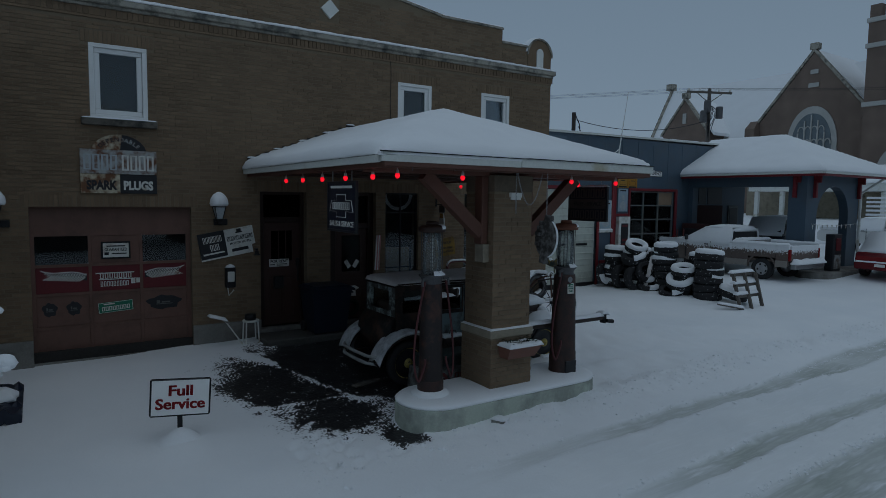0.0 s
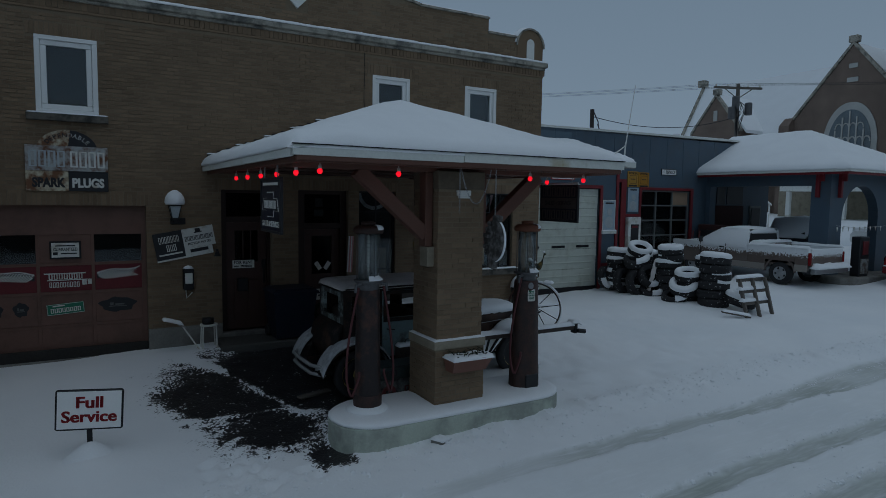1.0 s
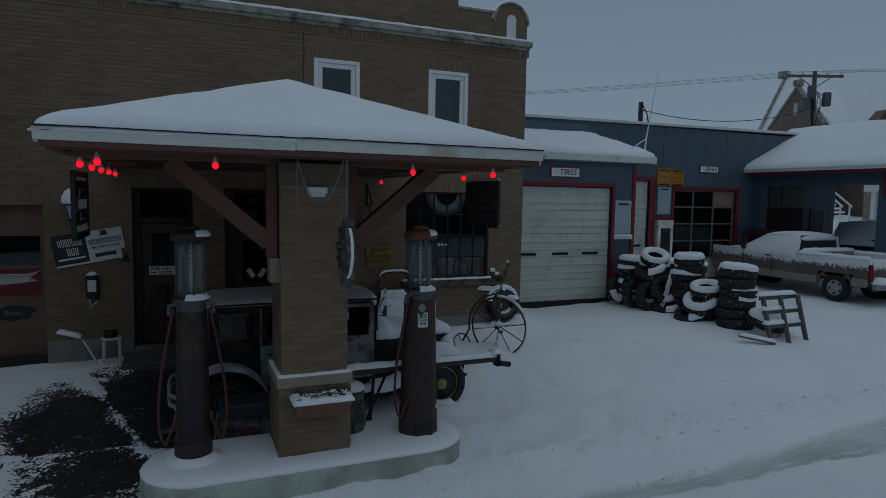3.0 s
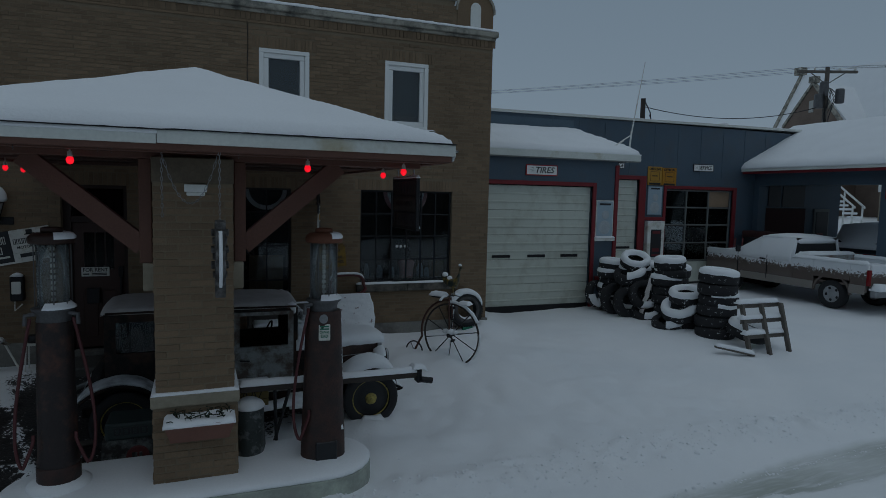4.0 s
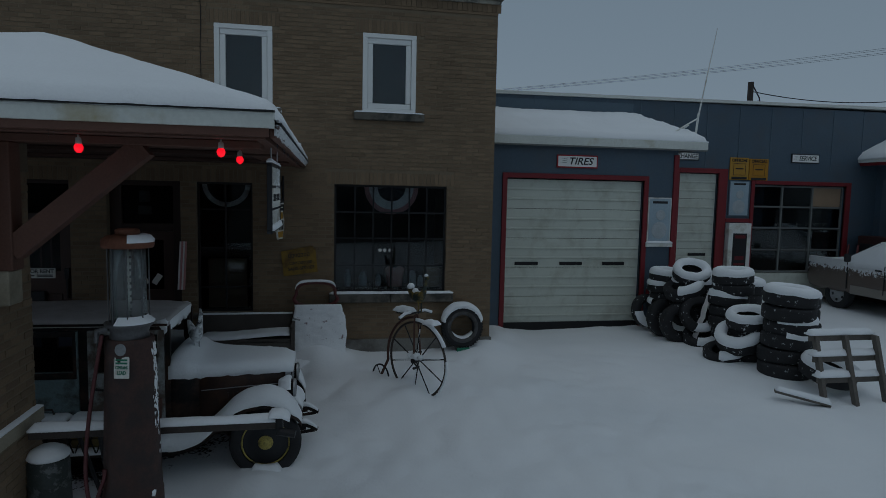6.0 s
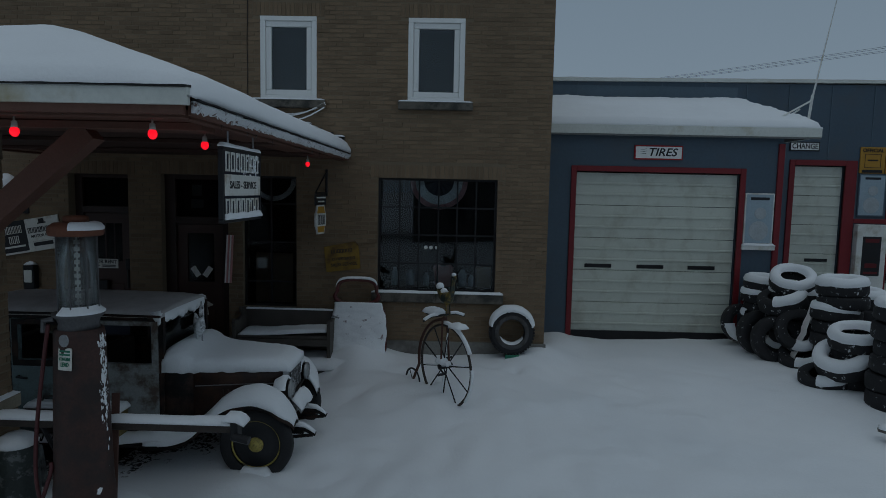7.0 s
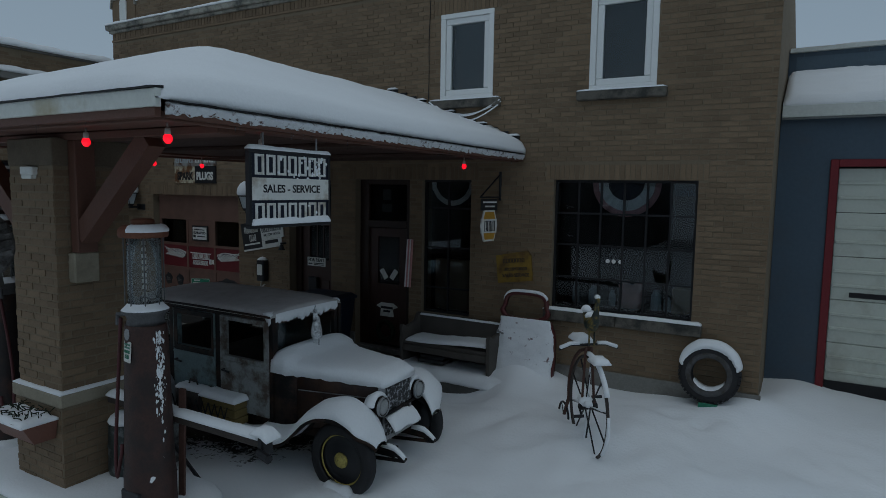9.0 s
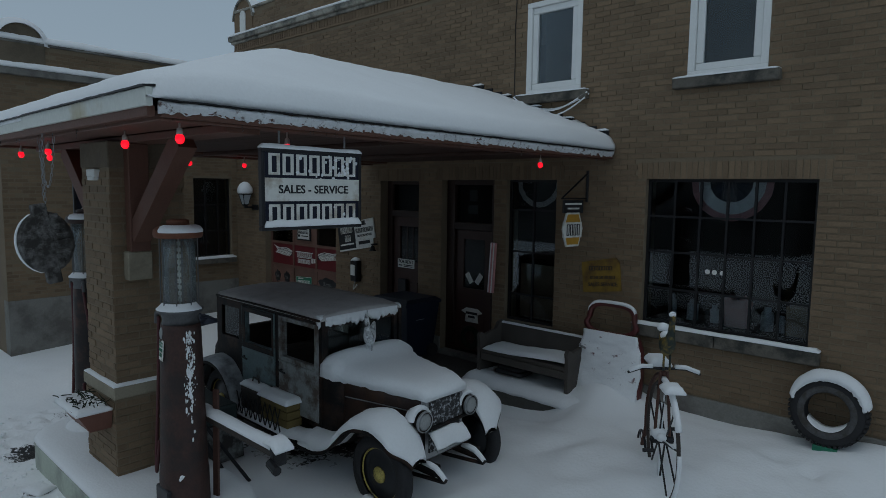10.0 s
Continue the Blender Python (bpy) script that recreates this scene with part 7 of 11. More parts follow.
# ---- bin, stool, shovel by the doors ----
def build_door_things():
    t = T("wheelie_bin", (4.98, 11.75, 0.33), "navy plastic wheelie bin against the wall", "bin")
    bm = B()
    loft(bm, [[(4.64, 11.52, 0.36), (5.32, 11.52, 0.36), (5.32, 12.08, 0.36), (4.64, 12.08, 0.36)], [(4.57, 11.42, 1.22), (5.40, 11.42, 1.22), (5.40, 12.16, 1.22), (4.57, 12.16, 1.22)]])
    t.add("body", bm, M_BIN)
    bm = B()
    loft(bm, [[(4.54, 11.38, 1.222), (5.43, 11.38, 1.222), (5.43, 12.18, 1.222), (4.54, 12.18, 1.222)], [(4.54, 11.38, 1.26), (5.43, 11.38, 1.26), (5.43, 12.18, 1.26), (4.54, 12.18, 1.26)], [(4.62, 11.48, 1.31), (5.35, 11.48, 1.31), (5.35, 12.12, 1.31), (4.62, 12.12, 1.31)]])
    t.add("lid", bm, M_BIN)
    for wx in (4.60, 5.36):
        bm = B()
        lathe(bm, [(0.0, -0.03), (0.10, -0.03), (0.11, 0.0), (0.10, 0.03), (0.0, 0.03)], 14, pose(wx, 12.05, 0.44, 0, 90, 0))
        t.add("wheel", bm, M_RUBBER)
    t.bars([(0.0, 0.04, 0.16, 0.05), (0.0, -0.03, 0.18, 0.03)], M_FROST, pose(5.375, 11.75, 1.02, 90, 0, 90))
    s = T("stool", (3.48, 11.9, 0.22), "small white metal stool with a dark pot", "stool")
    for a, b in ((3.35, 11.78), (3.61, 11.78), (3.35, 12.02), (3.61, 12.02)):
        bm = B()
        tube(bm, [(a, b, 0.18), (a + (3.48 - a) * 0.15, b + (11.9 - b) * 0.15, 0.66)], 0.014, 6)
        s.add("leg", bm, M_SIGNW)
    bm = B()
    lathe(bm, [(0.0, 0.66), (0.155, 0.66), (0.16, 0.675), (0.155, 0.69), (0.0, 0.69)], 18, pose(3.48, 11.9, 0))
    s.add("seat", bm, M_SIGNW)
    p = T("pot", (3.47, 11.9, 0.69), "dark iron pot standing on the stool", "pot")
    bm = B()
    lathe(bm, [(0.0, 0.692), (0.10, 0.692), (0.11, 0.73), (0.10, 0.80), (0.0, 0.80)], 14, pose(3.47, 11.9, 0))
    p.add("pot_body", bm, M_BLACK, "", True)
    h = T("snow_shovel", (3.1, 11.95, 0.2), "snow shovel leaning at the wall with snow on its blade", "shovel")
    bm = B()
    tube(bm, [(3.02, 12.02, 0.70), (3.30, 11.80, 0.24), (3.50, 11.74, 0.22)], 0.016, 6)
    h.add("shaft", bm, M_SIGNW)
    bm = B()
    loft(bm, [[(2.68, 12.0, 0.82), (2.76, 11.8, 0.80), (2.78, 11.82, 0.78), (2.70, 12.02, 0.80)], [(2.88, 12.04, 0.78), (2.92, 11.84, 0.74), (2.94, 11.86, 0.72), (2.90, 12.06, 0.76)], [(3.08, 12.08, 0.66), (3.10, 11.98, 0.64), (3.11, 12.0, 0.62), (3.09, 12.10, 0.64)]])
    h.add("blade", bm, M_TIN)
    bm = B()
    snowpad(bm, 2.70, 3.04, 11.83, 12.05, lambda a, b: 0.80 - 0.3 * (a - 2.75), 0.045, 0.03, 0.01, 0.06, 2)
    h.add("blade_snow", bm, M_SNOW, "", True)
    b = T("timber_offcut", (4.75, 9.3, 0.0), "grey plank lying on the wet asphalt", "plank")
    bm = B()
    box(bm, -0.28, 0.28, -0.06, 0.06, 0.0, 0.03, 0.004, pose(4.55, 9.0, 0.02, 0, 0, 18))
    b.add("plank", bm, M_OLDWOOD)


build_door_things()


# ---- bench, leaning car door, wall tyre, high-wheel bicycle ----
def build_bench():
    t = T("bench", (7.4, 11.9, 0.33), "weathered wooden settle bench with solid arms, snow on its seat", "bench")
    bm = B()
    box(bm, 6.70, 8.16, 12.10, 12.15, 0.45, 1.10, 0.01)
    t.add("backrest", bm, M_BENCH)
    bm = B()
    box(bm, 6.74, 8.12, 11.62, 12.10, 0.74, 0.79, 0.01)
    t.add("seat", bm, M_BENCH)
    bm = B()
    box(bm, 6.74, 8.12, 11.60, 11.64, 0.64, 0.738, 0.008)
    t.add("apron", bm, M_BENCH)
    for a in (6.68, 8.12):
        bm = B()
        prof = [(11.60, 0.34), (12.16, 0.34), (12.16, 1.12), (12.05, 1.12), (11.98, 1.02), (11.72, 0.98), (11.62, 1.03), (11.58, 0.98), (11.60, 0.9)]
        loft(bm, [[(xx, u, w) for u, w in prof] for xx in (a, a + 0.05)])
        t.add("arm", bm, M_BENCH)
    bm = B()
    snowpad(bm, 6.76, 8.10, 11.62, 12.09, lambda a, b: 0.79 + 0.06 * smooth01(7.0, 8.1, a), 0.05, 0.04, 0.012, 0.08, 4)
    snowpad(bm, 6.70, 8.16, 12.09, 12.16, lambda a, b: 1.10, 0.02, 0.03, 0.005, 0.03, 5)
    t.add("seat_snow", bm, M_SNOW, "", True)
    k = T("cushion_stack", (7.15, 11.8, 0.46), "dark folded mats under the bench", "mat")
    bm = B()
    box(bm, 6.95, 7.40, 11.66, 11.95, 0.48, 0.54, 0.02, None, 2)
    box(bm, 6.98, 7.38, 11.68, 11.95, 0.545, 0.60, 0.02, None, 2)
    k.add("mats", bm, M_RUBBER)


M_BENCH = mat("dark_weathered_bench_wood", (0.080, 0.070, 0.062), 0.85, 0.3, 3, 70, 0.4)
build_bench()


def build_car_door():
    t = T("car_door", (8.55, 12.0, 0.35), "old red car door leaning on the wall, coated in snow", "car door")
    m = pose(8.55, 11.93, 0.35, -9, 0, 0)

    def ribbon(outer, inner, y0, y1):
        """A closed frame between two outlines of equal count."""
        bm = B()
        n = len(outer)
        rows = [[bm.verts.new(m @ Vector((u, y, w))) for u, w in o] for o, y in ((outer, y1), (outer, y0), (inner, y0), (inner, y1))]
        for k in range(4):
            for i in range(n):
                j = (i + 1) % n
                bm.faces.new((rows[k][i], rows[k][j], rows[(k + 1) % 4][j], rows[(k + 1) % 4][i]))
        return bm
    # window loop: flat foot, rounded shoulders, narrower than the door below
    ang = np.linspace(0, 2 * math.pi, 36, endpoint=False)
    sup = lambda v, e: math.copysign(abs(v) ** e, v)
    outer = [(-0.06 + 0.335 * sup(math.cos(a), 0.55) * (1.0 + 0.13 * (math.sin(a) < 0)), 1.075 + 0.205 * sup(math.sin(a), 0.6)) for a in ang]
    inner = [(-0.06 + 0.285 * sup(math.cos(a), 0.55) * (1.0 + 0.13 * (math.sin(a) < 0)), 1.075 + 0.16 * sup(math.sin(a), 0.6)) for a in ang]
    t.add("window_frame", ribbon(outer, inner, -0.035, 0.03), M_REDCAR, "dull red window frame", True)
    prof = [(-0.43, 0.0), (0.42, 0.0), (0.435, 0.30), (0.425, 0.62), (0.39, 0.78), (0.33, 0.90), (-0.39, 0.90), (-0.42, 0.72), (-0.43, 0.40)]
    bm = B()
    loft(bm, [[m @ Vector((u * k, y, 0.45 + (w - 0.45) * k)) for u, w in prof] for y, k in ((-0.075, 0.93), (-0.055, 1.0), (0.04, 1.0))])
    t.add("skin", bm, M_REDCAR, "dull red skin", True)
    # stuck snow: thick and lumpy, hugging the panel, ragged along its sides
    bm = B()
    n, k = 40, 22
    rows = []
    for j in range(n + 1):
        v = j / n
        zz = -0.04 + 0.95 * v
        half0 = 0.425 - 0.03 * max(0.0, v - 0.65) / 0.35 + 0.020 * ns(v * 6, 1, 2) + 0.014 * ns(v * 25, 4, 2)
        half1 = 0.43 - 0.085 * max(0.0, v - 0.72) / 0.28 + 0.022 * ns(v * 5, 7, 2) + 0.014 * ns(v * 23, 9, 2)
        ring = []
        for i in range(k + 1):
            u = i / k
            xx = -half0 + (half0 + half1) * u
            edge = math.sin(math.pi * max(0.015, min(0.985, u))) ** 0.3
            th = (0.035 + 0.16 * (1 - v) ** 4) * edge + 0.014 * ns(xx * 5, zz * 5, 3) + 0.010 * ns(xx * 17, zz * 17, 6)
            ring.append(m @ Vector((xx, -0.074 - max(0.004, th), zz)))
        ring += [m @ Vector((half1 - 0.01, -0.05, zz)), m @ Vector((-half0 + 0.01, -0.05, zz))]
        rows.append(ring)
    loft(bm, rows)
    t.add("stuck_snow", bm, M_STUCK, "thick stuck snow flecked with red paint", True)
    bm = B()
    arc = [p for p, a in zip(outer, ang) if 0.25 < a < math.pi - 0.1]
    loft(bm, [[m @ Vector((u * 0.985 - 0.001 + dx, y, w + dz)) for y, dx, dz in ((-0.045, 0, -0.008), (-0.05, 0, 0.016), (-0.02, 0, 0.036), (0.025, 0, 0.022), (0.03, 0, -0.004))] for u, w in arc])
    t.add("frame_snow", bm, M_SNOW, "line of snow along the top", True)
    bm = B()
    tube(bm, [m @ Vector((-0.41, -0.10, 0.70)), m @ Vector((-0.39, -0.15, 0.69)), m @ Vector((-0.30, -0.15, 0.665))], 0.014, 6)
    t.add("handle", bm, M_CHAIN)


M_STUCK = mat("snow_flecked_with_paint", (0.84, 0.86, 0.88), 0.75, 0.05, 3, 45, 0.5, alt=(0.14, 0.06, 0.06), altamt=-0.12, altscale=9, altsharp=0.04)
M_REDCAR = mat("dull_red_car_paint", (0.10, 0.022, 0.022), 0.45, 0.2, 4, 40, 0.05, alt=(0.08, 0.03, 0.02), altamt=0.2, altscale=5)
build_car_door()


def tyre_profile(R, r, w):
    """Tread, shoulder and bead of a tyre about its axle: outer radius R, rim radius r, width w."""
    h = w / 2
    return [(r, -h * 0.75), (r + 0.012, -h * 0.86), ((R + r) / 2, -h), (R - 0.035, -h * 0.93), (R - 0.008, -h * 0.78), (R, -h * 0.5), (R, h * 0.5), (R - 0.008, h * 0.78), (R - 0.035, h * 0.93), ((R + r) / 2, h), (r + 0.012, h * 0.86), (r, h * 0.75), (r + 0.02, h * 0.5), (R - 0.03, h * 0.4), (R - 0.03, -h * 0.4), (r + 0.02, -h * 0.5), (r, -h * 0.75)]


def build_wall_tyre():
    t = T("standing_tyre", (10.94, 12.05, 0.45), "old tyre standing against the wall with a thick snow crown", "tyre")
    m = pose(10.94, 12.10, 0.83, 84, 0, 0)
    bm = B()
    lathe(bm, tyre_profile(0.345, 0.20, 0.20), 40, m, cap=False)
    t.add("carcass", bm, M_RUBBER, "", True)
    bm = B()
    lathe(bm, [(0.205, 0.088), (0.215, 0.100), (0.245, 0.106), (0.262, 0.104), (0.268, 0.098)], 40, m, cap=False)
    t.add("sidewall_band", bm, M_WALLBAND, "scuffed grey sidewall band", True)
    for k in range(44):
        a = 2 * math.pi * k / 44
        bm = B()
        box(bm, -0.016, 0.016, -0.012, 0.012, -0.085, 0.085, 0.003, m @ pose(0.346 * math.cos(a), 0.346 * math.sin(a), 0, 0, 0, math.degrees(a) + 90))
        t.add("tread_block", bm, M_RUBBER)
    bm = B()
    rings = []
    for k in range(49):
        u = k / 48
        a = radians(14 + 152 * u)
        th = (0.075 + 0.012 * ns(u * 7, 1, 3)) * math.sin(math.pi * max(0.0, min(1.0, u))) ** 0.45
        lip = 0.014 * ns(u * 26, 5, 1)
        rings.append([m @ Vector((r * math.cos(a), r * math.sin(a), z)) for r, z in ((0.338, -0.10), (0.352 + th * 0.7, -0.105), (0.358 + th, -0.02), (0.356 + th * 0.9, 0.05), (0.335 + th * 0.55, 0.108), (0.318 + lip, 0.112), (0.322 + lip, 0.095))])
    loft(bm, rings)
    t.add("snow_crown", bm, M_SNOW, "", True)
    # snow lying in the ring and over its foot
    bm = B()
    rings = []
    for k in range(25):
        u = k / 24
        x = 10.94 + 0.175 * (2 * u - 1)
        top = 0.66 + 0.09 * (2 * u - 1) ** 2 + 0.012 * ns(u * 6, 2, 2)
        rings.append([(x, 12.16, top), (x, 12.07, top + 0.01), (x, 12.02, top - 0.015), (x, 11.99, 0.60 + 0.07 * (2 * u - 1) ** 2), (x, 11.985, 0.56 + 0.07 * (2 * u - 1) ** 2), (x, 12.03, 0.54), (x, 12.16, 0.54)])
    loft(bm, rings)
    t.add("ring_snow", bm, M_SNOW, "snow lying inside the tyre", True)
    bm = B()
    box(bm, 10.84, 11.06, 11.97, 12.03, 0.40, 0.49, 0.004)
    t.add("green_base", bm, M_GRN, "green board under the tyre")


M_WALLBAND = mat("scuffed_grey_sidewall", (0.085, 0.085, 0.088), 0.8, 0.3, 8, 50, 0.2, alt=(0.05, 0.045, 0.04), altamt=0.3, altscale=9)
build_wall_tyre()


def rooster(name, x, y, z, rz, size, snowy):
    """A small plain bird figure."""
    t = T(name, (x, y, z), "small painted metal rooster figure dusted with snow", "figure", "rooster figures")
    s = size
    R = pose(x, y, z, 0, 0, rz)
    bm = B()
    rings = []
    for u, zc, ry, rzr in ((-0.42, 0.62, 0.02, 0.05), (-0.32, 0.52, 0.05, 0.16), (-0.15, 0.42, 0.10, 0.15), (0.0, 0.38, 0.12, 0.14), (0.12, 0.46, 0.10, 0.16), (0.19, 0.62, 0.06, 0.14), (0.21, 0.80, 0.05, 0.09), (0.25, 0.90, 0.045, 0.06), (0.31, 0.90, 0.01, 0.015)):
        rings.append([R @ Vector((s * u, s * ry * math.cos(a), s * (zc + rzr * math.sin(a)))) for a in np.linspace(0, 2 * math.pi, 12, endpoint=False)])
    loft(bm, rings)
    for a in (-0.05, 0.05):
        tube(bm, [R @ Vector((0.02 * s, a * s, 0.28 * s)), R @ Vector((0.03 * s, a * s, 0.0))], 0.018 * s, 5)
    loft(bm, [[R @ Vector((s * u, yy * s, s * w)) for u, w in ((0.17, 0.93), (0.20, 1.02), (0.23, 0.96), (0.26, 1.0), (0.28, 0.92))] for yy in (-0.012, 0.012)])
    return t, bm, R, s


def build_bicycle():
    c = Vector((9.93, 10.37, 0.75))
    d = Vector((0.61, -0.79, 0)).normalized()
    side = Vector((d.y, -d.x, 0))
    t = T("high_wheel_bicycle", (9.93, 10.37, 0.2), "rusty penny-farthing bicycle standing in the snow", "bicycle")
    R = 0.535
    P = lambda f, s, z: c + d * f + side * s + Vector((0, 0, z))
    ang = np.linspace(0, 2 * math.pi, 44, endpoint=False)
    bm = B()
    tube(bm, [P(R * math.cos(a), 0, R * math.sin(a)) for a in ang], 0.017, 8, True)
    wheel = t.add("front_wheel", bm, M_DWOOD, "large thin-rimmed wheel", True)
    for k in range(10):
        a = math.pi * 2 * k / 10 + 0.2
        bm = B()
        tube(bm, [P(0.03 * math.cos(a), 0.03 * (-1) ** k, 0.03 * math.sin(a)), P((R - 0.01) * math.cos(a), 0, (R - 0.01) * math.sin(a))], 0.009, 5)
        t.add("spoke", bm, M_BLACK, "", False, wheel)
    bm = B()
    tube(bm, [P(0, -0.10, 0), P(0, 0.10, 0)], 0.035, 10)
    t.add("hub", bm, M_BLACK, "", False, wheel)
    for s in (-1, 1):
        bm = B()
        tube(bm, [P(0, 0.10 * s, 0), P(0.12 * s, 0.11 * s, -0.06 * s)], 0.012, 6)
        tube(bm, [P(0.12 * s, 0.09 * s, -0.06 * s), P(0.12 * s, 0.2 * s, -0.06 * s)], 0.018, 6)
        t.add("pedal", bm, M_BLACK)
        bm = B()
        tube(bm, [P(0, 0.07 * s, 0), P(-0.02, 0.05 * s, 0.35), P(-0.04, 0.03 * s, 0.64)], 0.014, 6)
        t.add("fork_blade", bm, M_RUSTB)
    bm = B()
    tube(bm, [P(-0.04, -0.33, 0.62), P(-0.06, -0.2, 0.66), P(-0.04, 0, 0.67), P(-0.06, 0.2, 0.66), P(-0.04, 0.33, 0.62)], 0.013, 6)
    t.add("handlebar", bm, M_BLACK)
    bm = B()
    back = [P((R + 0.07) * math.cos(a), 0, (R + 0.07) * math.sin(a)) for a in np.linspace(radians(95), radians(190), 14)]
    small = Vector((9.47, 10.97, 0.36))
    tube(bm, [P(-0.04, 0, 0.64), *back, small], 0.02, 7)
    t.add("backbone", bm, M_RUSTB, "rusty curved backbone")
    bm = B()
    tube(bm, [small + d * 0.17 * math.cos(a) + Vector((0, 0, 0.17 * math.sin(a))) for a in np.linspace(0, 2 * math.pi, 22, endpoint=False)], 0.013, 6, True)
    for k in range(3):
        a = math.pi * k / 3
        tube(bm, [small - d * 0.16 * math.cos(a) - Vector((0, 0, 0.16 * math.sin(a))), small + d * 0.16 * math.cos(a) + Vector((0, 0, 0.16 * math.sin(a)))], 0.006, 4)
    t.add("rear_wheel", bm, M_BLACK, "small rear wheel")
    bm = B()
    q = Matrix.Translation(P(-0.26, 0, 0.66)) @ pose(0, 0, 0, 0, 0, math.degrees(math.atan2(d.y, d.x)))
    snowpad(bm, -0.15, 0.13, -0.10, 0.10, lambda a, b: 0.0, 0.07, 0.03, 0.01, 0.06, 3, 0, q)
    t.add("saddle_snow", bm, M_SNOW, "snow heaped on the saddle", True)
    bm = B()
    box(bm, -0.13, 0.12, -0.06, 0.06, -0.04, 0.0, 0.015, q, 2)
    t.add("saddle", bm, M_BLACK)
    bm = B()
    arc = [radians(a) for a in range(28, 100, 6)]
    loft(bm, [[P((R + k) * math.cos(a), w, (R + k) * math.sin(a)) for k, w in ((0.018, -0.02), (0.03, -0.03), (0.06, -0.015), (0.06, 0.015), (0.03, 0.03), (0.018, 0.02))] for a in arc])
    arc = [radians(a) for a in range(-40, 10, 6)]
    loft(bm, [[P((R + k) * math.cos(a), w, (R + k) * math.sin(a)) for k, w in ((0.012, -0.016), (0.03, -0.018), (0.04, 0.0), (0.03, 0.018), (0.012, 0.016))] for a in arc])
    for s in (-1, 1):
        tube(bm, [P(-0.05, 0.10 * s, 0.685), P(-0.06, 0.2 * s, 0.68), P(-0.04, 0.32 * s, 0.64)], 0.022, 6)
    qq = Matrix.Translation(P(0.26, 0, 0.52)) @ pose(0, 0, 0, 0, 0, math.degrees(math.atan2(d.y, d.x)))
    snowpad(bm, -0.10, 0.10, -0.09, 0.09, lambda a, b: 0.03, 0.06, 0.03, 0.01, 0.05, 5, 0, qq)
    for a, q in ((0, 0.075), (0.09, 0.05), (-0.10, 0.055)):
        lathe(bm, [(0.0, q * 0.9), (q * 0.7, q * 0.65), (q, 0.0), (q * 0.7, -q * 0.5), (0.0, -q * 0.6)], 10, Matrix.Translation(P(a, 0.03, 0.05)))
    for k in (0, 2, 5, 7):
        a = math.pi * 2 * k / 10 + 0.2
        tube(bm, [P(0.10 * math.cos(a), 0.012, 0.10 * math.sin(a) + 0.012), P(0.44 * math.cos(a), 0.008, 0.44 * math.sin(a) + 0.012)], 0.010, 5)
    t.add("rim_snow", bm, M_SNOW, "snow along the rim and bars", True)
    r, bm, RR, s = rooster("rooster_figure", *P(0.02, 0, 0.67), -52, 0.56, True)
    r.add("figure", bm, M_ROOST, "painted rooster, yellow breast and dark tail", True)
    for u, zc, q in ((-0.30, 0.66, 0.09), (-0.14, 0.56, 0.08), (0.22, 0.98, 0.05)):
        bm = B()
        lathe(bm, [(0.0, q * 0.75), (q * 0.6, q * 0.55), (q, 0.0), (q * 0.9, -q * 0.5), (q * 0.7, -q * 0.7)], 10, RR @ pose(u * s, 0, zc * s) @ Matrix.Scale(s * 1.1, 4))
        r.add("figure_snow", bm, M_SNOW, "snow caught on back and head", True)


M_ROOST = mat("painted_rooster", (0.22, 0.15, 0.03), 0.6, 0.3, 8, 40, 0.1, alt=(0.02, 0.03, 0.025), altamt=0.55, altscale=9)
M_ROOST2 = mat("snowy_rooster", (0.75, 0.77, 0.78), 0.8, 0.1, 8, 40, 0.1, alt=(0.025, 0.025, 0.03), altamt=0.22, altscale=9)
build_bicycle()
r2, b2, _, _ = rooster("rooster_figure", 7.24, 9.10, 1.25, -55, 0.52, True)
r2.add("figure", b2, M_ROOST2, "snow-crusted rooster", True)


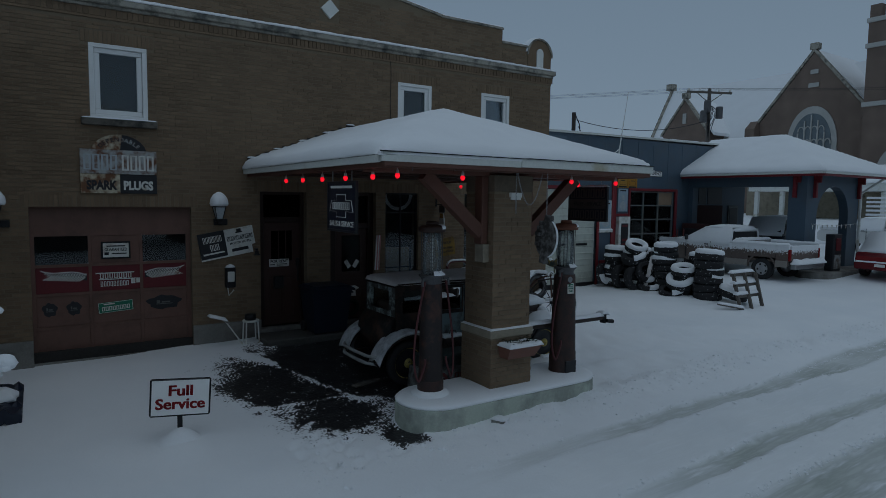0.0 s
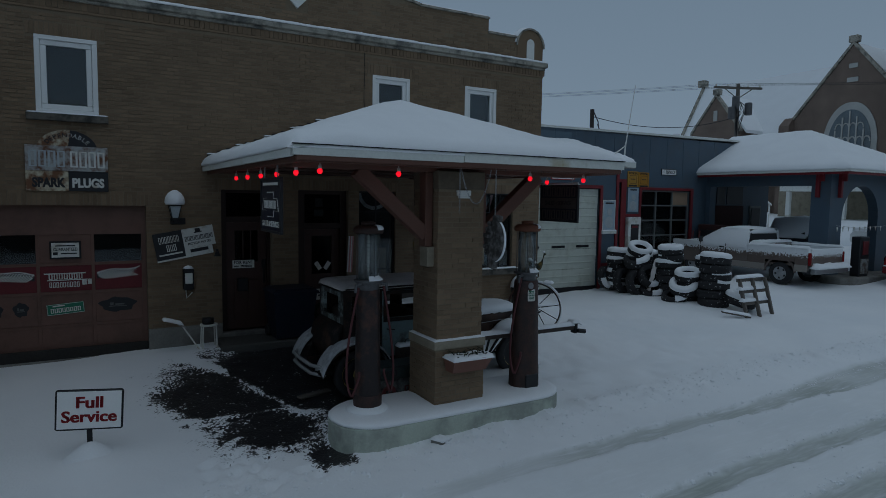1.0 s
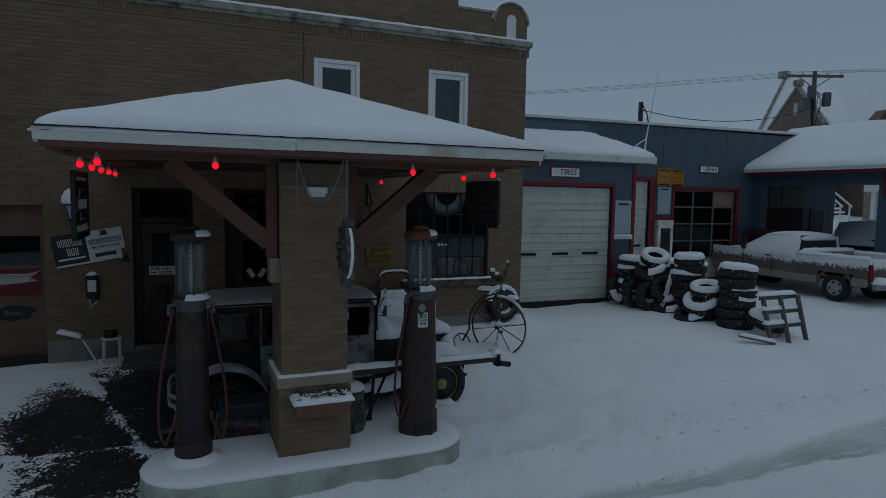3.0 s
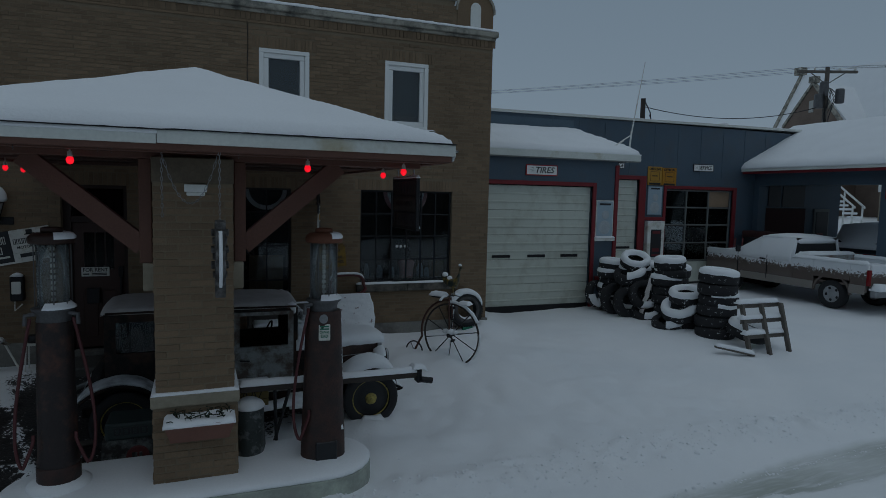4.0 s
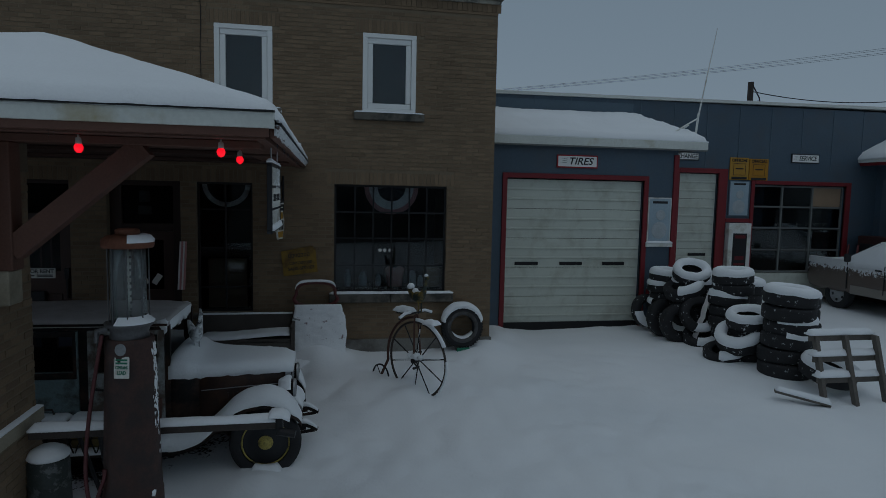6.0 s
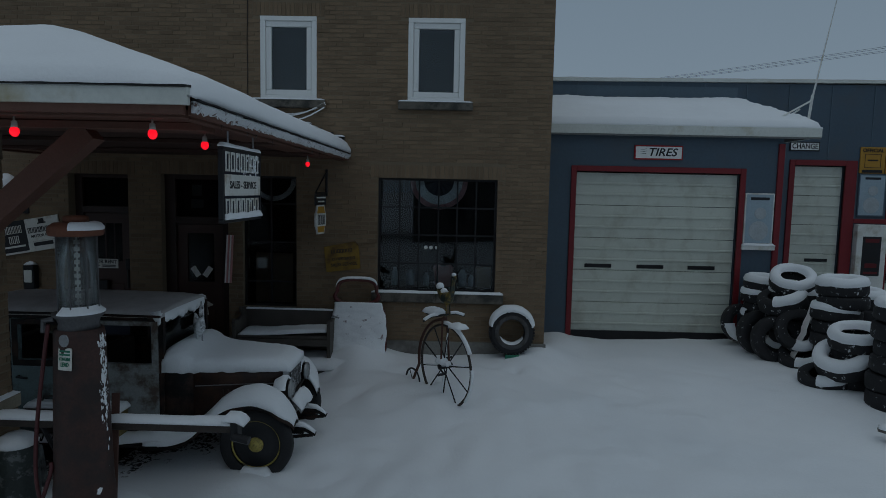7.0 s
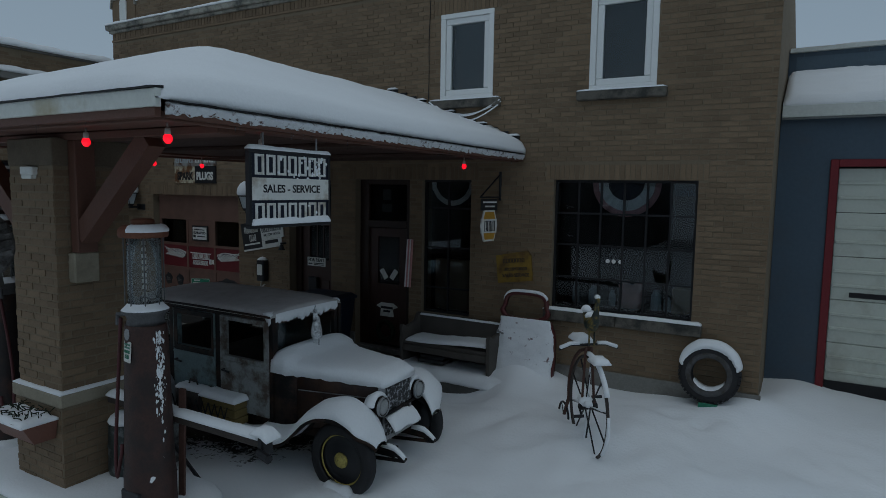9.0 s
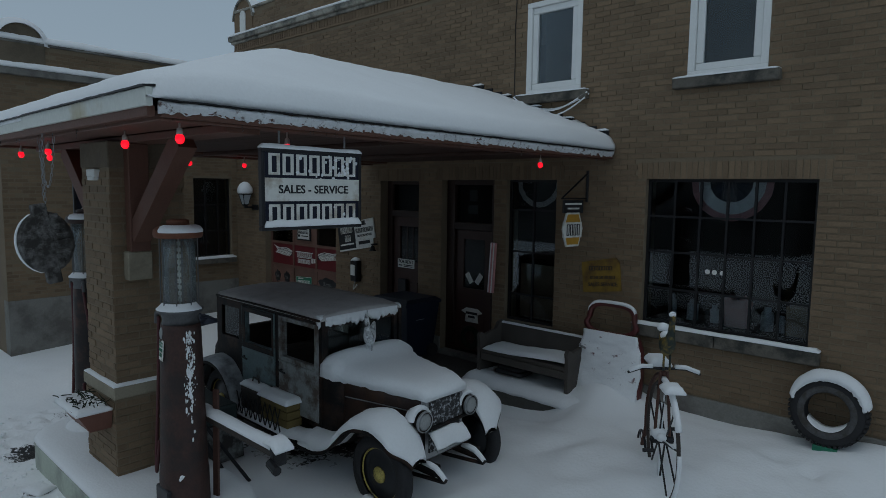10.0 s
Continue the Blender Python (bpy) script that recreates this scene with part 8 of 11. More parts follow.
# ---- service sign in the snow, shrub, debris ----
def build_lot_things():
    t = T("lawn_sign", (1.54, 8.2, 0.0), "white lawn sign with red letters and a black border", "sign")
    mt = pose(1.54, 8.2, 0.52, 0, 3, -11)
    bm = B()
    box(bm, -0.36, 0.36, -0.015, 0.015, -0.245, 0.245, 0.02, mt)
    t.add("border", bm, M_SIGNK, "black border")
    bm = B()
    box(bm, -0.338, 0.338, -0.019, -0.010, -0.223, 0.223, 0.0, mt)
    t.add("face", bm, M_ENAMEL, "white face")
    mm = mt @ pose(0, -0.020, 0, 90, 0, 0)
    for ox in (-0.0035, 0.0, 0.0035):
        t.words("Full", 0.19, M_SIGNR, mm @ Matrix.Translation((ox, 0.085, 0)), 0.28)
        t.words("Service", 0.19, M_SIGNR, mm @ Matrix.Translation((ox, -0.085, 0)), 0.58)
    bm = B()
    box(bm, 1.50, 1.56, 8.21, 8.24, -0.2, 0.35, 0.006)
    t.add("post", bm, M_BLACK)
    bm = B()
    lathe(bm, [(0.40, -0.20), (0.33, -0.09), (0.22, -0.01), (0.13, 0.06), (0.06, 0.10), (0.0, 0.11)], 28, pose(1.53, 8.2, ground_height(1.53, 8.2)) @ Matrix.Diagonal((1, 0.8, 1, 1)))
    t.add("foot_snow", bm, M_SNOW, "heap of snow at the foot", True)
    s = T("young_tree", (-1.25, 6.4, -0.1), "bare young tree with branches bowed under clumps of snow", "tree")
    rnd = random.Random(21)
    bm = B()
    tube(bm, [(-1.25, 6.4, -0.2), (-1.2, 6.4, 1.2), (-1.15, 6.42, 2.4), (-1.2, 6.4, 3.4)], 0.06, 8, False, 0.02)
    s.add("trunk", bm, M_DWOOD)
    tips = []
    for k in range(16):
        z, a = 1.3 + 0.11 * k, 2.4 * k
        reach = 0.95 - 0.03 * k
        e = (-1.18 + reach * math.cos(a), 6.4 + reach * math.sin(a), z + 0.25 + 0.1 * math.sin(k))
        m2 = (-1.18 + reach * 0.5 * math.cos(a), 6.4 + reach * 0.5 * math.sin(a), z + 0.28)
        bm = B()
        tube(bm, [(-1.17, 6.41, z), m2, e], 0.022, 6, False, 0.006)
        s.add("branch", bm, M_DWOOD)
        tips += [m2, e]
    tips += [(-0.32, 6.5, 2.15), (-0.36, 6.45, 1.85), (-0.26, 6.5, 2.0), (-0.3, 6.45, 1.72)]
    bm = B()
    tube(bm, [(-1.15, 6.42, 1.9), (-0.7, 6.45, 2.3), (-0.3, 6.5, 2.1), (-0.24, 6.5, 1.75)], 0.02, 6, False, 0.006)
    s.add("branch", bm, M_DWOOD)
    bm = B()
    for tx, ty, tz in tips:
        for k in range(5):
            q = rnd.uniform(0.04, 0.10)
            lathe(bm, [(0.0, q * 0.8), (q * 0.6, q * 0.65), (q, q * 0.1), (q * 0.8, -q * 0.4), (0.0, -q * 0.6)], 8, pose(tx + rnd.uniform(-0.10, 0.06), ty + rnd.uniform(-0.1, 0.1), tz + rnd.uniform(-0.08, 0.1), rnd.uniform(-25, 25), rnd.uniform(-25, 25), 0))
    s.add("snow_clumps", bm, M_SNOW, "clumps of snow", True)
    d = T("black_sheeting", (-0.6, 10.5, -0.1), "crumpled black plastic sheeting showing through snow", "sheeting")
    bm = B()
    n = 14
    vs = [[bm.verts.new((-1.1 + 0.92 * i / n, 9.75 + 1.5 * j / n, lot_height(-0.6, 10.4) + 0.06 + 0.16 * max(0, ns(i * 0.5, j * 0.5, 3)) + 0.08 * math.sin(math.pi * i / n))) for i in range(n + 1)] for j in range(n + 1)]
    for j in range(n):
        for i in range(n):
            bm.faces.new((vs[j][i], vs[j][i + 1], vs[j + 1][i + 1], vs[j + 1][i]))
    r = bmesh.ops.extrude_face_region(bm, geom=bm.faces[:])
    bmesh.ops.translate(bm, vec=(0, 0, -0.2), verts=[v for v in r["geom"] if isinstance(v, bmesh.types.BMVert)])
    d.add("sheet", bm, M_BIN)
    bm = B()
    snowpad(bm, -1.2, -0.25, 10.25, 10.62, lambda a, b: lot_height(-0.6, 10.4) + 0.12, 0.14, 0.06, 0.04, 0.2, 3, 0.1)
    d.add("sheet_snow", bm, M_SNOW, "", True)


build_lot_things()


# ---- the old sedan ----
M_CARK = mat("black_car_paint", (0.011, 0.010, 0.010), 0.6, 0.3, 4, 50, 0.15, spec=0.2, alt=(0.05, 0.028, 0.02), altamt=0.25, altscale=4)
M_CARB = mat("rusty_brown_hood_paint", (0.038, 0.022, 0.018), 0.5, 0.3, 4, 50, 0.2, alt=(0.075, 0.035, 0.02), altamt=0.3, altscale=3)
M_CARG = mat("worn_grey_door_paint", (0.27, 0.285, 0.28), 0.6, 0.2, 4, 60, 0.25, alt=(0.095, 0.07, 0.055), altamt=0.32, altscale=5)
M_CART = mat("pale_teal_door_paint", (0.16, 0.225, 0.235), 0.55, 0.2, 4, 60, 0.2, alt=(0.05, 0.045, 0.04), altamt=0.15, altscale=4)
M_CARTW = mat("flaking_teal_paint", (0.26, 0.33, 0.33), 0.6, 0.2, 4, 60, 0.25, alt=(0.03, 0.03, 0.028), altamt=0.6, altscale=7)
M_ROOF = mat("frosted_grey_roof_cloth", (0.50, 0.48, 0.475), 0.85, 0.12, 3, 90, 0.3, alt=(0.44, 0.42, 0.41), altamt=0.2, altscale=7)
M_DUSTED = mat("snow_dusted_black_paint", (0.03, 0.03, 0.032), 0.7, 0.3, 4, 60, 0.2, alt=(0.46, 0.48, 0.50), altamt=0.75, altscale=5, altsharp=0.2)
M_PALEBAR = mat("frosty_bumper_paint", (0.30, 0.31, 0.31), 0.6, 0.2, 4, 40, 0.1)
M_CHROME = mat("dull_nickel", (0.35, 0.36, 0.37), 0.3, 0.15, 5, 40, 0.05, metal=0.9)
M_LENS = mat("lamp_glass", (0.30, 0.31, 0.31), 0.12, 0.2, 12, 60, 0.2)
M_CORE = mat("snow_flecked_core", (0.02, 0.02, 0.022), 0.5, 0.3, 8, 80, 0.3, alt=(0.60, 0.62, 0.65), altamt=0.12, altscale=24)
M_CARGLASS = glass("car_glass", (0.6, 0.65, 0.66), 0.03)
YN, YF, YC = 8.60, 9.72, 9.16


def car_wheel(t, x, y, out):
    """A disc wheel; out is -1 or 1, the side its face looks to."""
    m = pose(x, y, 0.40, 90, 0, 0)
    bm = B()
    lathe(bm, tyre_profile(0.375, 0.255, 0.125), 36, m, cap=False)
    tyre = t.add("wheel", bm, M_RUBBER, "", True)
    bm = B()
    f = -out
    lathe(bm, [(0.0, f * 0.03), (0.10, f * 0.028), (0.16, f * 0.01), (0.22, f * 0.0), (0.258, f * 0.02), (0.258, -f * 0.03), (0.0, -f * 0.03)], 28, m)
    t.add("disc", bm, M_SIGNK, "black disc", True, tyre)
    bm = B()
    lathe(bm, [(0.238, f * 0.022), (0.243, f * 0.029), (0.252, f * 0.029), (0.257, f * 0.022)], 36, m, cap=False)
    t.add("pinstripe_ring", bm, M_GOLD, "yellow painted ring", True, tyre)
    bm = B()
    lathe(bm, [(0.0, f * 0.075), (0.035, f * 0.07), (0.045, f * 0.05), (0.075, f * 0.045), (0.08, f * 0.03), (0.0, f * 0.028)], 18, m)
    t.add("hub_cap", bm, M_GOLD, "yellow hub cap", True, tyre)


FRONT = [(6.95, 0.42), (7.20, 0.43), (7.40, 0.50), (7.55, 0.63), (7.68, 0.755), (7.84, 0.84), (8.02, 0.865), (8.17, 0.845), (8.29, 0.785), (8.37, 0.69), (8.415, 0.585)]
REAR = [(4.48, 0.46), (4.55, 0.62), (4.66, 0.76), (4.82, 0.86), (5.02, 0.905), (5.22, 0.885), (5.40, 0.79), (5.52, 0.66), (5.60, 0.52), (5.70, 0.43), (5.85, 0.42)]


def dense(path, n=4):
    """A smooth curve through the points of a path."""
    out = []
    q = [path[0], *path, path[-1]]
    for a, b, c, d in zip(q, q[1:], q[2:], q[3:]):
        for k in range(n):
            u = k / n
            out.append(tuple(0.5 * (2 * b[i] + (c[i] - a[i]) * u + (2 * a[i] - 5 * b[i] + 4 * c[i] - d[i]) * u * u + (3 * b[i] - a[i] - 3 * c[i] + d[i]) * u ** 3) for i in (0, 1)))
    return out + [path[-1]]


def fender(t, line, yc, thick):
    path, front = dense(line), line is FRONT
    bm = B()
    prof = [(-0.20, -0.05), (-0.19, -0.01), (-0.12, 0.02), (0.0, 0.035), (0.12, 0.02), (0.20, -0.01), (0.20, -0.03), (0.0, 0.0), (-0.17, -0.03)]
    mid = 0.10 if yc < YC else -0.10
    wide = [(1 - 0.55 * smooth01(0.80, 1.0, i / (len(path) - 1)), smooth01(0.80, 1.0, i / (len(path) - 1))) if front else (1.0, 0.0) for i in range(len(path))]
    loft(bm, [[(x, yc + a * k + mid * s, z + b) for a, b in prof] for (x, z), (k, s) in zip(path, wide)])
    t.add("fender", bm, M_CARK, "black fender", True)
    bm = B()
    n = len(path)
    rings = []
    for i, (x, z) in enumerate(path):
        x0, z0 = path[max(0, i - 1)]
        x1, z1 = path[min(n - 1, i + 1)]
        slope = abs(z1 - z0) / max(0.02, math.hypot(x1 - x0, z1 - z0))
        th = thick * (1 - slope ** 2 * 0.85) * (0.35 if i == 0 else 1.0)
        sec = [(-0.195, -0.012), (-0.208, 0.004), (-0.20, 0.02 + th * 0.5), (-0.12, 0.025 + th * 0.9), (0.0, 0.035 + th), (0.12, 0.025 + th * 0.9), (0.20, th * 0.45), (0.205, -0.01)]
        k, s = wide[i]
        rings.append([(x, yc + a * k + mid * s, z + b + 0.012 * ns(x * 6, yc + a, 2)) for a, b in sec])
    loft(bm, rings)
    t.add("fender_snow", bm, M_SNOW if front else M_DUSTED, "rounded snow on the fender" if front else "thin dusting of snow on the fender", True)


def body_ring(x, hw, z0, z1, n=14):
    """Half-round topped section of the hood."""
    pts = [(x, YC - hw, z0)]
    for k in range(n + 1):
        a = math.pi * (1 - k / n)
        pts.append((x, YC + hw * math.copysign(abs(math.cos(a)) ** 0.6, math.cos(a)), z1 - 0.13 + 0.13 * math.sin(a) ** 0.8))
    pts.append((x, YC + hw, z0))
    return pts


def build_sedan():
    t = T("old_sedan", (6.5, YC, 0.03), "derelict black 1920s sedan with patched doors under snow", "car")
    for wx, wy, o in ((8.04, 8.57, -1), (8.04, 9.86, 1), (5.08, 8.57, -1), (5.08, 9.80, 1)):
        car_wheel(t, wx, wy, o)
    for p in (FRONT, REAR):
        fender(t, p, 8.585, 0.11 if p is FRONT else 0.022)
        fender(t, p, 9.83 if p is FRONT else 9.78, 0.11 if p is FRONT else 0.022)
    # chassis, floor and running boards
    bm = B()
    box(bm, 4.6, 8.45, 8.85, 8.93, 0.40, 0.50)
    box(bm, 4.6, 8.45, 9.43, 9.51, 0.40, 0.50)
    box(bm, 4.9, 7.2, 8.66, 9.70, 0.50, 0.56)
    tube(bm, [(8.04, 8.6, 0.40), (8.04, 9.76, 0.36)], 0.03)
    tube(bm, [(5.08, 8.6, 0.40), (5.08, 9.76, 0.40)], 0.05)
    t.add("chassis", bm, M_CARK)
    for y0, y1 in ((8.38, 8.64), (9.62, 9.88)):
        bm = B()
        box(bm, 5.72, 7.10, y0, y1, 0.395, 0.425, 0.006)
        t.add("running_board", bm, M_CARK)
        bm = B()
        snowpad(bm, 5.74, 7.15, y0, y1, lambda a, b: 0.425 + 0.05 * smooth01(6.6, 7.15, a), 0.06, 0.05, 0.015, 0.07, 3)
        t.add("board_snow", bm, M_SNOW, "", True)
    # body sides with their windows and doors
    wins = [(5.00, 5.42, 1.21, 1.58), (5.58, 6.16, 1.21, 1.58), (6.37, 6.96, 1.19, 1.59)]
    for y0, y1, near in ((YN, YN + 0.045, True), (YF - 0.045, YF, False)):
        bm = B()
        bm.free()
        for a, b, c, e in ((4.88, 5.00, 0.55, 1.68), (5.00, 5.42, 0.55, 1.21), (5.00, 5.42, 1.58, 1.68), (5.42, 5.50, 0.55, 1.68), (6.21, 6.29, 0.55, 1.68), (7.03, 7.08, 0.55, 1.68), (5.50, 6.21, 1.64, 1.68), (6.29, 7.03, 1.64, 1.68)):
            bm = B()
            box(bm, a, b, y0, y1, c, e)
            t.add("body_panel" if e - c > 0.5 and b - a > 0.2 else "body_pillar", bm, M_CARK)
        ys = (y0 - 0.012, y1) if near else (y0, y1 + 0.012)
        for a, b, w, mt, nm in ((5.505, 6.205, wins[1], M_CART, "pale teal rear door"), (6.295, 7.025, wins[2], M_CARG, "worn grey front door")):
            bm = B()
            slab_with_holes(bm, a, b, 0.60, 1.635, *ys, [w])
            d = t.add("door", bm, mt if near else M_CARK, nm if near else "")
            bm = B()
            yo = ys[0] - 0.012 if near else ys[1] + 0.002
            box(bm, a + 0.005, b - 0.005, yo, yo + 0.010, 1.12, 1.145, 0.003)
            t.add("belt_moulding", bm, mt if near else M_CARK, "", False, d)
            bm = B()
            yo = ys[0] - 0.05 if near else ys[1]
            tube(bm, [(a + 0.08, yo + 0.04, 1.04), (a + 0.08, yo, 1.04), (a + 0.19, yo, 1.03)], 0.011, 6)
            t.add("handle", bm, M_BLACK, "", False, d)
        if near:
            bm = B()
            slab_with_holes(bm, 5.52, 6.19, 1.148, 1.634, y0 - 0.018, y0 - 0.013, [wins[1]])
            t.add("upper_door_skin", bm, M_CARK, "dark upper skin of the rear door")
        yg = (y0 + y1) / 2
        for a, b, c, e in wins[:1]:
            bm = B()
            box(bm, a, b, yg, yg + 0.006, c, e)
            t.add("side_glass", bm, M_CARGLASS)
    bm = B()
    slab_with_holes(bm, YN + 0.05, YF - 0.05, 0.55, 1.68, 0.0, 0.045, [(8.86, 9.50, 1.22, 1.56)])
    bmesh.ops.transform(bm, matrix=pose(4.925, 0, 0, 0, 0, 90), verts=bm.verts)
    t.add("rear_panel", bm, M_CARTW, "flaking teal rear panel")
    bm = B()
    loft(bm, [[(x, y, z) for y in (YN + 0.04, YC, YF - 0.04)] + [(x2, y, z) for y in (YF - 0.04, YC, YN + 0.04)] for x, x2, z in ((4.80, 4.89, 0.50), (4.70, 4.89, 0.75), (4.74, 4.89, 1.0), (4.86, 4.89, 1.15))])
    t.add("trunk_bulge", bm, M_CARK, "", True)
    for a, b, c, nm in ((5.05, 5.2, 1.30, "seat_back"), (5.2, 5.65, 0.90, "seat"), (6.12, 6.25, 1.25, "seat_back"), (6.25, 6.70, 0.88, "seat")):
        bm = B()
        box(bm, a, b, 8.70, 9.64, 0.56, c, 0.05, None, 2)
        t.add(nm, bm, M_DWOOD, "dark worn upholstery")
    bm = B()
    tube(bm, [(6.78 + 0.06 * math.cos(a), 9.42 + 0.18 * math.sin(a), 1.18 + 0.16 * math.cos(a)) for a in np.linspace(0, 2 * math.pi, 18, endpoint=False)], 0.012, 6, True)
    tube(bm, [(6.80, 9.42, 1.18), (7.1, 9.42, 0.95)], 0.014, 6)
    t.add("steering_wheel", bm, M_CARK)
    # windscreen
    bm = B()
    for a, b, c, e in ((YN + 0.046, YN + 0.10, 1.12, 1.68), (YF - 0.10, YF - 0.046, 1.12, 1.68), (YN + 0.10, YF - 0.10, 1.60, 1.68), (YN + 0.10, YF - 0.10, 1.12, 1.20)):
        box(bm, 7.00, 7.06, a, b, c, e, 0.006)
    t.add("windscreen_frame", bm, M_CARK)
    bm = B()
    box(bm, 7.025, 7.031, YN + 0.10, YF - 0.10, 1.20, 1.60)
    t.add("windscreen", bm, M_CARGLASS, "frosted windscreen glass")
    # roof with rounded shoulders and a visor
    bm = B()
    rings = []
    for x, k, dz in ((4.84, 0.90, -0.05), (4.88, 0.97, -0.01), (5.0, 1.0, 0.015), (5.9, 1.0, 0.03), (6.8, 1.0, 0.02), (7.03, 1.0, -0.005), (7.07, 0.985, -0.02)):
        hw = (YF - YN) / 2 * k + 0.015
        rings.append([(x, YC - hw, 1.675), (x, YC - hw, 1.70 + dz), (x, YC - hw * 0.93, 1.735 + dz), (x, YC - hw * 0.5, 1.765 + dz), (x, YC, 1.775 + dz), (x, YC + hw * 0.5, 1.765 + dz), (x, YC + hw * 0.93, 1.735 + dz), (x, YC + hw, 1.70 + dz), (x, YC + hw, 1.675)])
    loft(bm, rings)
    roof = t.add("roof", bm, M_ROOF, "frosted grey cloth roof", True)
    bm = B()
    tube(bm, [(7.06, YN - 0.02, 1.69), (5.9, YN - 0.022, 1.70), (4.9, YN - 0.01, 1.69)], 0.014, 6)
    t.add("drip_rail", bm, M_CARK, "", False, roof)
    bm = B()
    tube(bm, [(7.06, YF + 0.02, 1.69), (5.9, YF + 0.022, 1.70), (4.9, YF + 0.01, 1.69)], 0.014, 6)
    t.add("drip_rail", bm, M_CARK, "", False, roof)
    bm = B()
    n = 90
    rings = []
    for k in range(n + 1):
        y = YN - 0.01 + (YF - YN + 0.02) * k / n
        lo = 1.615 + 0.055 * ns(y * 7, 3, 1) + 0.05 * ns(y * 23, 1, 1)
        e = 0.03 * (2 * abs(k / n - 0.5)) ** 4
        rings.append([(6.98 - e, y, 1.728), (7.04 - e, y, 1.738), (7.088 - e, y, 1.715), (7.086 - e, y, lo + 0.02), (7.062 - e, y, lo)])
    loft(bm, rings)
    t.add("visor_snow", bm, M_SNOW, "ragged snow along the visor", True)
    # cowl and hood
    bm = B()
    loft(bm, [body_ring(7.00, 0.56, 0.56, 1.20), body_ring(7.22, 0.545, 0.56, 1.19), body_ring(7.35, 0.50, 0.56, 1.17)])
    t.add("cowl", bm, M_CARK, "", True)
    bm = B()
    loft(bm, [body_ring(7.352, 0.49, 0.56, 1.165), body_ring(7.8, 0.372, 0.57, 1.15), body_ring(8.22, 0.26, 0.58, 1.13)])
    hood = t.add("hood", bm, M_CARB, "rusty brown hood", True)
    for s in (-1, 1):
        for k in range(9):
            x = 7.62 + 0.05 * k
            hw = 0.49 - (x - 7.352) / (8.22 - 7.352) * 0.23 + 0.004
            bm = B()
            box(bm, x, x + 0.018, YC + s * hw - 0.006, YC + s * hw + 0.006, 0.66, 0.90, 0.003)
            t.add("louvre", bm, M_CARB, "", False, hood)
        bm = B()
        tube(bm, [(7.37, YC + s * 0.492, 0.955), (7.8, YC + s * 0.38, 0.95), (8.21, YC + s * 0.268, 0.94)], 0.006, 5)
        t.add("hinge_strip", bm, M_CHROME, "", False, hood)
    bm = B()
    rings = []
    for k in range(25):
        u = k / 24
        x = 7.06 + 1.25 * u
        hw = (0.555 if u < 0.17 else 0.51 - 0.25 * (u - 0.17) / 0.83) + 0.015 + 0.010 * ns(u * 9, 2, 5)
        zt = 1.185 - 0.04 * u
        th = 0.085 + 0.10 * math.exp(-((u - 0.08) / 0.13) ** 2) - 0.05 * smooth01(0.9, 1.0, u)
        ring = []
        for q in range(15):
            a = math.pi * (1 - q / 14)
            e = math.copysign(abs(math.cos(a)) ** 0.5, math.cos(a))
            ring.append((x, YC + (hw + 0.008) * e, zt - 0.075 + (0.012 * ns(u * 14, e * 3, 1) + 0.010 * ns(u * 43, e * 3, 5)) * (abs(e) > 0.8) + (0.075 + th) * math.sin(a) ** 0.45))
        rings.append(ring)
    loft(bm, rings)
    t.add("hood_snow", bm, M_SNOW, "deep snow over hood and cowl", True)
    # radiator, lamps, bar and front irons
    bm = B()
    loft(bm, [body_ring(8.222, 0.27, 0.50, 1.15), body_ring(8.28, 0.265, 0.50, 1.14)])
    rad = t.add("radiator_shell", bm, M_CHROME, "dull nickel radiator shell")
    bm = B()
    box(bm, 8.276, 8.292, YC - 0.22, YC + 0.22, 0.55, 1.05, 0.01)
    t.add("radiator_core", bm, M_CORE, "snow-flecked radiator core", False, rad)
    for y in (8.84, 9.50):
        bm = B()
        lathe(bm, [(0.0, -0.15), (0.06, -0.14), (0.11, -0.06), (0.125, 0.0), (0.13, 0.01), (0.118, 0.018)], 20, pose(8.315, y, 0.90, 0, 90, 0) @ Matrix.Diagonal((0.76, 0.76, 1, 1)))
        lamp = t.add("headlight", bm, M_CARK, "", True)
        bm = B()
        lathe(bm, [(0.118, 0.012), (0.08, 0.03), (0.0, 0.04)], 20, pose(8.315, y, 0.90, 0, 90, 0) @ Matrix.Diagonal((0.76, 0.76, 1, 1)))
        t.add("lens", bm, M_LENS, "round glass lens", True, lamp)
        bm = B()
        lathe(bm, [(0.116, 0.012), (0.122, 0.03), (0.133, 0.02), (0.131, 0.0)], 20, pose(8.315, y, 0.90, 0, 90, 0) @ Matrix.Diagonal((0.76, 0.76, 1, 1)), cap=False)
        t.add("lamp_rim", bm, M_CHROME, "nickel rim", True, lamp)
        bm = B()
        lathe(bm, [(0.0, -0.16), (0.09, -0.15), (0.135, -0.07), (0.138, -0.035), (0.125, -0.012), (0.10, -0.015)], 18, pose(8.305, y, 0.905, 0, 90, 0), 95, 265)
        t.add("lamp_snow", bm, M_SNOW, "snow cap on the lamp", True, lamp)
    bm = B()
    tube(bm, [(8.28, 8.62, 0.80), (8.31, 9.13, 0.80), (8.28, 9.64, 0.80)], 0.018, 6)
    t.add("lamp_bar", bm, M_CARK)
    bm = B()
    snowpad(bm, 8.30, 8.42, 8.93, 9.40, lambda a, b: 0.755 - 1.1 * (a - 8.30), 0.05, 0.03, 0.025, 0.04, 4, 0.03)
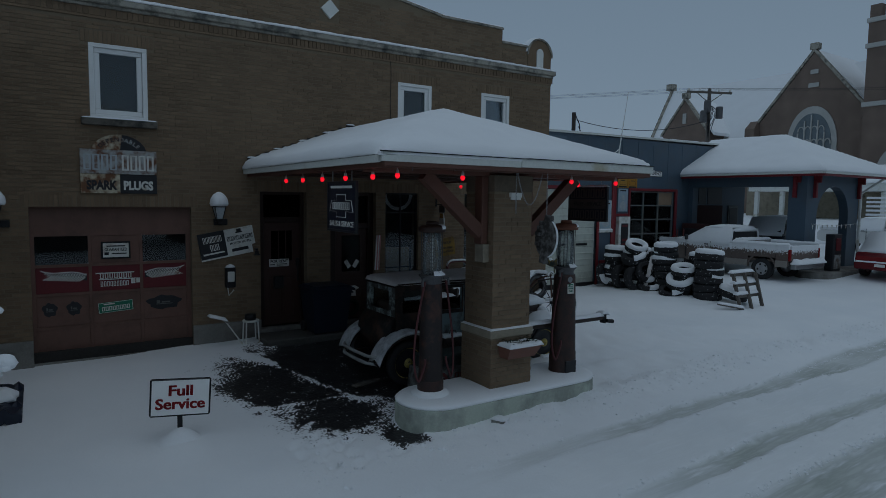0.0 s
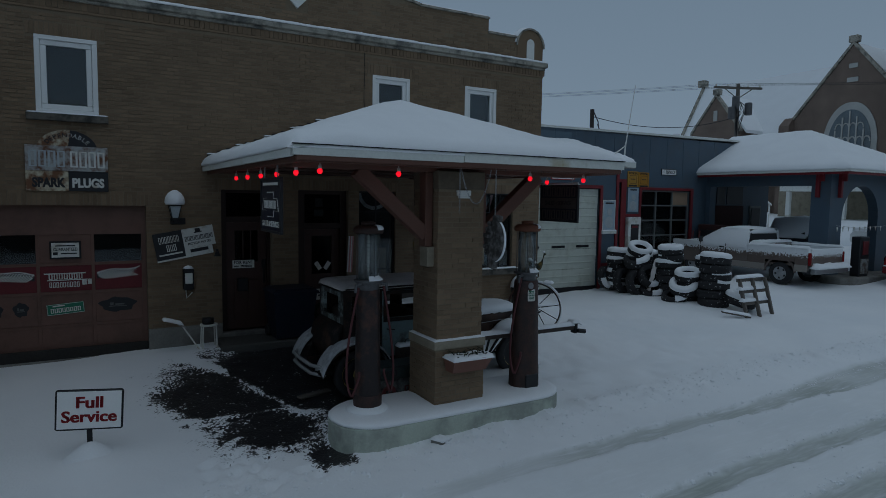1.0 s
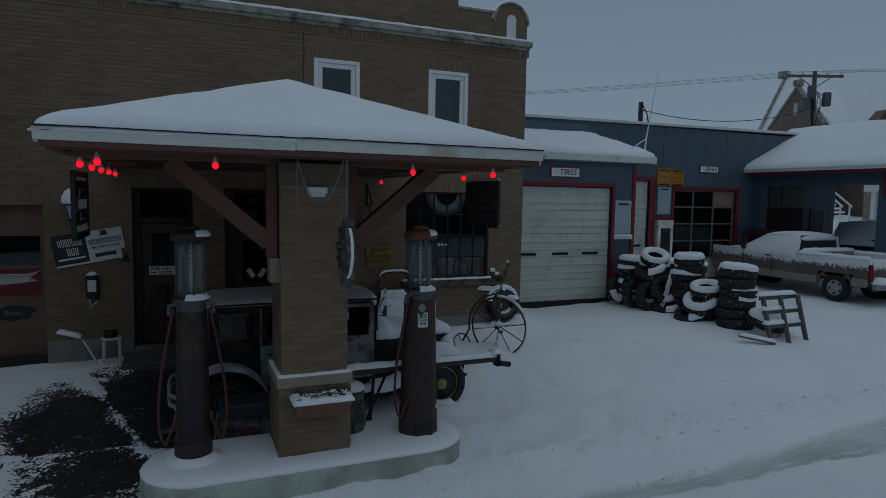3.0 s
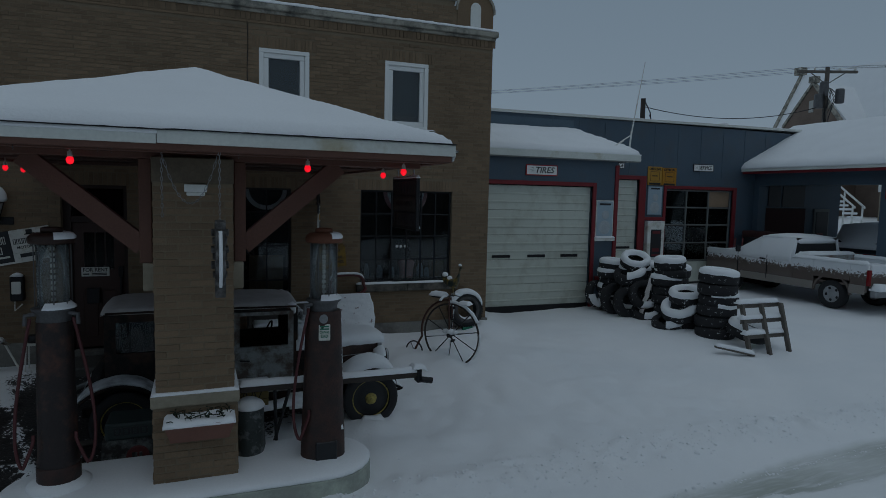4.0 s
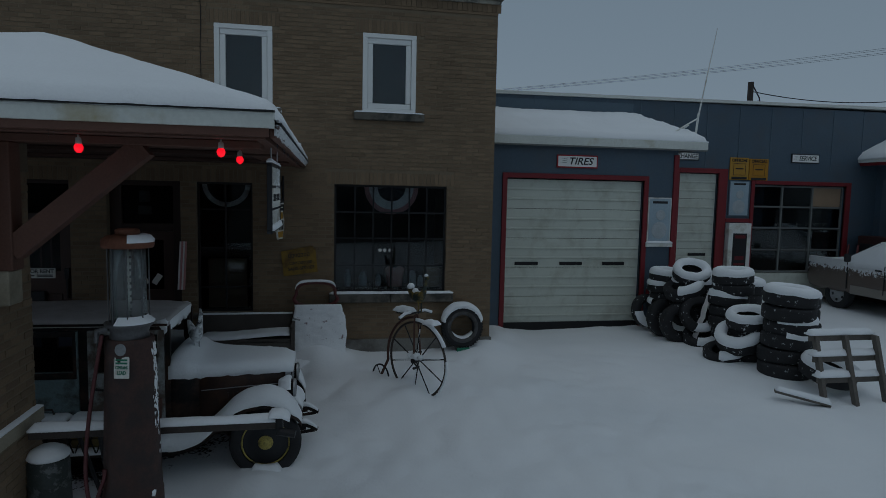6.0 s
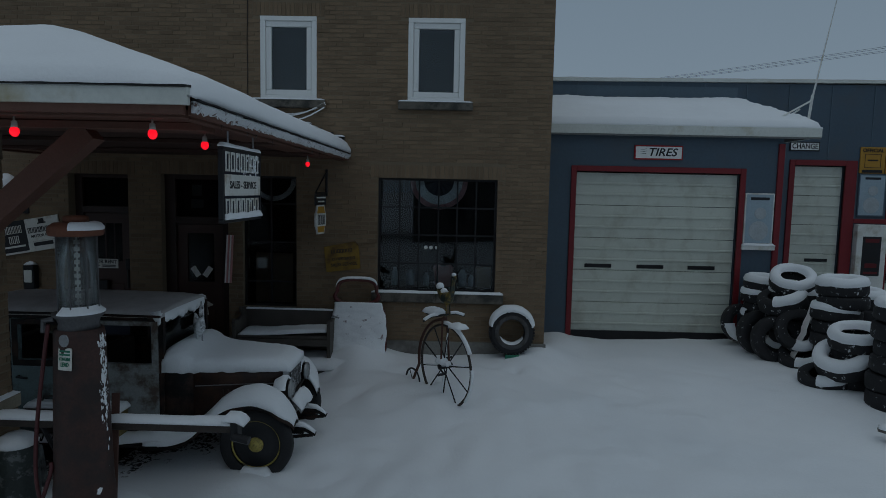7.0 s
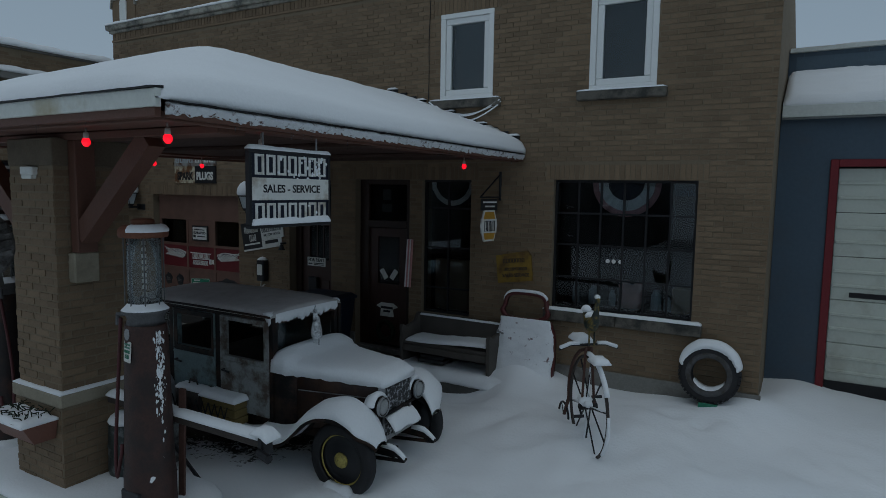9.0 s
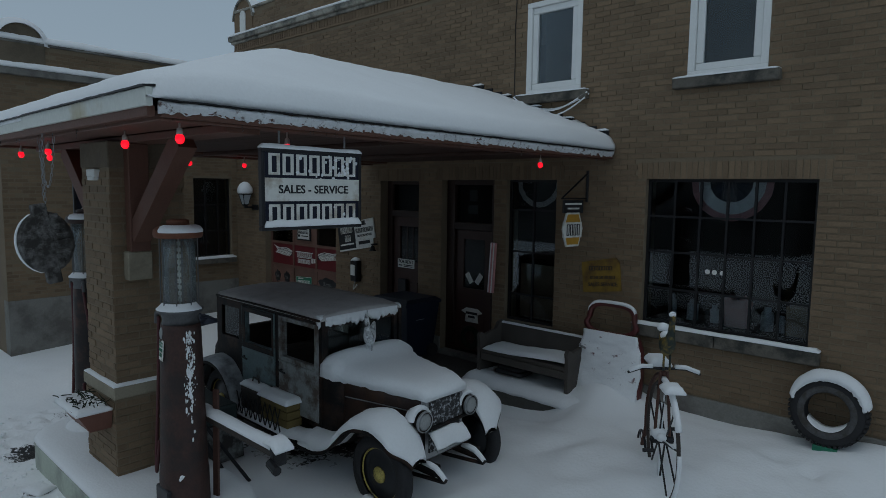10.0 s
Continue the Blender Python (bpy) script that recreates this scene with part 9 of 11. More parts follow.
    t.add("apron_snow", bm, M_SNOW, "snow packed before the radiator", True)
    bm = B()
    loft(bm, [[(8.33, y, 0.74), (8.41, y, 0.60), (8.40, y, 0.59), (8.32, y, 0.73)] for y in (8.94, 9.38)])
    t.add("apron", bm, M_PALEBAR, "pale tin apron before the radiator")
    for y in (8.86, 9.42):
        bm = B()
        tube(bm, [(8.2, y, 0.47), (8.45, y, 0.46), (8.58, y, 0.40)], 0.028, 6)
        tube(bm, [(7.6, y, 0.40), (8.04, y, 0.33), (8.55, y, 0.39)], 0.02, 6)
        t.add("frame_horn", bm, M_CARK)
        bm = B()
        loft(bm, [[(x, y - 0.03, z), (x, y - 0.022, z + 0.03 * k), (x, y, z + 0.05 * k), (x, y + 0.022, z + 0.03 * k), (x, y + 0.03, z)] for x, z, k in ((8.30, 0.49, 0.6), (8.38, 0.487, 1.0), (8.46, 0.48, 1.0), (8.53, 0.445, 0.8), (8.58, 0.415, 0.4))])
        t.add("horn_snow", bm, M_SNOW, "ridge of snow on the frame horn", True)
    bm = B()
    snowpad(bm, 7.86, 8.24, 8.40, 8.54, lambda a, b: 0.05, 0.14, 0.07, 0.03, 0.05, 9)
    t.add("wheel_snow", bm, M_SNOW, "snow drifted against the front wheel", True)
    # rear bumper
    bm = B()
    for z in (0.44, 0.56):
        tube(bm, [(4.55, 8.52, z), (4.42, 8.75, z), (4.40, 9.2, z), (4.42, 9.6, z), (4.55, 9.84, z)], 0.028, 6)
    t.add("rear_bumper", bm, M_PALEBAR, "frosty pale bumper bars")
    # things tied on the running board
    b = T("luggage_rack", (6.1, 8.42, 0.43), "folding lattice rack holding a case and a wooden crate", "rack")
    bm = B()
    for k in range(9):
        x = 5.72 + 0.10 * k
        tube(bm, [(x, 8.39, 0.43), (x + 0.10, 8.39, 0.70)], 0.007, 4)
        tube(bm, [(x + 0.10, 8.39, 0.43), (x, 8.39, 0.70)], 0.007, 4)
    b.add("lattice", bm, M_BLACK)
    c = T("wooden_crate", (6.34, 8.52, 0.48), "yellowish wooden crate capped with snow on the running board", "crate")
    bm = B()
    for z in (0.49, 0.58, 0.67):
        box(bm, 6.18, 6.70, 8.42, 8.61, z, z + 0.082, 0.006)
    c.add("slats", bm, M_CRATE)
    bm = B()
    snowpad(bm, 6.16, 6.73, 8.39, 8.63, lambda a, e: 0.752, 0.055, 0.03, 0.01, 0.05, 6)
    c.add("crate_snow", bm, M_SNOW, "", True)
    k = T("leather_case", (5.92, 8.52, 0.48), "dark leather case with a handle under snow", "case")
    bm = B()
    box(bm, 5.72, 6.14, 8.43, 8.60, 0.49, 0.76, 0.03, None, 2)
    k.add("case_body", bm, M_DWOOD)
    bm = B()
    tube(bm, [(5.86, 8.515, 0.81), (5.88, 8.515, 0.86), (5.98, 8.515, 0.86), (6.0, 8.515, 0.81)], 0.010, 5)
    k.add("handle", bm, M_DWOOD)
    bm = B()
    snowpad(bm, 5.72, 6.14, 8.43, 8.60, lambda a, e: 0.76, 0.05, 0.03, 0.01, 0.05, 2)
    k.add("case_snow", bm, M_SNOW, "", True)


M_CRATE = mat("ochre_crate_wood", (0.17, 0.125, 0.045), 0.7, 0.2, 4, 60, 0.25)
build_sedan()


# ---- tyres, pallet and signs at the blue station ----
def tyre_mesh(R, r, w):
    bm = B()
    lathe(bm, tyre_profile(R, r, w), 26, cap=False)
    me = bpy.data.meshes.new("tyre")
    bmesh.ops.recalc_face_normals(bm, faces=bm.faces)
    bm.to_mesh(me)
    bm.free()
    me.materials.append(M_TYRE)
    me.polygons.foreach_set("use_smooth", [True] * len(me.polygons))
    return me


TYRES = [tyre_mesh(0.385, 0.21, 0.23), tyre_mesh(0.375, 0.20, 0.235), tyre_mesh(0.345, 0.19, 0.205)]


def snow_ring(R, r, h, seed, a0=0.0, a1=360.0):
    bm = B()
    lathe(bm, [(R * 1.0, h - 0.045), (R * 1.02, h - 0.01), (R * 0.96, h + 0.05), ((R + r) / 2, h + 0.085), (r * 1.1, h + 0.05), (r * 0.95, h - 0.02)], 26, None, a0, a1, False)
    for v in bm.verts:
        v.co.z += 0.018 * ns(v.co.x * 6, v.co.y * 6, seed)
    return bm


def tyre_thing(x, y, z, kind, rx=0.0, ry=0.0, cap="none", seed=0, rz=0.0):
    h = (0.23, 0.235, 0.205)[kind]
    R = (0.385, 0.375, 0.345)[kind]
    t = new("tyre", TYRES[kind])
    t.matrix_basis = pose(x, y, z, rx, ry, rz)
    tagged(t, "worn black tyre lying in a snowy stack" if cap == "none" else "worn black tyre with snow heaped on it", "tyre", "stacked tyres")
    if cap == "full":
        part("snow_cap", snow_ring(R, 0.19, h / 2, seed), M_SNOW, t, "", True)
    elif cap == "part":
        part("snow_cap", snow_ring(R, 0.19, h / 2, seed, -140, 40), M_SNOW, t, "", True)


def build_tyres():
    rnd = random.Random(31)

    def stack(x, y, n, top, kind=None, z0=None, lean=0.0):
        z = z0 if z0 is not None else lot_height(x, y) + 0.02
        for k in range(n):
            q = kind if kind is not None else rnd.randrange(3)
            h = (0.23, 0.235, 0.205)[q]
            tyre_thing(x + rnd.uniform(-0.04, 0.04) + lean * k, y + rnd.uniform(-0.04, 0.04), z + h / 2, q, rnd.uniform(-3, 3), rnd.uniform(-3, 3), top if k == n - 1 else ("part" if rnd.random() < 0.4 else "none"), k, rnd.uniform(0, 360))
            z += h * 0.97
    stack(15.78, 10.32, 6, "full", 0)
    stack(15.66, 11.02, 3, "part", 2)
    stack(15.82, 11.78, 7, "full", 2)
    stack(15.66, 12.74, 5, "part", 0)
    stack(15.50, 13.42, 6, "full", 2)
    stack(16.45, 10.95, 5, "full", 1)
    stack(16.40, 12.30, 5, "full", 1)
    stack(16.25, 13.15, 5, "full", 0)
    for x, y, z, k, rx, ry, cap in ((15.58, 10.98, 1.10, 2, 8, -10, "full"), (15.44, 10.98, 0.80, 1, 14, -24, "full"), (15.30, 11.15, 0.50, 2, 10, -14, "part"), (15.57, 12.68, 1.66, 2, 24, -10, "full"), (15.40, 12.62, 1.36, 1, 10, -20, "part"),
                                    (15.24, 12.42, 0.74, 0, 78, -14, "none"), (15.22, 12.92, 0.74, 1, 80, 8, "none"), (15.20, 13.62, 0.76, 2, 74, 38, "part"), (15.46, 12.20, 0.95, 2, 64, -22, "part"), (15.50, 12.10, 0.55, 2, 20, -18, "part"), (15.95, 9.66, 0.60, 0, 14, 6, "full")):
        tyre_thing(x, y, z, k, rx, ry, cap, int(x * 10))
    # torn tarpaulin sheet over the jumble
    t = T("torn_sheeting", (15.4, 12.4, 0.4), "strip of pale torn plastic sheeting hanging on the tyres", "sheeting")
    bm = B()
    rows = []
    for k in range(12):
        u = k / 11
        rows.append([(15.62 - 0.30 * u + 0.03 * ns(u * 6, 1, 1), 12.02 + w + 0.04 * ns(u * 5, w, 2), 1.45 - 0.95 * u) for w in (0.0, 0.05, 0.10, 0.14)])
    loft(bm, rows, False)
    r = bmesh.ops.extrude_face_region(bm, geom=bm.faces[:])
    bmesh.ops.translate(bm, vec=(0.008, 0, 0), verts=[v for v in r["geom"] if isinstance(v, bmesh.types.BMVert)])
    t.add("sheet", bm, M_CLOTH)
    # broken pallet leaning on the snow
    p = T("wooden_pallet", (15.65, 8.85, 0.4), "broken grey wooden pallet propped in the snow", "pallet")
    for k, (xb, yb, xt, yt) in enumerate(((15.42, 9.06, 15.42, 9.36), (15.90, 9.04, 15.86, 9.32), (16.38, 9.02, 16.32, 9.28))):
        bm = B()
        loft(bm, [[(q + dx, y + dy, z) for dx, dy in ((-0.028, -0.04), (0.028, -0.04), (0.028, 0.04), (-0.028, 0.04))] for q, y, z in ((xb, yb, 0.16), (xt, yt, 1.22))])
        p.add("post", bm, M_OLDWOOD)
    for k, z in enumerate((0.58, 0.86, 1.14)):
        y = 9.05 + 0.28 * (z - 0.3) + 0.06
        bm = B()
        box(bm, 15.36 - 0.02 * k, 16.40 - 0.02 * k, y, y + 0.03, z, z + 0.09, 0.004)
        p.add("board", bm, M_OLDWOOD)
        bm = B()
        snowpad(bm, 15.35 - 0.02 * k, 16.40 - 0.02 * k, y - 0.03, y + 0.10, lambda a, b, z=z: z + 0.09, 0.08, 0.04, 0.02, 0.06, k)
        p.add("board_snow", bm, M_SNOW, "", True)
    bm = B()
    box(bm, -0.35, 0.35, -0.05, 0.05, 0, 0.04, 0.004, pose(15.16, 9.22, 0.36, 0, 10, -30))
    p.add("loose_board", bm, M_OLDWOOD)
    bm = B()
    snowpad(bm, -0.35, 0.35, -0.06, 0.06, lambda a, b: 0.04, 0.06, 0.04, 0.01, 0.05, 3, 0, pose(15.16, 9.22, 0.36, 0, 10, -30))
    p.add("board_snow", bm, M_SNOW, "", True)


build_tyres()


def plate_sign(x0, x1, z0, z1, y, mt, label, build=None, frame_mt=None):
    t = T("wall_sign", ((x0 + x1) / 2, y, z0), label, "sign")
    bm = B()
    box(bm, x0, x1, y - 0.03, y, z0, z1, 0.004)
    t.add("board", bm, frame_mt or mt)
    if frame_mt:
        bm = B()
        box(bm, x0 + 0.025, x1 - 0.025, y - 0.035, y - 0.028, z0 + 0.025, z1 - 0.025)
        t.add("face", bm, mt)
    if build:
        build(t, (x0 + x1) / 2, y - 0.036, (z0 + z1) / 2)
    return t


def flash(t, x, y, z, w, h):
    bm = B()
    for k in range(3):
        loft(bm, [[(x, yy, z + h * (0.25 - 0.25 * k)), (x + w, yy, z + h * (0.5 - 0.3 * k)), (x + w * 0.9, yy, z + h * (0.42 - 0.3 * k))] for yy in (y - 0.003, y)])
    t.add("flash_mark", bm, M_SIGNK, "small winged flash")


def build_station_signs():
    def tires(t, x, y, z):
        t.words("TIRES", 0.20, M_SIGNK, S(x + 0.06, y, z), 0.52, bold=0.015, slant=0.25)
        flash(t, x - 0.38, y, z, 0.16, 0.14)

    def service(t, x, y, z):
        t.words("SERVICE", 0.17, M_SIGNK, S(x + 0.06, y, z), 0.54, bold=0.012, slant=0.2)
        flash(t, x - 0.39, y, z, 0.14, 0.12)
    plate_sign(13.25, 14.13, 3.67, 3.93, BY - 0.002, M_ENAMEL, "white sign lettered tires with a red edge", tires, M_SIGNR)
    plate_sign(20.62, 21.45, 4.08, 4.32, MY - 0.002, M_ENAMEL, "white sign lettered service with a thin edge", service, M_SIGNK)
    plate_sign(17.30, 17.95, 4.06, 4.26, MY - 0.002, M_ENAMEL, "white sign lettered change", lambda t, x, y, z: t.words("CHANGE", 0.16, M_SIGNK, S(x, y, z), 0.56), M_SIGNK)

    def official(t, x, y, z):
        t.words("OFFICIAL", 0.11, M_SIGNK, S(x, y, z + 0.21), 0.46)
        t.bars([(0, -0.24, 0.44, 0.06), (0, 0.0, 0.22, 0.03), (0, 0.13, 0.34, 0.01), (0, -0.16, 0.34, 0.01), (-0.17, -0.015, 0.01, 0.29), (0.17, -0.015, 0.01, 0.29)], M_SIGNK, S(x, y, z))
    plate_sign(18.84, 19.38, 3.60, 4.17, MY - 0.004, M_YEL, "yellow official inspection sign", official)
    plate_sign(19.40, 19.95, 3.60, 4.15, MY - 0.002, M_ORA, "weathered orange official inspection sign", official)

    def poster(t, x, y, z):
        bm = B()
        lathe(bm, [(0.0, 0.004), (0.10, 0.003), (0.11, 0.0)], 14, S(x + 0.02, y, z + 0.10))
        lathe(bm, [(0.0, 0.004), (0.17, 0.003), (0.18, 0.0)], 14, S(x, y, z - 0.22))
        t.add("poster_shapes", bm, M_FROST, "pale rounded shapes")
        t.bars([(0, 0.37, 0.34, 0.05)], M_SIGNK, S(x, y, z))
    plate_sign(15.31, 15.84, 2.16, 3.10, BY - 0.003, M_FROSTB, "framed pale blue tyre poster", poster, M_SIGNW)
    plate_sign(18.86, 19.44, 2.66, 3.58, MY - 0.004, M_FROSTB, "framed pale blue tyre poster", poster, M_BLUEL)
    bm = B()
    box(bm, 15.28, 15.88, BY - 0.08, BY, 2.06, 2.14, 0.006)
    s = T("poster_shelf", (15.58, BY, 2.06), "white ledge under the poster with snow", "ledge")
    s.add("ledge", bm, M_WHITE)
    bm = B()
    snowpad(bm, 15.28, 15.88, BY - 0.09, BY, lambda a, b: 2.14, 0.04, 0.04, 0.008, 0.03, 2)
    s.add("ledge_snow", bm, M_SNOW, "", True)
    t = T("vending_cabinet", (19.20, MY, 0.7), "pale cabinet with a dark window on the station wall", "cabinet")
    bm = B()
    box(bm, 18.83, 19.48, MY - 0.16, MY, 0.70, 2.48, 0.01)
    t.add("case", bm, M_WHITE)
    bm = B()
    box(bm, 18.96, 19.36, MY - 0.172, MY - 0.155, 1.35, 2.22, 0.006)
    t.add("window", bm, M_SIGNK, "dark window")
    t.bars([(0, 0.35, 0.3, 0.08), (0, -0.2, 0.26, 0.1), (0, -0.36, 0.3, 0.05)], M_DRED, S(19.16, MY - 0.173, 1.78))
    # antenna at the awning's end
    a = T("whip_antenna", (16.05, 14.3, 4.3), "tall thin whip antenna with a braced white mast", "antenna")
    bm = B()
    tube(bm, [(16.55, 14.4, 4.2), (16.62, 14.4, 4.95)], 0.026, 6)
    tube(bm, [(15.98, 14.3, 4.5), (16.62, 14.4, 4.85)], 0.018, 6)
    tube(bm, [(16.10, 14.9, 4.35), (16.46, 14.5, 4.7)], 0.015, 6)
    a.add("mast", bm, M_WHITE)
    bm = B()
    tube(bm, [(16.62, 14.4, 4.9), (16.95, 14.4, 6.78)], 0.020, 6, False, 0.010)
    a.add("whip", bm, M_WHITE)
    # red rack and dark drinks machine beside the glazed door
    r = T("drinks_machine", (23.2, 15.9, 0.5), "dark red drinks machine under the station canopy", "vending machine")
    bm = B()
    box(bm, 22.65, 23.15, 15.2, 16.2, 0.5, 2.2, 0.03, None, 2)
    r.add("case", bm, M_MAROON)
    bm = B()
    box(bm, 22.632, 22.652, 15.3, 16.1, 1.2, 2.0, 0.005)
    r.add("front_panel", bm, M_SIGNK)
    r.bars([(0, 0, 0.5, 0.18), (0.0, -0.3, 0.3, 0.08)], M_WORNR, pose(22.632, 15.7, 1.6, 90, 0, -90))
    k = T("hand_truck", (22.45, 15.9, 0.5), "red and white hand truck leaning by the door", "hand truck")
    bm = B()
    for y in (15.85, 16.15):
        tube(bm, [(22.2, y, 0.55), (22.45, y + 0.1, 1.95)], 0.025, 6)
    for z in (0.8, 1.2, 1.6):
        tube(bm, [(22.2 + 0.178 * (z - 0.55), 15.85, z), (22.2 + 0.178 * (z - 0.55), 16.2, z)], 0.02, 6)
    k.add("hand_truck_frame", bm, M_WORNR)
    p = T("fuel_dispenser", (24.3, 11.1, 0.66), "modern grey fuel dispenser on the station island", "fuel pump")
    bm = B()
    box(bm, 24.0, 24.6, 10.85, 11.15, 0.66, 2.0, 0.03, None, 2)
    p.add("case", bm, M_SIGNK)
    bm = B()
    box(bm, 24.06, 24.54, 10.83, 10.852, 0.75, 1.25, 0.005)
    p.add("lower_panel", bm, M_CARG, "pale panel")
    bm = B()
    box(bm, 24.15, 24.45, 10.82, 10.852, 1.4, 1.85, 0.005)
    p.add("notice", bm, M_DRED, "dark red notice")
    b = T("pennant_string", (24.9, 11.53, 2.3), "string of small pale pennants across the arches", "bunting")
    bm = B()
    tube(bm, [(23.7, 11.53, 2.35), (25.2, 11.53, 2.25), (27.2, 11.53, 2.32)], 0.006, 4)
    b.add("cord", bm, M_SIGNW)
    for q in range(9):
        bm = B()
        x = 23.8 + 0.36 * q
        loft(bm, [[(x - 0.05, yy, 2.30), (x + 0.05, yy, 2.30), (x, yy, 2.14)] for yy in (11.525, 11.535)])
        b.add("pennant", bm, M_SIGNW)
    d = T("station_window", (24.9, MY, 1.2), "dark office window over a maroon brick apron", "window", "", "structure")
    bm = B()
    box(bm, 23.75, 25.73, MY - 0.03, MY - 0.004, 0.5, 2.95, 0.01)
    d.add("brick_apron", bm, M_MAROON, "dark maroon brick apron")
    for a, b in ((23.95, 24.5), (24.6, 25.65)):
        bm = B()
        box(bm, a, b, MY - 0.03, MY - 0.004, 3.0, 3.75, 0.006)
        d.add("pane", bm, M_SIGNK, "dark pane")
    d = T("station_door", (26.5, MY, 0.6), "dark office door with a pale frame and lit notice", "door", "", "structure")
    bm = B()
    box(bm, 26.15, 26.9, MY - 0.05, MY - 0.004, 0.6, 2.95, 0.01)
    d.add("door_frame", bm, M_DULLW, "dull pale frame")
    bm = B()
    box(bm, 26.23, 26.82, MY - 0.07, MY - 0.05, 0.66, 2.85, 0.006)
    d.add("leaf", bm, M_SIGNK)
    bm = B()
    box(bm, 26.3, 26.6, MY - 0.078, MY - 0.07, 1.75, 2.1, 0.002)
    d.add("notice", bm, M_WORNR, "small red notice")


M_MAROON = mat("dark_maroon_brick", (0.045, 0.016, 0.015), 0.8, 0.3, 4, 30, 0.3)
M_FROSTB = mat("pale_blue_poster", (0.33, 0.42, 0.48), 0.4, 0.15, 3, 30, 0.02)
build_station_signs()


# ---- vehicles ----
M_TAN = mat("tan_brown_truck_paint", (0.145, 0.115, 0.10), 0.3, 0.06, 2, 30, 0.02)
M_RIM = mat("grey_alloy", (0.36, 0.37, 0.38), 0.45, 0.2, 5, 40, 0.1, metal=0.2)
M_TANLO = mat("pale_tan_lower_paint", (0.26, 0.235, 0.21), 0.35, 0.06, 2, 30, 0.02)
M_REDP = mat("dark_red_car_paint", (0.13, 0.010, 0.014), 0.25, 0.06, 2, 30, 0.02)
M_NAVY = mat("dark_blue_car_paint", (0.012, 0.017, 0.026), 0.25, 0.06, 2, 30, 0.02)
M_WHITEP = mat("white_truck_paint", (0.62, 0.63, 0.62), 0.3, 0.06, 2, 30, 0.02)
M_TAIL = mat("red_tail_lens", (0.20, 0.010, 0.012), 0.2, 0.06, 2, 30, 0.0)


def vwheel(e, name, x, y, z, R, mt_rim, side):
    """Wheel with its axle along local x; side is -1 or 1, the way its face looks."""
    m = pose(x, y, z, 0, 90, 0)
    bm = B()
    lathe(bm, tyre_profile(R, R * 0.58, 0.24), 28, m, cap=False)
    w = part("wheel", bm, M_RUBBER, e, "", True)
    bm = B()
    lathe(bm, [(0.0, side * 0.07), (R * 0.2, side * 0.075), (R * 0.26, side * 0.05), (R * 0.54, side * 0.06), (R * 0.59, side * 0.09), (R * 0.59, -side * 0.08), (0.0, -side * 0.08)], 20, m)
    part("rim", bm, M_RIM, w, "pale steel rim", True)
    for k in range(5):
        a = radians(72 * k + 10)
        bm = B()
        box(bm, -0.03, 0.03, -0.035, 0.035, side * 0.06 - 0.01, side * 0.06 + 0.012, 0.01, m @ pose(R * 0.42 * math.cos(a), R * 0.42 * math.sin(a), 0, 0, 0, math.degrees(a)))
        part("rim_hole", bm, M_SIGNK, w)


def section(y, hw, z0, z1, crown=0.04, tumble=0.0):
    """Cross section of a vehicle at y, with rounded shoulders; local x across."""
    t = hw - tumble
    return [(-hw + 0.05, y, z0), (-hw, y, z0 + 0.10), (-hw, y, z0 + (z1 - z0) * 0.55), (-t, y, z1 - 0.06), (-t + 0.08, y, z1), (0, y, z1 + crown), (t - 0.08, y, z1), (t, y, z1 - 0.06), (hw, y, z0 + (z1 - z0) * 0.55), (hw, y, z0 + 0.10), (hw - 0.05, y, z0)]


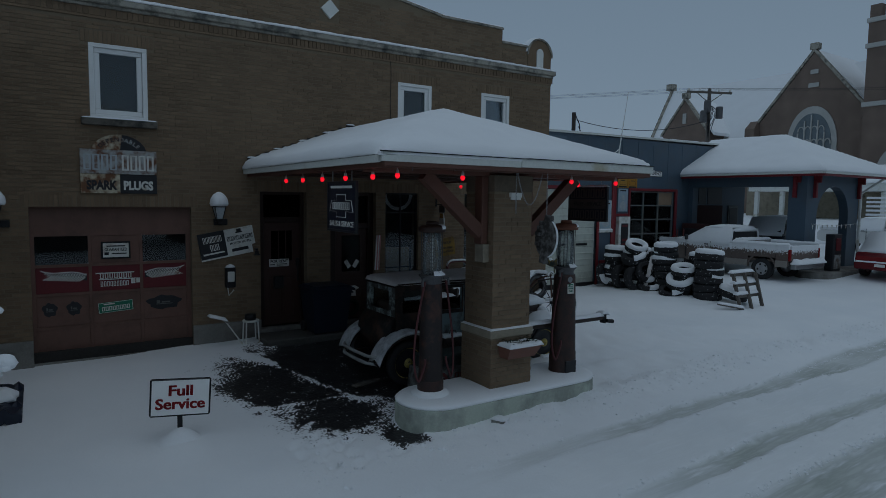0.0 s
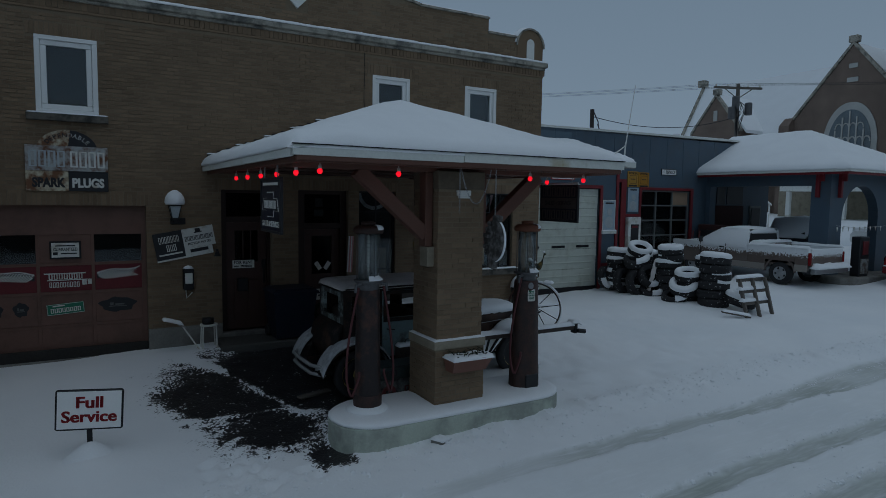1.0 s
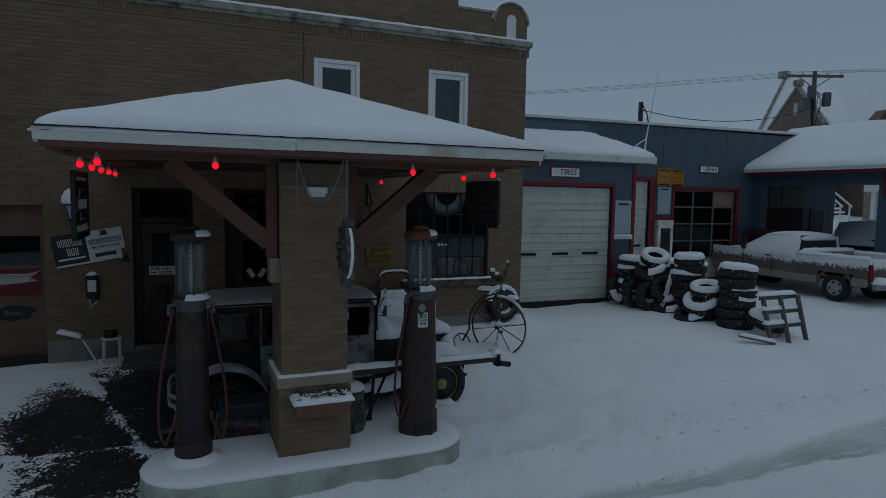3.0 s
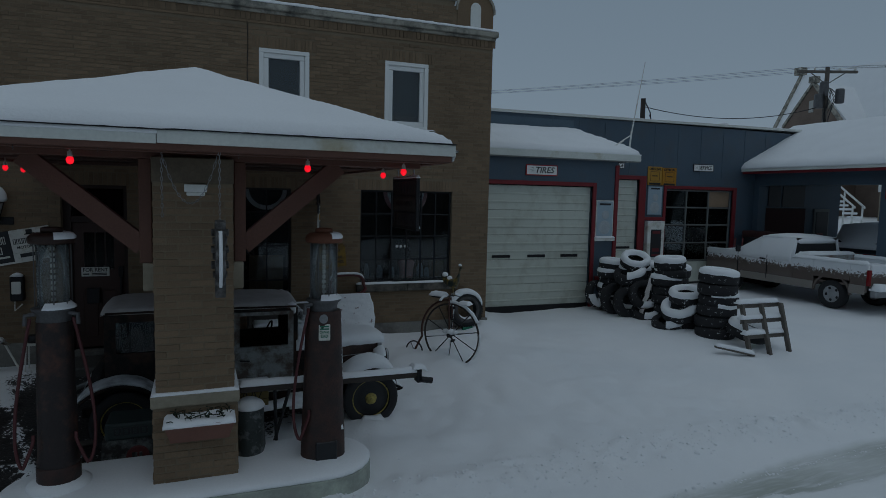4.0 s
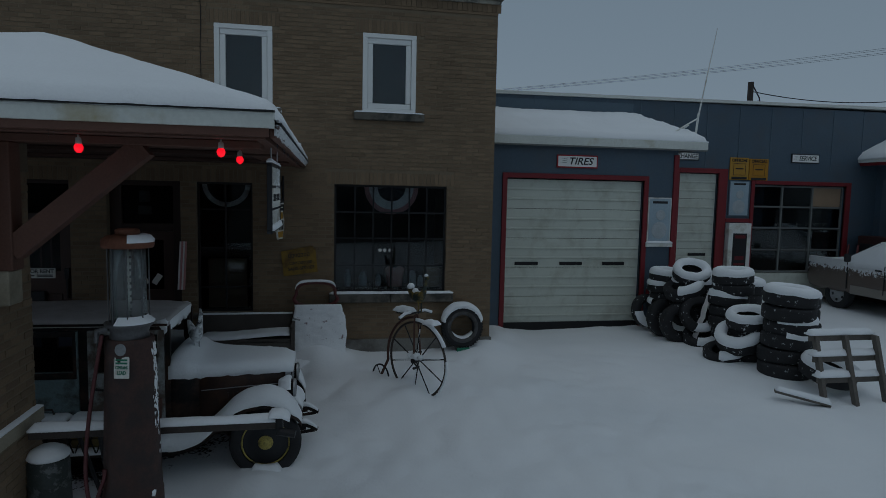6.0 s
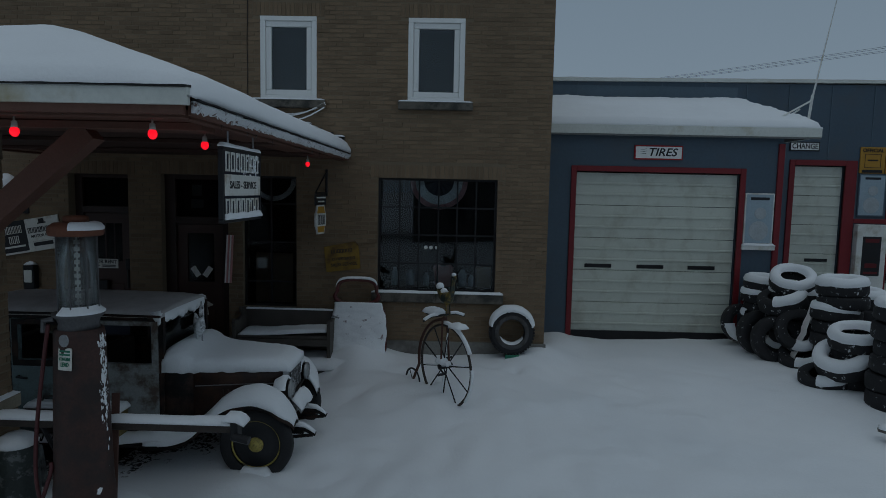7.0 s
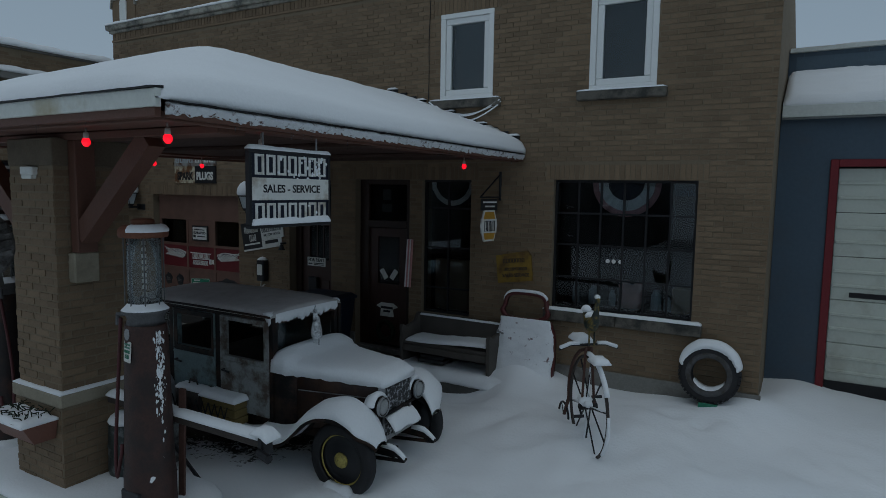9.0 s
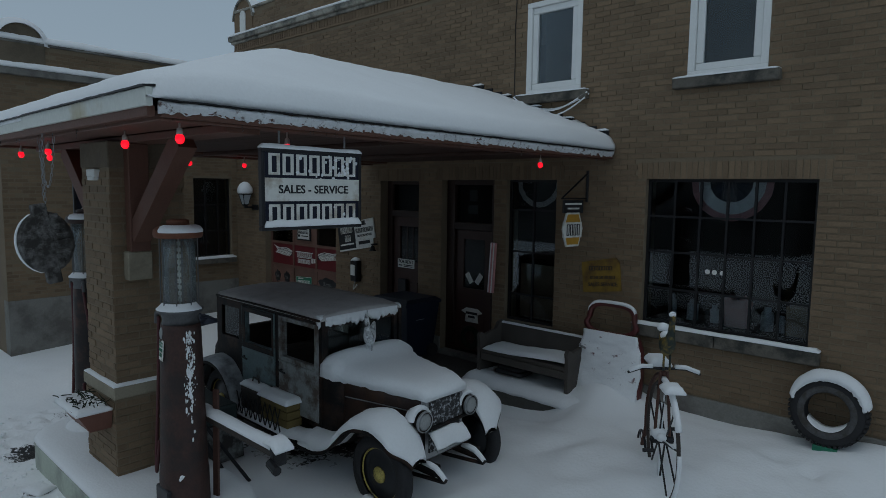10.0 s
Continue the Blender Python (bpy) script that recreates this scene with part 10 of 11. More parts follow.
def pickup(x, y, z, rz, paint, lower, label, cap_snow=0.08):
    """A full-size pickup; local +y is forward, the origin on the ground under the rear axle."""
    e = thing("pickup_truck", (x, y, z), label, "truck", "", "", rz)
    P = lambda n, bm, mt, lab="", sm=False, par=None: part(n, bm, mt, par or e, lab, sm)
    for sx, sd in ((-0.82, -1), (0.82, 1)):
        for wy in (0.0, 3.35):
            vwheel(e, "wheel", sx, wy, 0.38, 0.38, M_CHROME, sd)
    bm = B()
    loft(bm, [section(yy, 0.97, 0.45, 1.22, 0.0) for yy in (1.15, 1.2, 4.05)] + [section(4.30, 0.93, 0.5, 1.08, 0.0), section(4.42, 0.86, 0.55, 0.98, 0.0)])
    P("cab_body", bm, paint, "", True)
    bm = B()
    for sx in (-0.97, 0.90):
        for a, b in ((-0.93, -0.50), (0.50, 1.13)):
            box(bm, sx, sx + 0.07, a, b, 0.55, 1.24, 0.02)
        loft(bm, [[(sx, a, 0.80 + 0.0), (sx + 0.07, a, 0.80), (sx + 0.07, a, 1.24), (sx, a, 1.24)] for a in (-0.505, 0.505)])
    box(bm, -0.9, 0.9, -0.92, 1.13, 0.66, 0.72)
    box(bm, -0.9, 0.9, 1.07, 1.13, 0.72, 1.24)
    P("bed", bm, paint)
    for sx in (-0.985, 0.955):
        for a, b, c, d in ((-0.91, -0.5, 0.50, 0.72), (0.5, 2.9, 0.45, 0.66)):
            bm = B()
            box(bm, sx, sx + 0.03, a, b, c, d, 0.01)
            P("lower_trim", bm, lower, "paler lower band")
    bm = B()
    box(bm, -0.89, 0.89, -1.005, -0.94, 0.62, 1.24, 0.02)
    gate = P("tailgate", bm, paint)
    bm = B()
    box(bm, -0.95, 0.95, -1.19, -1.01, 0.45, 0.62, 0.03)
    P("rear_bumper", bm, M_CHROME, "dull chrome bumper")
    for sx in (-0.94, 0.94):
        bm = B()
        box(bm, sx - 0.045, sx + 0.045, -1.015, -0.93, 0.72, 1.12, 0.015)
        P("tail_light", bm, M_TAIL, "tall red tail light")
        bm = B()
        tube(bm, [(sx * 0.98, a * 0.52, 0.38 + b * 0.52) for a, b in ((math.cos(q), math.sin(q)) for q in np.linspace(0.1, math.pi - 0.1, 12))], 0.04, 6)
        P("wheel_arch", bm, paint, "", True)
    # greenhouse: glass band with pillars and roof
    bm = B()
    loft(bm, [section(1.22, 0.90, 1.22, 1.68, 0.0, 0.12), section(2.25, 0.90, 1.22, 1.72, 0.0, 0.12), section(2.75, 0.90, 1.22, 1.50, 0.0, 0.10), section(3.25, 0.88, 1.20, 1.24, 0.0, 0.05)])
    P("greenhouse_glass", bm, M_SIGNK, "dark cab glass")
    bm = B()
    loft(bm, [section(1.20, 0.80, 1.66, 1.73, 0.02), section(2.25, 0.80, 1.67, 1.74, 0.02), section(2.38, 0.74, 1.65, 1.70, 0.02)])
    P("roof", bm, paint, "", True)
    for sx in (-1, 1):
        for a, b in (((0.90, 1.20, 1.22), (0.79, 1.22, 1.69)), ((0.91, 1.95, 1.22), (0.80, 1.93, 1.70)), ((0.90, 3.20, 1.22), (0.78, 2.35, 1.69))):
            bm = B()
            tube(bm, [(sx * a[0], a[1], a[2]), (sx * b[0], b[1], b[2])], 0.04, 6)
            P("pillar", bm, paint)
        bm = B()
        box(bm, sx * 1.06 - 0.09, sx * 1.06 + 0.09, 2.92, 2.98, 1.22, 1.42, 0.03, None, 2)
        P("mirror", bm, M_SIGNK)
        bm = B()
        box(bm, sx * 0.985 - 0.008, sx * 0.985 + 0.008, 1.96, 1.98, 0.55, 1.22)
        P("door_gap", bm, M_SIGNK)
        bm = B()
        box(bm, sx * 0.985 - 0.008, sx * 0.985 + 0.008, 3.00, 3.02, 0.55, 1.22)
        P("door_gap", bm, M_SIGNK)
        bm = B()
        box(bm, sx * 0.985 - 0.02, sx * 0.985 + 0.02, 2.05, 2.22, 1.08, 1.12, 0.008)
        P("handle", bm, M_SIGNK)
    # snow
    bm = B()
    rings = []
    for yy, hw, zt in ((1.16, 0.70, 1.72), (1.24, 0.80, 1.79), (1.8, 0.83, 1.83), (2.2, 0.83, 1.81), (2.5, 0.84, 1.69), (3.05, 0.90, 1.39), (3.3, 0.94, 1.30), (3.9, 0.95, 1.24), (4.28, 0.90, 1.14), (4.40, 0.82, 1.02)):
        rings.append([(-hw, yy, zt - 0.12), (-hw - 0.02, yy, zt - 0.07), (-hw * 0.8, yy, zt - 0.01), (0, yy, zt + 0.02), (hw * 0.8, yy, zt - 0.01), (hw + 0.02, yy, zt - 0.07), (hw, yy, zt - 0.12)])
    loft(bm, rings)
    P("cab_snow", bm, M_SNOW, "snow over roof, screen and hood", True)
    for sx in (-1, 1):
        bm = B()
        n = 90
        rings = []
        for k in range(n + 1):
            yy = 1.20 + 3.05 * k / n
            lo = 1.10 + 0.03 * ns(yy * 7, sx, 2) + 0.03 * ns(yy * 23, sx, 4)
            top = 1.75 if yy < 2.25 else 1.75 - 0.60 * (yy - 2.25)
            top = max(top, 1.24)
            w = 0.80 + 0.17 * smooth01(1.72, 1.24, top)
            rings.append([(sx * (w - 0.06), yy, top + 0.02), (sx * (w + 0.03), yy, top), (sx * 0.985, yy, 1.24), (sx * 0.995, yy, lo), (sx * 0.97, yy, lo)])
        loft(bm, rings)
        P("side_snow", bm, M_SNOW, "driven snow on the cab side", True)
        bm = B()
        snowpad(bm, sx * 0.94 - 0.07, sx * 0.94 + 0.07, -0.97, 1.12, lambda a, b: 1.24, 0.09, 0.06, 0.015, 0.06, 2)
        P("rail_snow", bm, M_SNOW, "", True)
    bm = B()
    snowpad(bm, -0.9, 0.9, -0.93, 1.05, lambda a, b: 0.95, 0.2, 0.15, 0.03, 0.3, 4)
    P("bed_snow", bm, M_SNOW, "", True)
    bm = B()
    snowpad(bm, -0.95, 0.95, -1.27, -1.00, lambda a, b: 0.62, 0.16, 0.06, 0.03, 0.08, 5)
    P("bumper_snow", bm, M_SNOW, "", True)
    bm = B()
    box(bm, -0.93, 0.93, 0.72, 1.04, 1.10, 1.32, 0.02)
    box_ = P("tool_box", bm, M_TIN, "pale metal tool box across the bed")
    bm = B()
    snowpad(bm, -0.95, 0.95, 0.70, 1.06, lambda a, b: 1.32, 0.08, 0.06, 0.015, 0.06, 5)
    P("tool_box_snow", bm, M_SNOW, "", True, box_)
    return e


def hatch(x, y, z, rz, paint, label, length, hw, h, category="car", name="parked_car"):
    """A closed car; local +y is forward, origin on the ground at its middle."""
    e = thing(name, (x, y, z), label, category, "", "", rz)
    L = length / 2
    for sx, sd in ((-hw + 0.1, -1), (hw - 0.1, 1)):
        for wy in (-L + 0.8, L - 0.85):
            vwheel(e, "wheel", sx, wy, 0.32, 0.32, M_CHROME, sd)
    b = h * 0.58
    bm = B()
    loft(bm, [section(-L, hw * 0.86, 0.4, b - 0.12, 0.0), section(-L + 0.12, hw * 0.96, 0.28, b, 0.0), section(-L + 0.7, hw, 0.24, b + 0.02, 0.0), section(L - 1.2, hw, 0.24, b, 0.0), section(L - 0.3, hw * 0.95, 0.26, b - 0.12, 0.0), section(L, hw * 0.85, 0.35, b - 0.25, 0.0)])
    part("body", bm, paint, e, "", True)
    bm = B()
    loft(bm, [section(-L + 0.25, hw * 0.9, b - 0.02, b + 0.05, 0, 0.05), section(-L + 0.75, hw * 0.9, b - 0.02, h - 0.06, 0.0, 0.14), section(L - 2.1, hw * 0.9, b - 0.02, h - 0.04, 0, 0.14), section(L - 1.15, hw * 0.9, b - 0.02, b + 0.04, 0, 0.05)])
    part("greenhouse", bm, M_SIGNK, e, "dark glass")
    bm = B()
    loft(bm, [[(-w, yy, zz - 0.05), (-w, yy, zz + 0.03), (0, yy, zz + 0.10), (w, yy, zz + 0.03), (w, yy, zz - 0.05)] for yy, w, zz in ((-L + 0.12, hw * 0.85, b + 0.02), (-L + 0.35, hw * 0.88, b + 0.12), (-L + 0.75, hw * 0.80, h - 0.02), (0, hw * 0.82, h + 0.02), (L - 2.1, hw * 0.80, h), (L - 1.2, hw * 0.90, b + 0.08), (L - 0.3, hw * 0.9, b - 0.05))])
    part("car_snow", bm, M_SNOW, e, "thick snow", True)
    bm = B()
    box(bm, -hw * 0.88, hw * 0.88, -L - 0.05, -L + 0.06, b - 0.32, b - 0.14, 0.02)
    part("light_bar", bm, M_TAIL, e, "wide red tail light band")
    bm = B()
    box(bm, -hw * 0.9, hw * 0.9, -L - 0.10, -L + 0.06, 0.32, b - 0.34, 0.03)
    part("bumper", bm, paint, e)
    bm = B()
    snowpad(bm, -hw * 0.88, hw * 0.88, -L - 0.10, -L + 0.02, lambda a, c: b - 0.34, 0.05, 0.05, 0.01, 0.04, 3)
    part("bumper_snow", bm, M_SNOW, e, "", True)
    bm = B()
    box(bm, -0.16, 0.16, -L - 0.11, -L - 0.09, 0.42, 0.52)
    part("number_plate", bm, M_SIGNW, e, "blank pale plate")
    return e


def snow_blown(name, paint, z0, z1):
    """Paint under driven snow that thins out downwards in ragged flecks between heights z1 and z0."""
    m = paint.copy()
    m.name = name
    n, l = m.node_tree.nodes, m.node_tree.links
    p = n["Principled BSDF"]
    src = p.inputs["Base Color"].links[0].from_socket
    co, sp, nz, mr, ad, st, mx = (n.new("ShaderNode" + k) for k in ("TexCoord", "SeparateXYZ", "TexNoise", "MapRange", "Math", "MapRange", "Mix"))
    nz.inputs["Scale"].default_value, nz.inputs["Detail"].default_value, nz.inputs["Roughness"].default_value = 16, 8, 0.7
    l.new(co.outputs["Object"], sp.inputs[0])
    l.new(co.outputs["Object"], nz.inputs["Vector"])
    mr.inputs[1].default_value, mr.inputs[2].default_value, mr.inputs[3].default_value, mr.inputs[4].default_value = z0, z1, -0.28, 0.28
    l.new(sp.outputs[2], mr.inputs[0])
    l.new(mr.outputs[0], ad.inputs[0])
    l.new(nz.outputs[0], ad.inputs[1])
    st.inputs[1].default_value, st.inputs[2].default_value = 0.47, 0.53
    l.new(ad.outputs[0], st.inputs[0])
    mx.data_type = "RGBA"
    l.new(st.outputs[0], mx.inputs[0])
    l.new(src, mx.inputs[6])
    mx.inputs[7].default_value = (0.80, 0.82, 0.84, 1)
    l.new(mx.outputs[2], p.inputs["Base Color"])
    l.new(st.outputs[0], p.inputs["Roughness"])
    return m


M_TANS = snow_blown("snow_blown_tan_paint", M_TAN, 0.80, 1.22)
pickup(22.18, 11.92, lot_height(22.0, 12.5), 0, M_TANS, M_TANLO, "tan pickup truck thick with snow, parked facing the garage")
hatch(26.4, 9.45, 0.52, -90, M_REDP, "dark red hatchback with snow on its roof and window", 4.2, 0.9, 1.55)
hatch(27.2, 14.6, 0.72, -80, M_NAVY, "dark blue off-roader parked under the station canopy", 4.0, 0.85, 1.75, "car", "parked_car")
pickup(36.6, 12.7, 0.62, 0, M_WHITEP, M_WHITEP, "white pickup truck with snow, parked beyond the station")


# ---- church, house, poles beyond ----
# Brick lightened to put the far haze of falling snow into its colour
M_HAZEBRICK = mat("haze_lightened_brick", (0.18, 0.135, 0.11), 0.9, 0.3, 0.8, 14, 0.4)
M_LEADG = mat("grey_leaded_glass", (0.13, 0.16, 0.18), 0.35, 0.3, 1.5, 20, 0.1)
M_DSTONE = mat("pale_church_stone", (0.44, 0.44, 0.42), 0.85, 0.15, 1, 20, 0.2)


def gable(t, x, yc, hw, z0, ze, za, depth, mt):
    bm = B()
    loft(bm, [[(xx, yc - hw, z0), (xx, yc + hw, z0), (xx, yc + hw, ze), (xx, yc, za), (xx, yc - hw, ze)] for xx in (x, x + depth)])
    return t.add("gable_wall", bm, mt)


def snow_roof(t, x0, x1, yc, hw, ze, za):
    for s in (-1, 1):
        bm = B()
        loft(bm, [[(xx, yc + s * (hw + 0.5), ze - 0.35), (xx, yc + s * (hw + 0.5), ze - 0.05), (xx, yc, za + 0.25), (xx, yc, za + 0.02)] for xx in (x0, x1)])
        t.add("roof", bm, M_SNOW, "snow-covered roof slope")


def coping(t, x, yc, hw, ze, za):
    bm = B()
    for s in (-1, 1):
        loft(bm, [[(xx, yc + s * (hw + 0.15), ze - 0.05), (xx, yc + s * (hw + 0.15), ze + 0.25), (xx, yc, za + 0.35), (xx, yc, za + 0.05)] for xx in (x - 0.12, x + 0.30)])
    t.add("gable_coping", bm, M_STONE)
    bm = B()
    box(bm, x - 0.2, x + 0.4, yc - 0.35, yc + 0.35, za + 0.2, za + 0.75, 0.05)
    t.add("finial", bm, M_STONE)


def pointed(cx, w, z0, zs, za, n=8):
    """Pointed-arch outline (y, z) about cx."""
    pts = [(cx - w, z0), (cx - w, zs)]
    for k in range(1, n + 1):
        u = k / n
        pts.append((cx - w * (1 - u ** 1.6), zs + (za - zs) * math.sin(u * math.pi / 2) ** 0.9))
    for k in range(n - 1, -1, -1):
        u = k / n
        pts.append((cx + w * (1 - u ** 1.6), zs + (za - zs) * math.sin(u * math.pi / 2) ** 0.9))
    pts.append((cx + w, z0))
    return pts


def build_church():
    t = T("church", (62, 30, 0.5), "brown brick gothic church with steep snowy roofs, brick coloured for haze", "church", "", "structure")
    X = 55.0
    gable(t, X, 27.0, 4.7, 0.0, 10.4, 16.2, 10.0, M_HAZEBRICK)
    snow_roof(t, X + 0.35, X + 10, 27.0, 4.7, 10.5, 16.2)
    coping(t, X, 27.0, 4.7, 10.35, 16.2)
    gable(t, X, 39.3, 2.6, 0.0, 10.3, 13.7, 8.0, M_HAZEBRICK)
    snow_roof(t, X + 0.35, X + 8, 39.3, 2.6, 10.4, 13.7)
    coping(t, X, 39.3, 2.6, 10.25, 13.7)
    bm = B()
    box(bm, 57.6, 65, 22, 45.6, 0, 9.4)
    t.add("nave_wall", bm, M_HAZEBRICK)
    bm = B()
    loft(bm, [[(57.2, y, 9.0), (65.4, y, 9.0), (61.3, y, 16.1)] for y in (18.0, 45.7)])
    t.add("nave_roof", bm, M_SNOW, "great snow-covered nave roof")
    bm = B()
    loft(bm, [[(57.0, yy, 8.75), (57.0, yy, 9.1), (61.3, yy, 16.45), (61.3, yy, 16.1)] for yy in (45.5, 45.78)])
    box(bm, 60.9, 61.7, 45.4, 46.2, 16.2, 16.9)
    t.add("end_coping", bm, M_STONE, "snowy end coping and chimney")
    bm = B()
    loft(bm, [[(xx, y, z) for y, z in pointed(26.85, 2.05, 6.5, 8.7, 11.7)] for xx in (X - 0.10, X + 0.05)])
    t.add("window_surround", bm, M_DSTONE, "pale pointed stone surround")
    bm = B()
    loft(bm, [[(xx, y, z) for y, z in pointed(26.85, 1.62, 6.6, 8.7, 11.1)] for xx in (X - 0.14, X - 0.09)])
    t.add("window_glass", bm, M_LEADG, "grey leaded glass")
    bm = B()
    for k in range(-2, 3):
        y = 26.85 + 0.54 * k
        top = (11.0, 10.5, 9.5)[abs(k)]
        box(bm, X - 0.22, X - 0.13, y - 0.05, y + 0.05, 6.6, top)
    for k in range(-3, 3):
        y = 26.85 + 0.54 * k + 0.27
        tube(bm, [(X - 0.18, y + 0.26 * math.cos(a), 8.5 + 0.42 * math.sin(a)) for a in np.linspace(0, math.pi, 7)], 0.06, 5)
        tube(bm, [(X - 0.18, y + 0.26 * math.cos(a), 9.6 + 0.42 * math.sin(a)) for a in np.linspace(0, math.pi, 7)], 0.05, 5) if abs(k + 0.5) < 2 else None
    t.add("window_tracery", bm, M_DSTONE, "pale stone tracery")
    for z, w in ((14.4, 0.32), (13.3, 0.42)):
        bm = B()
        box(bm, X - 0.08, X + 0.05, 26.9 - w, 26.9 + w, z, z + 0.35)
        t.add("gable_stone", bm, M_DSTONE)
    bm = B()
    box(bm, X - 0.08, X + 0.05, 39.1, 39.5, 11.4, 12.4)
    t.add("gable_stone", bm, M_DSTONE)
    for y in (31.9, 22.4):
        bm = B()
        box(bm, X - 0.8, X + 0.3, y - 0.45, y + 0.45, 0, 10.2)
        loft(bm, [[(X - 0.8, y - 0.45, 10.2), (X + 0.3, y - 0.45, 10.2), (X + 0.3, y + 0.45, 10.2), (X - 0.8, y + 0.45, 10.2)], [(X - 0.1, y - 0.35, 10.9), (X + 0.3, y - 0.35, 10.9), (X + 0.3, y + 0.35, 10.9), (X - 0.1, y + 0.35, 10.9)]])
        t.add("buttress", bm, M_HAZEBRICK)
    # tower
    bm = B()
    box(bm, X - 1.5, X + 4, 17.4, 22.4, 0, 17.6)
    tw = t.add("tower", bm, M_HAZEBRICK)
    bm = B()
    for z in (11.0, 15.4, 17.3):
        box(bm, X - 1.62, X + 4.1, 17.28, 22.52, z, z + 0.35, 0.03)
    t.add("tower_band", bm, M_DSTONE, "pale stone bands", False, tw)
    for k in range(4):
        bm = B()
        box(bm, X - 1.55, X - 0.9, 17.5 + 1.35 * k, 18.3 + 1.35 * k, 17.65, 18.6, 0.03)
        t.add("merlon", bm, M_HAZEBRICK, "", False, tw)
    bm = B()
    loft(bm, [[(xx, y, z) for y, z in pointed(20.0, 0.9, 12.0, 13.6, 14.8)] for xx in (X - 1.6, X - 1.48)])
    t.add("tower_louvre", bm, M_SIGNK, "", False, tw)
    bm = B()
    loft(bm, [[(xx, y, z) for y, z in pointed(20.0, 1.4, 0.5, 5.0, 7.8)] for xx in (X - 1.66, X - 1.5)])
    t.add("door_surround", bm, M_DSTONE, "", False, tw)
    return t.e


build_church().location += Vector((0, 0.5, -0.45))


def build_house():
    t = T("porch_house", (46, 21, 0.8), "buff stone house with a white-columned snowy porch", "house", "", "structure")
    bm = B()
    box(bm, 46, 54, 14, 27.4, 0.5, 4.9)
    t.add("wall", bm, M_BUFFST, "buff stone wall")
    bm = B()
    box(bm, 43.0, 46, 16.5, 25.5, 3.9, 4.4)
    t.add("porch_beam", bm, M_WHITE, "white porch beam")
    bm = B()
    snowpad(bm, 42.8, 46, 16.3, 25.7, lambda a, b: 4.4 + 0.25 * (a - 42.8), 0.2, 0.3, 0.03, 0.3, 4)
    t.add("porch_snow", bm, M_SNOW, "", True)
    for y in (17.0, 19.2, 21.4, 23.2, 25.0):
        bm = B()
        box(bm, 43.15, 43.42, y - 0.14, y + 0.14, 0.5, 3.9, 0.03)
        t.add("column", bm, M_WHITE)
    bm = B()
    box(bm, 43.0, 46, 16.5, 25.5, 0.5, 1.3)
    t.add("porch_base", bm, M_CONC)
    bm = B()
    for k in range(6):
        box(bm, 40.0 + 0.5 * k, 43.0, 18.5, 24.5, 0.5, 0.7 + 0.16 * k)
    t.add("steps", bm, M_SNOW, "snowy steps")
    bm = B()
    loft(bm, [[(45.5, y, 4.9), (54.5, y, 4.9), (50, y, 5.9)] for y in (13.6, 26.4)])
    t.add("roof", bm, M_SNOW, "snow-covered roof")
    bm = B()
    box(bm, 45.92, 46.02, 15.4, 16.6, 1.8, 3.4)
    t.add("window", bm, M_SIGNK)
    # white bargeboard house at the road's far side
    h = T("clapboard_house", (42, 9, 0.8), "pale clapboard house with a snowy stair rail", "house", "", "structure")
    bm = B()
    box(bm, 44, 52, 3, 12, 0.5, 4.6)
    h.add("wall", bm, M_WHITE)
    bm = B()
    loft(bm, [[(43.5, y, 4.6), (52.5, y, 4.6), (48, y, 5.4)] for y in (2.6, 12.4)])
    h.add("roof", bm, M_SNOW)
    for y in (5.0, 9.5):
        bm = B()
        box(bm, 43.93, 44.02, y - 0.6, y + 0.6, 2.2, 3.9)
        h.add("window", bm, M_SIGNK)
    bm = B()
    for k in range(6):
        box(bm, 40.0, 40.2, 11.5, 16.6, 2.2 + 0.24 * k, 2.32 + 0.24 * k, 0.02)
    h.add("stair_boards", bm, M_SNOW, "snow-topped boards")

    # raised snowy lawn before both houses, and an outdoor stair
    bm = B()
    loft(bm, [[(39.2, y, -0.2), (57.0, y, -0.2), (57.0, y, 2.15 + 0.1 * ns(y * 0.4, 1, 1)), (42.2, y, 2.05 + 0.12 * ns(y * 0.5, 2, 3)), (40.6, y, 1.55 + 0.15 * ns(y * 0.7, 3, 3))] for y in np.linspace(11.0, 40.0, 40)])
    setting("lawn_bank", bm, M_SNOW, "raised snowy lawn before the houses beyond the station", "ground", True)
    st = T("outdoor_stair", (40.0, 25.4, 1.2), "snow-laden wooden outdoor stair beyond the station", "stair", "", "structure")
    for k in range(8):
        bm = B()
        box(bm, 39.6, 40.4, 24.5 + 0.28 * k, 24.86 + 0.28 * k, 2.35 + 0.22 * k, 2.47 + 0.22 * k, 0.02)
        st.add("tread", bm, M_SNOW, "snow-topped tread")
    for px in (39.58, 40.38):
        bm = B()
        loft(bm, [[(px + dx, y, z + dz) for dx, dz in ((0, 0), (0.06, 0), (0.06, 0.12), (0, 0.12))] for y, z in ((24.4, 2.9), (26.8, 4.75))])
        st.add("hand_rail", bm, M_WHITE)
        for y, z in ((24.5, 2.95), (25.6, 3.8), (26.7, 4.65)):
            bm = B()
            box(bm, px, px + 0.06, y, y + 0.08, 1.0, z + 0.05)
            st.add("post", bm, M_WHITE)


build_house()


# ---- added unseen plain houses across the street, behind the flight, dim walls and reflections ----
M_SIDING = mat("dull_grey_siding", (0.12, 0.115, 0.11), 0.8, 0.2, 0.6, 10, 0.1)


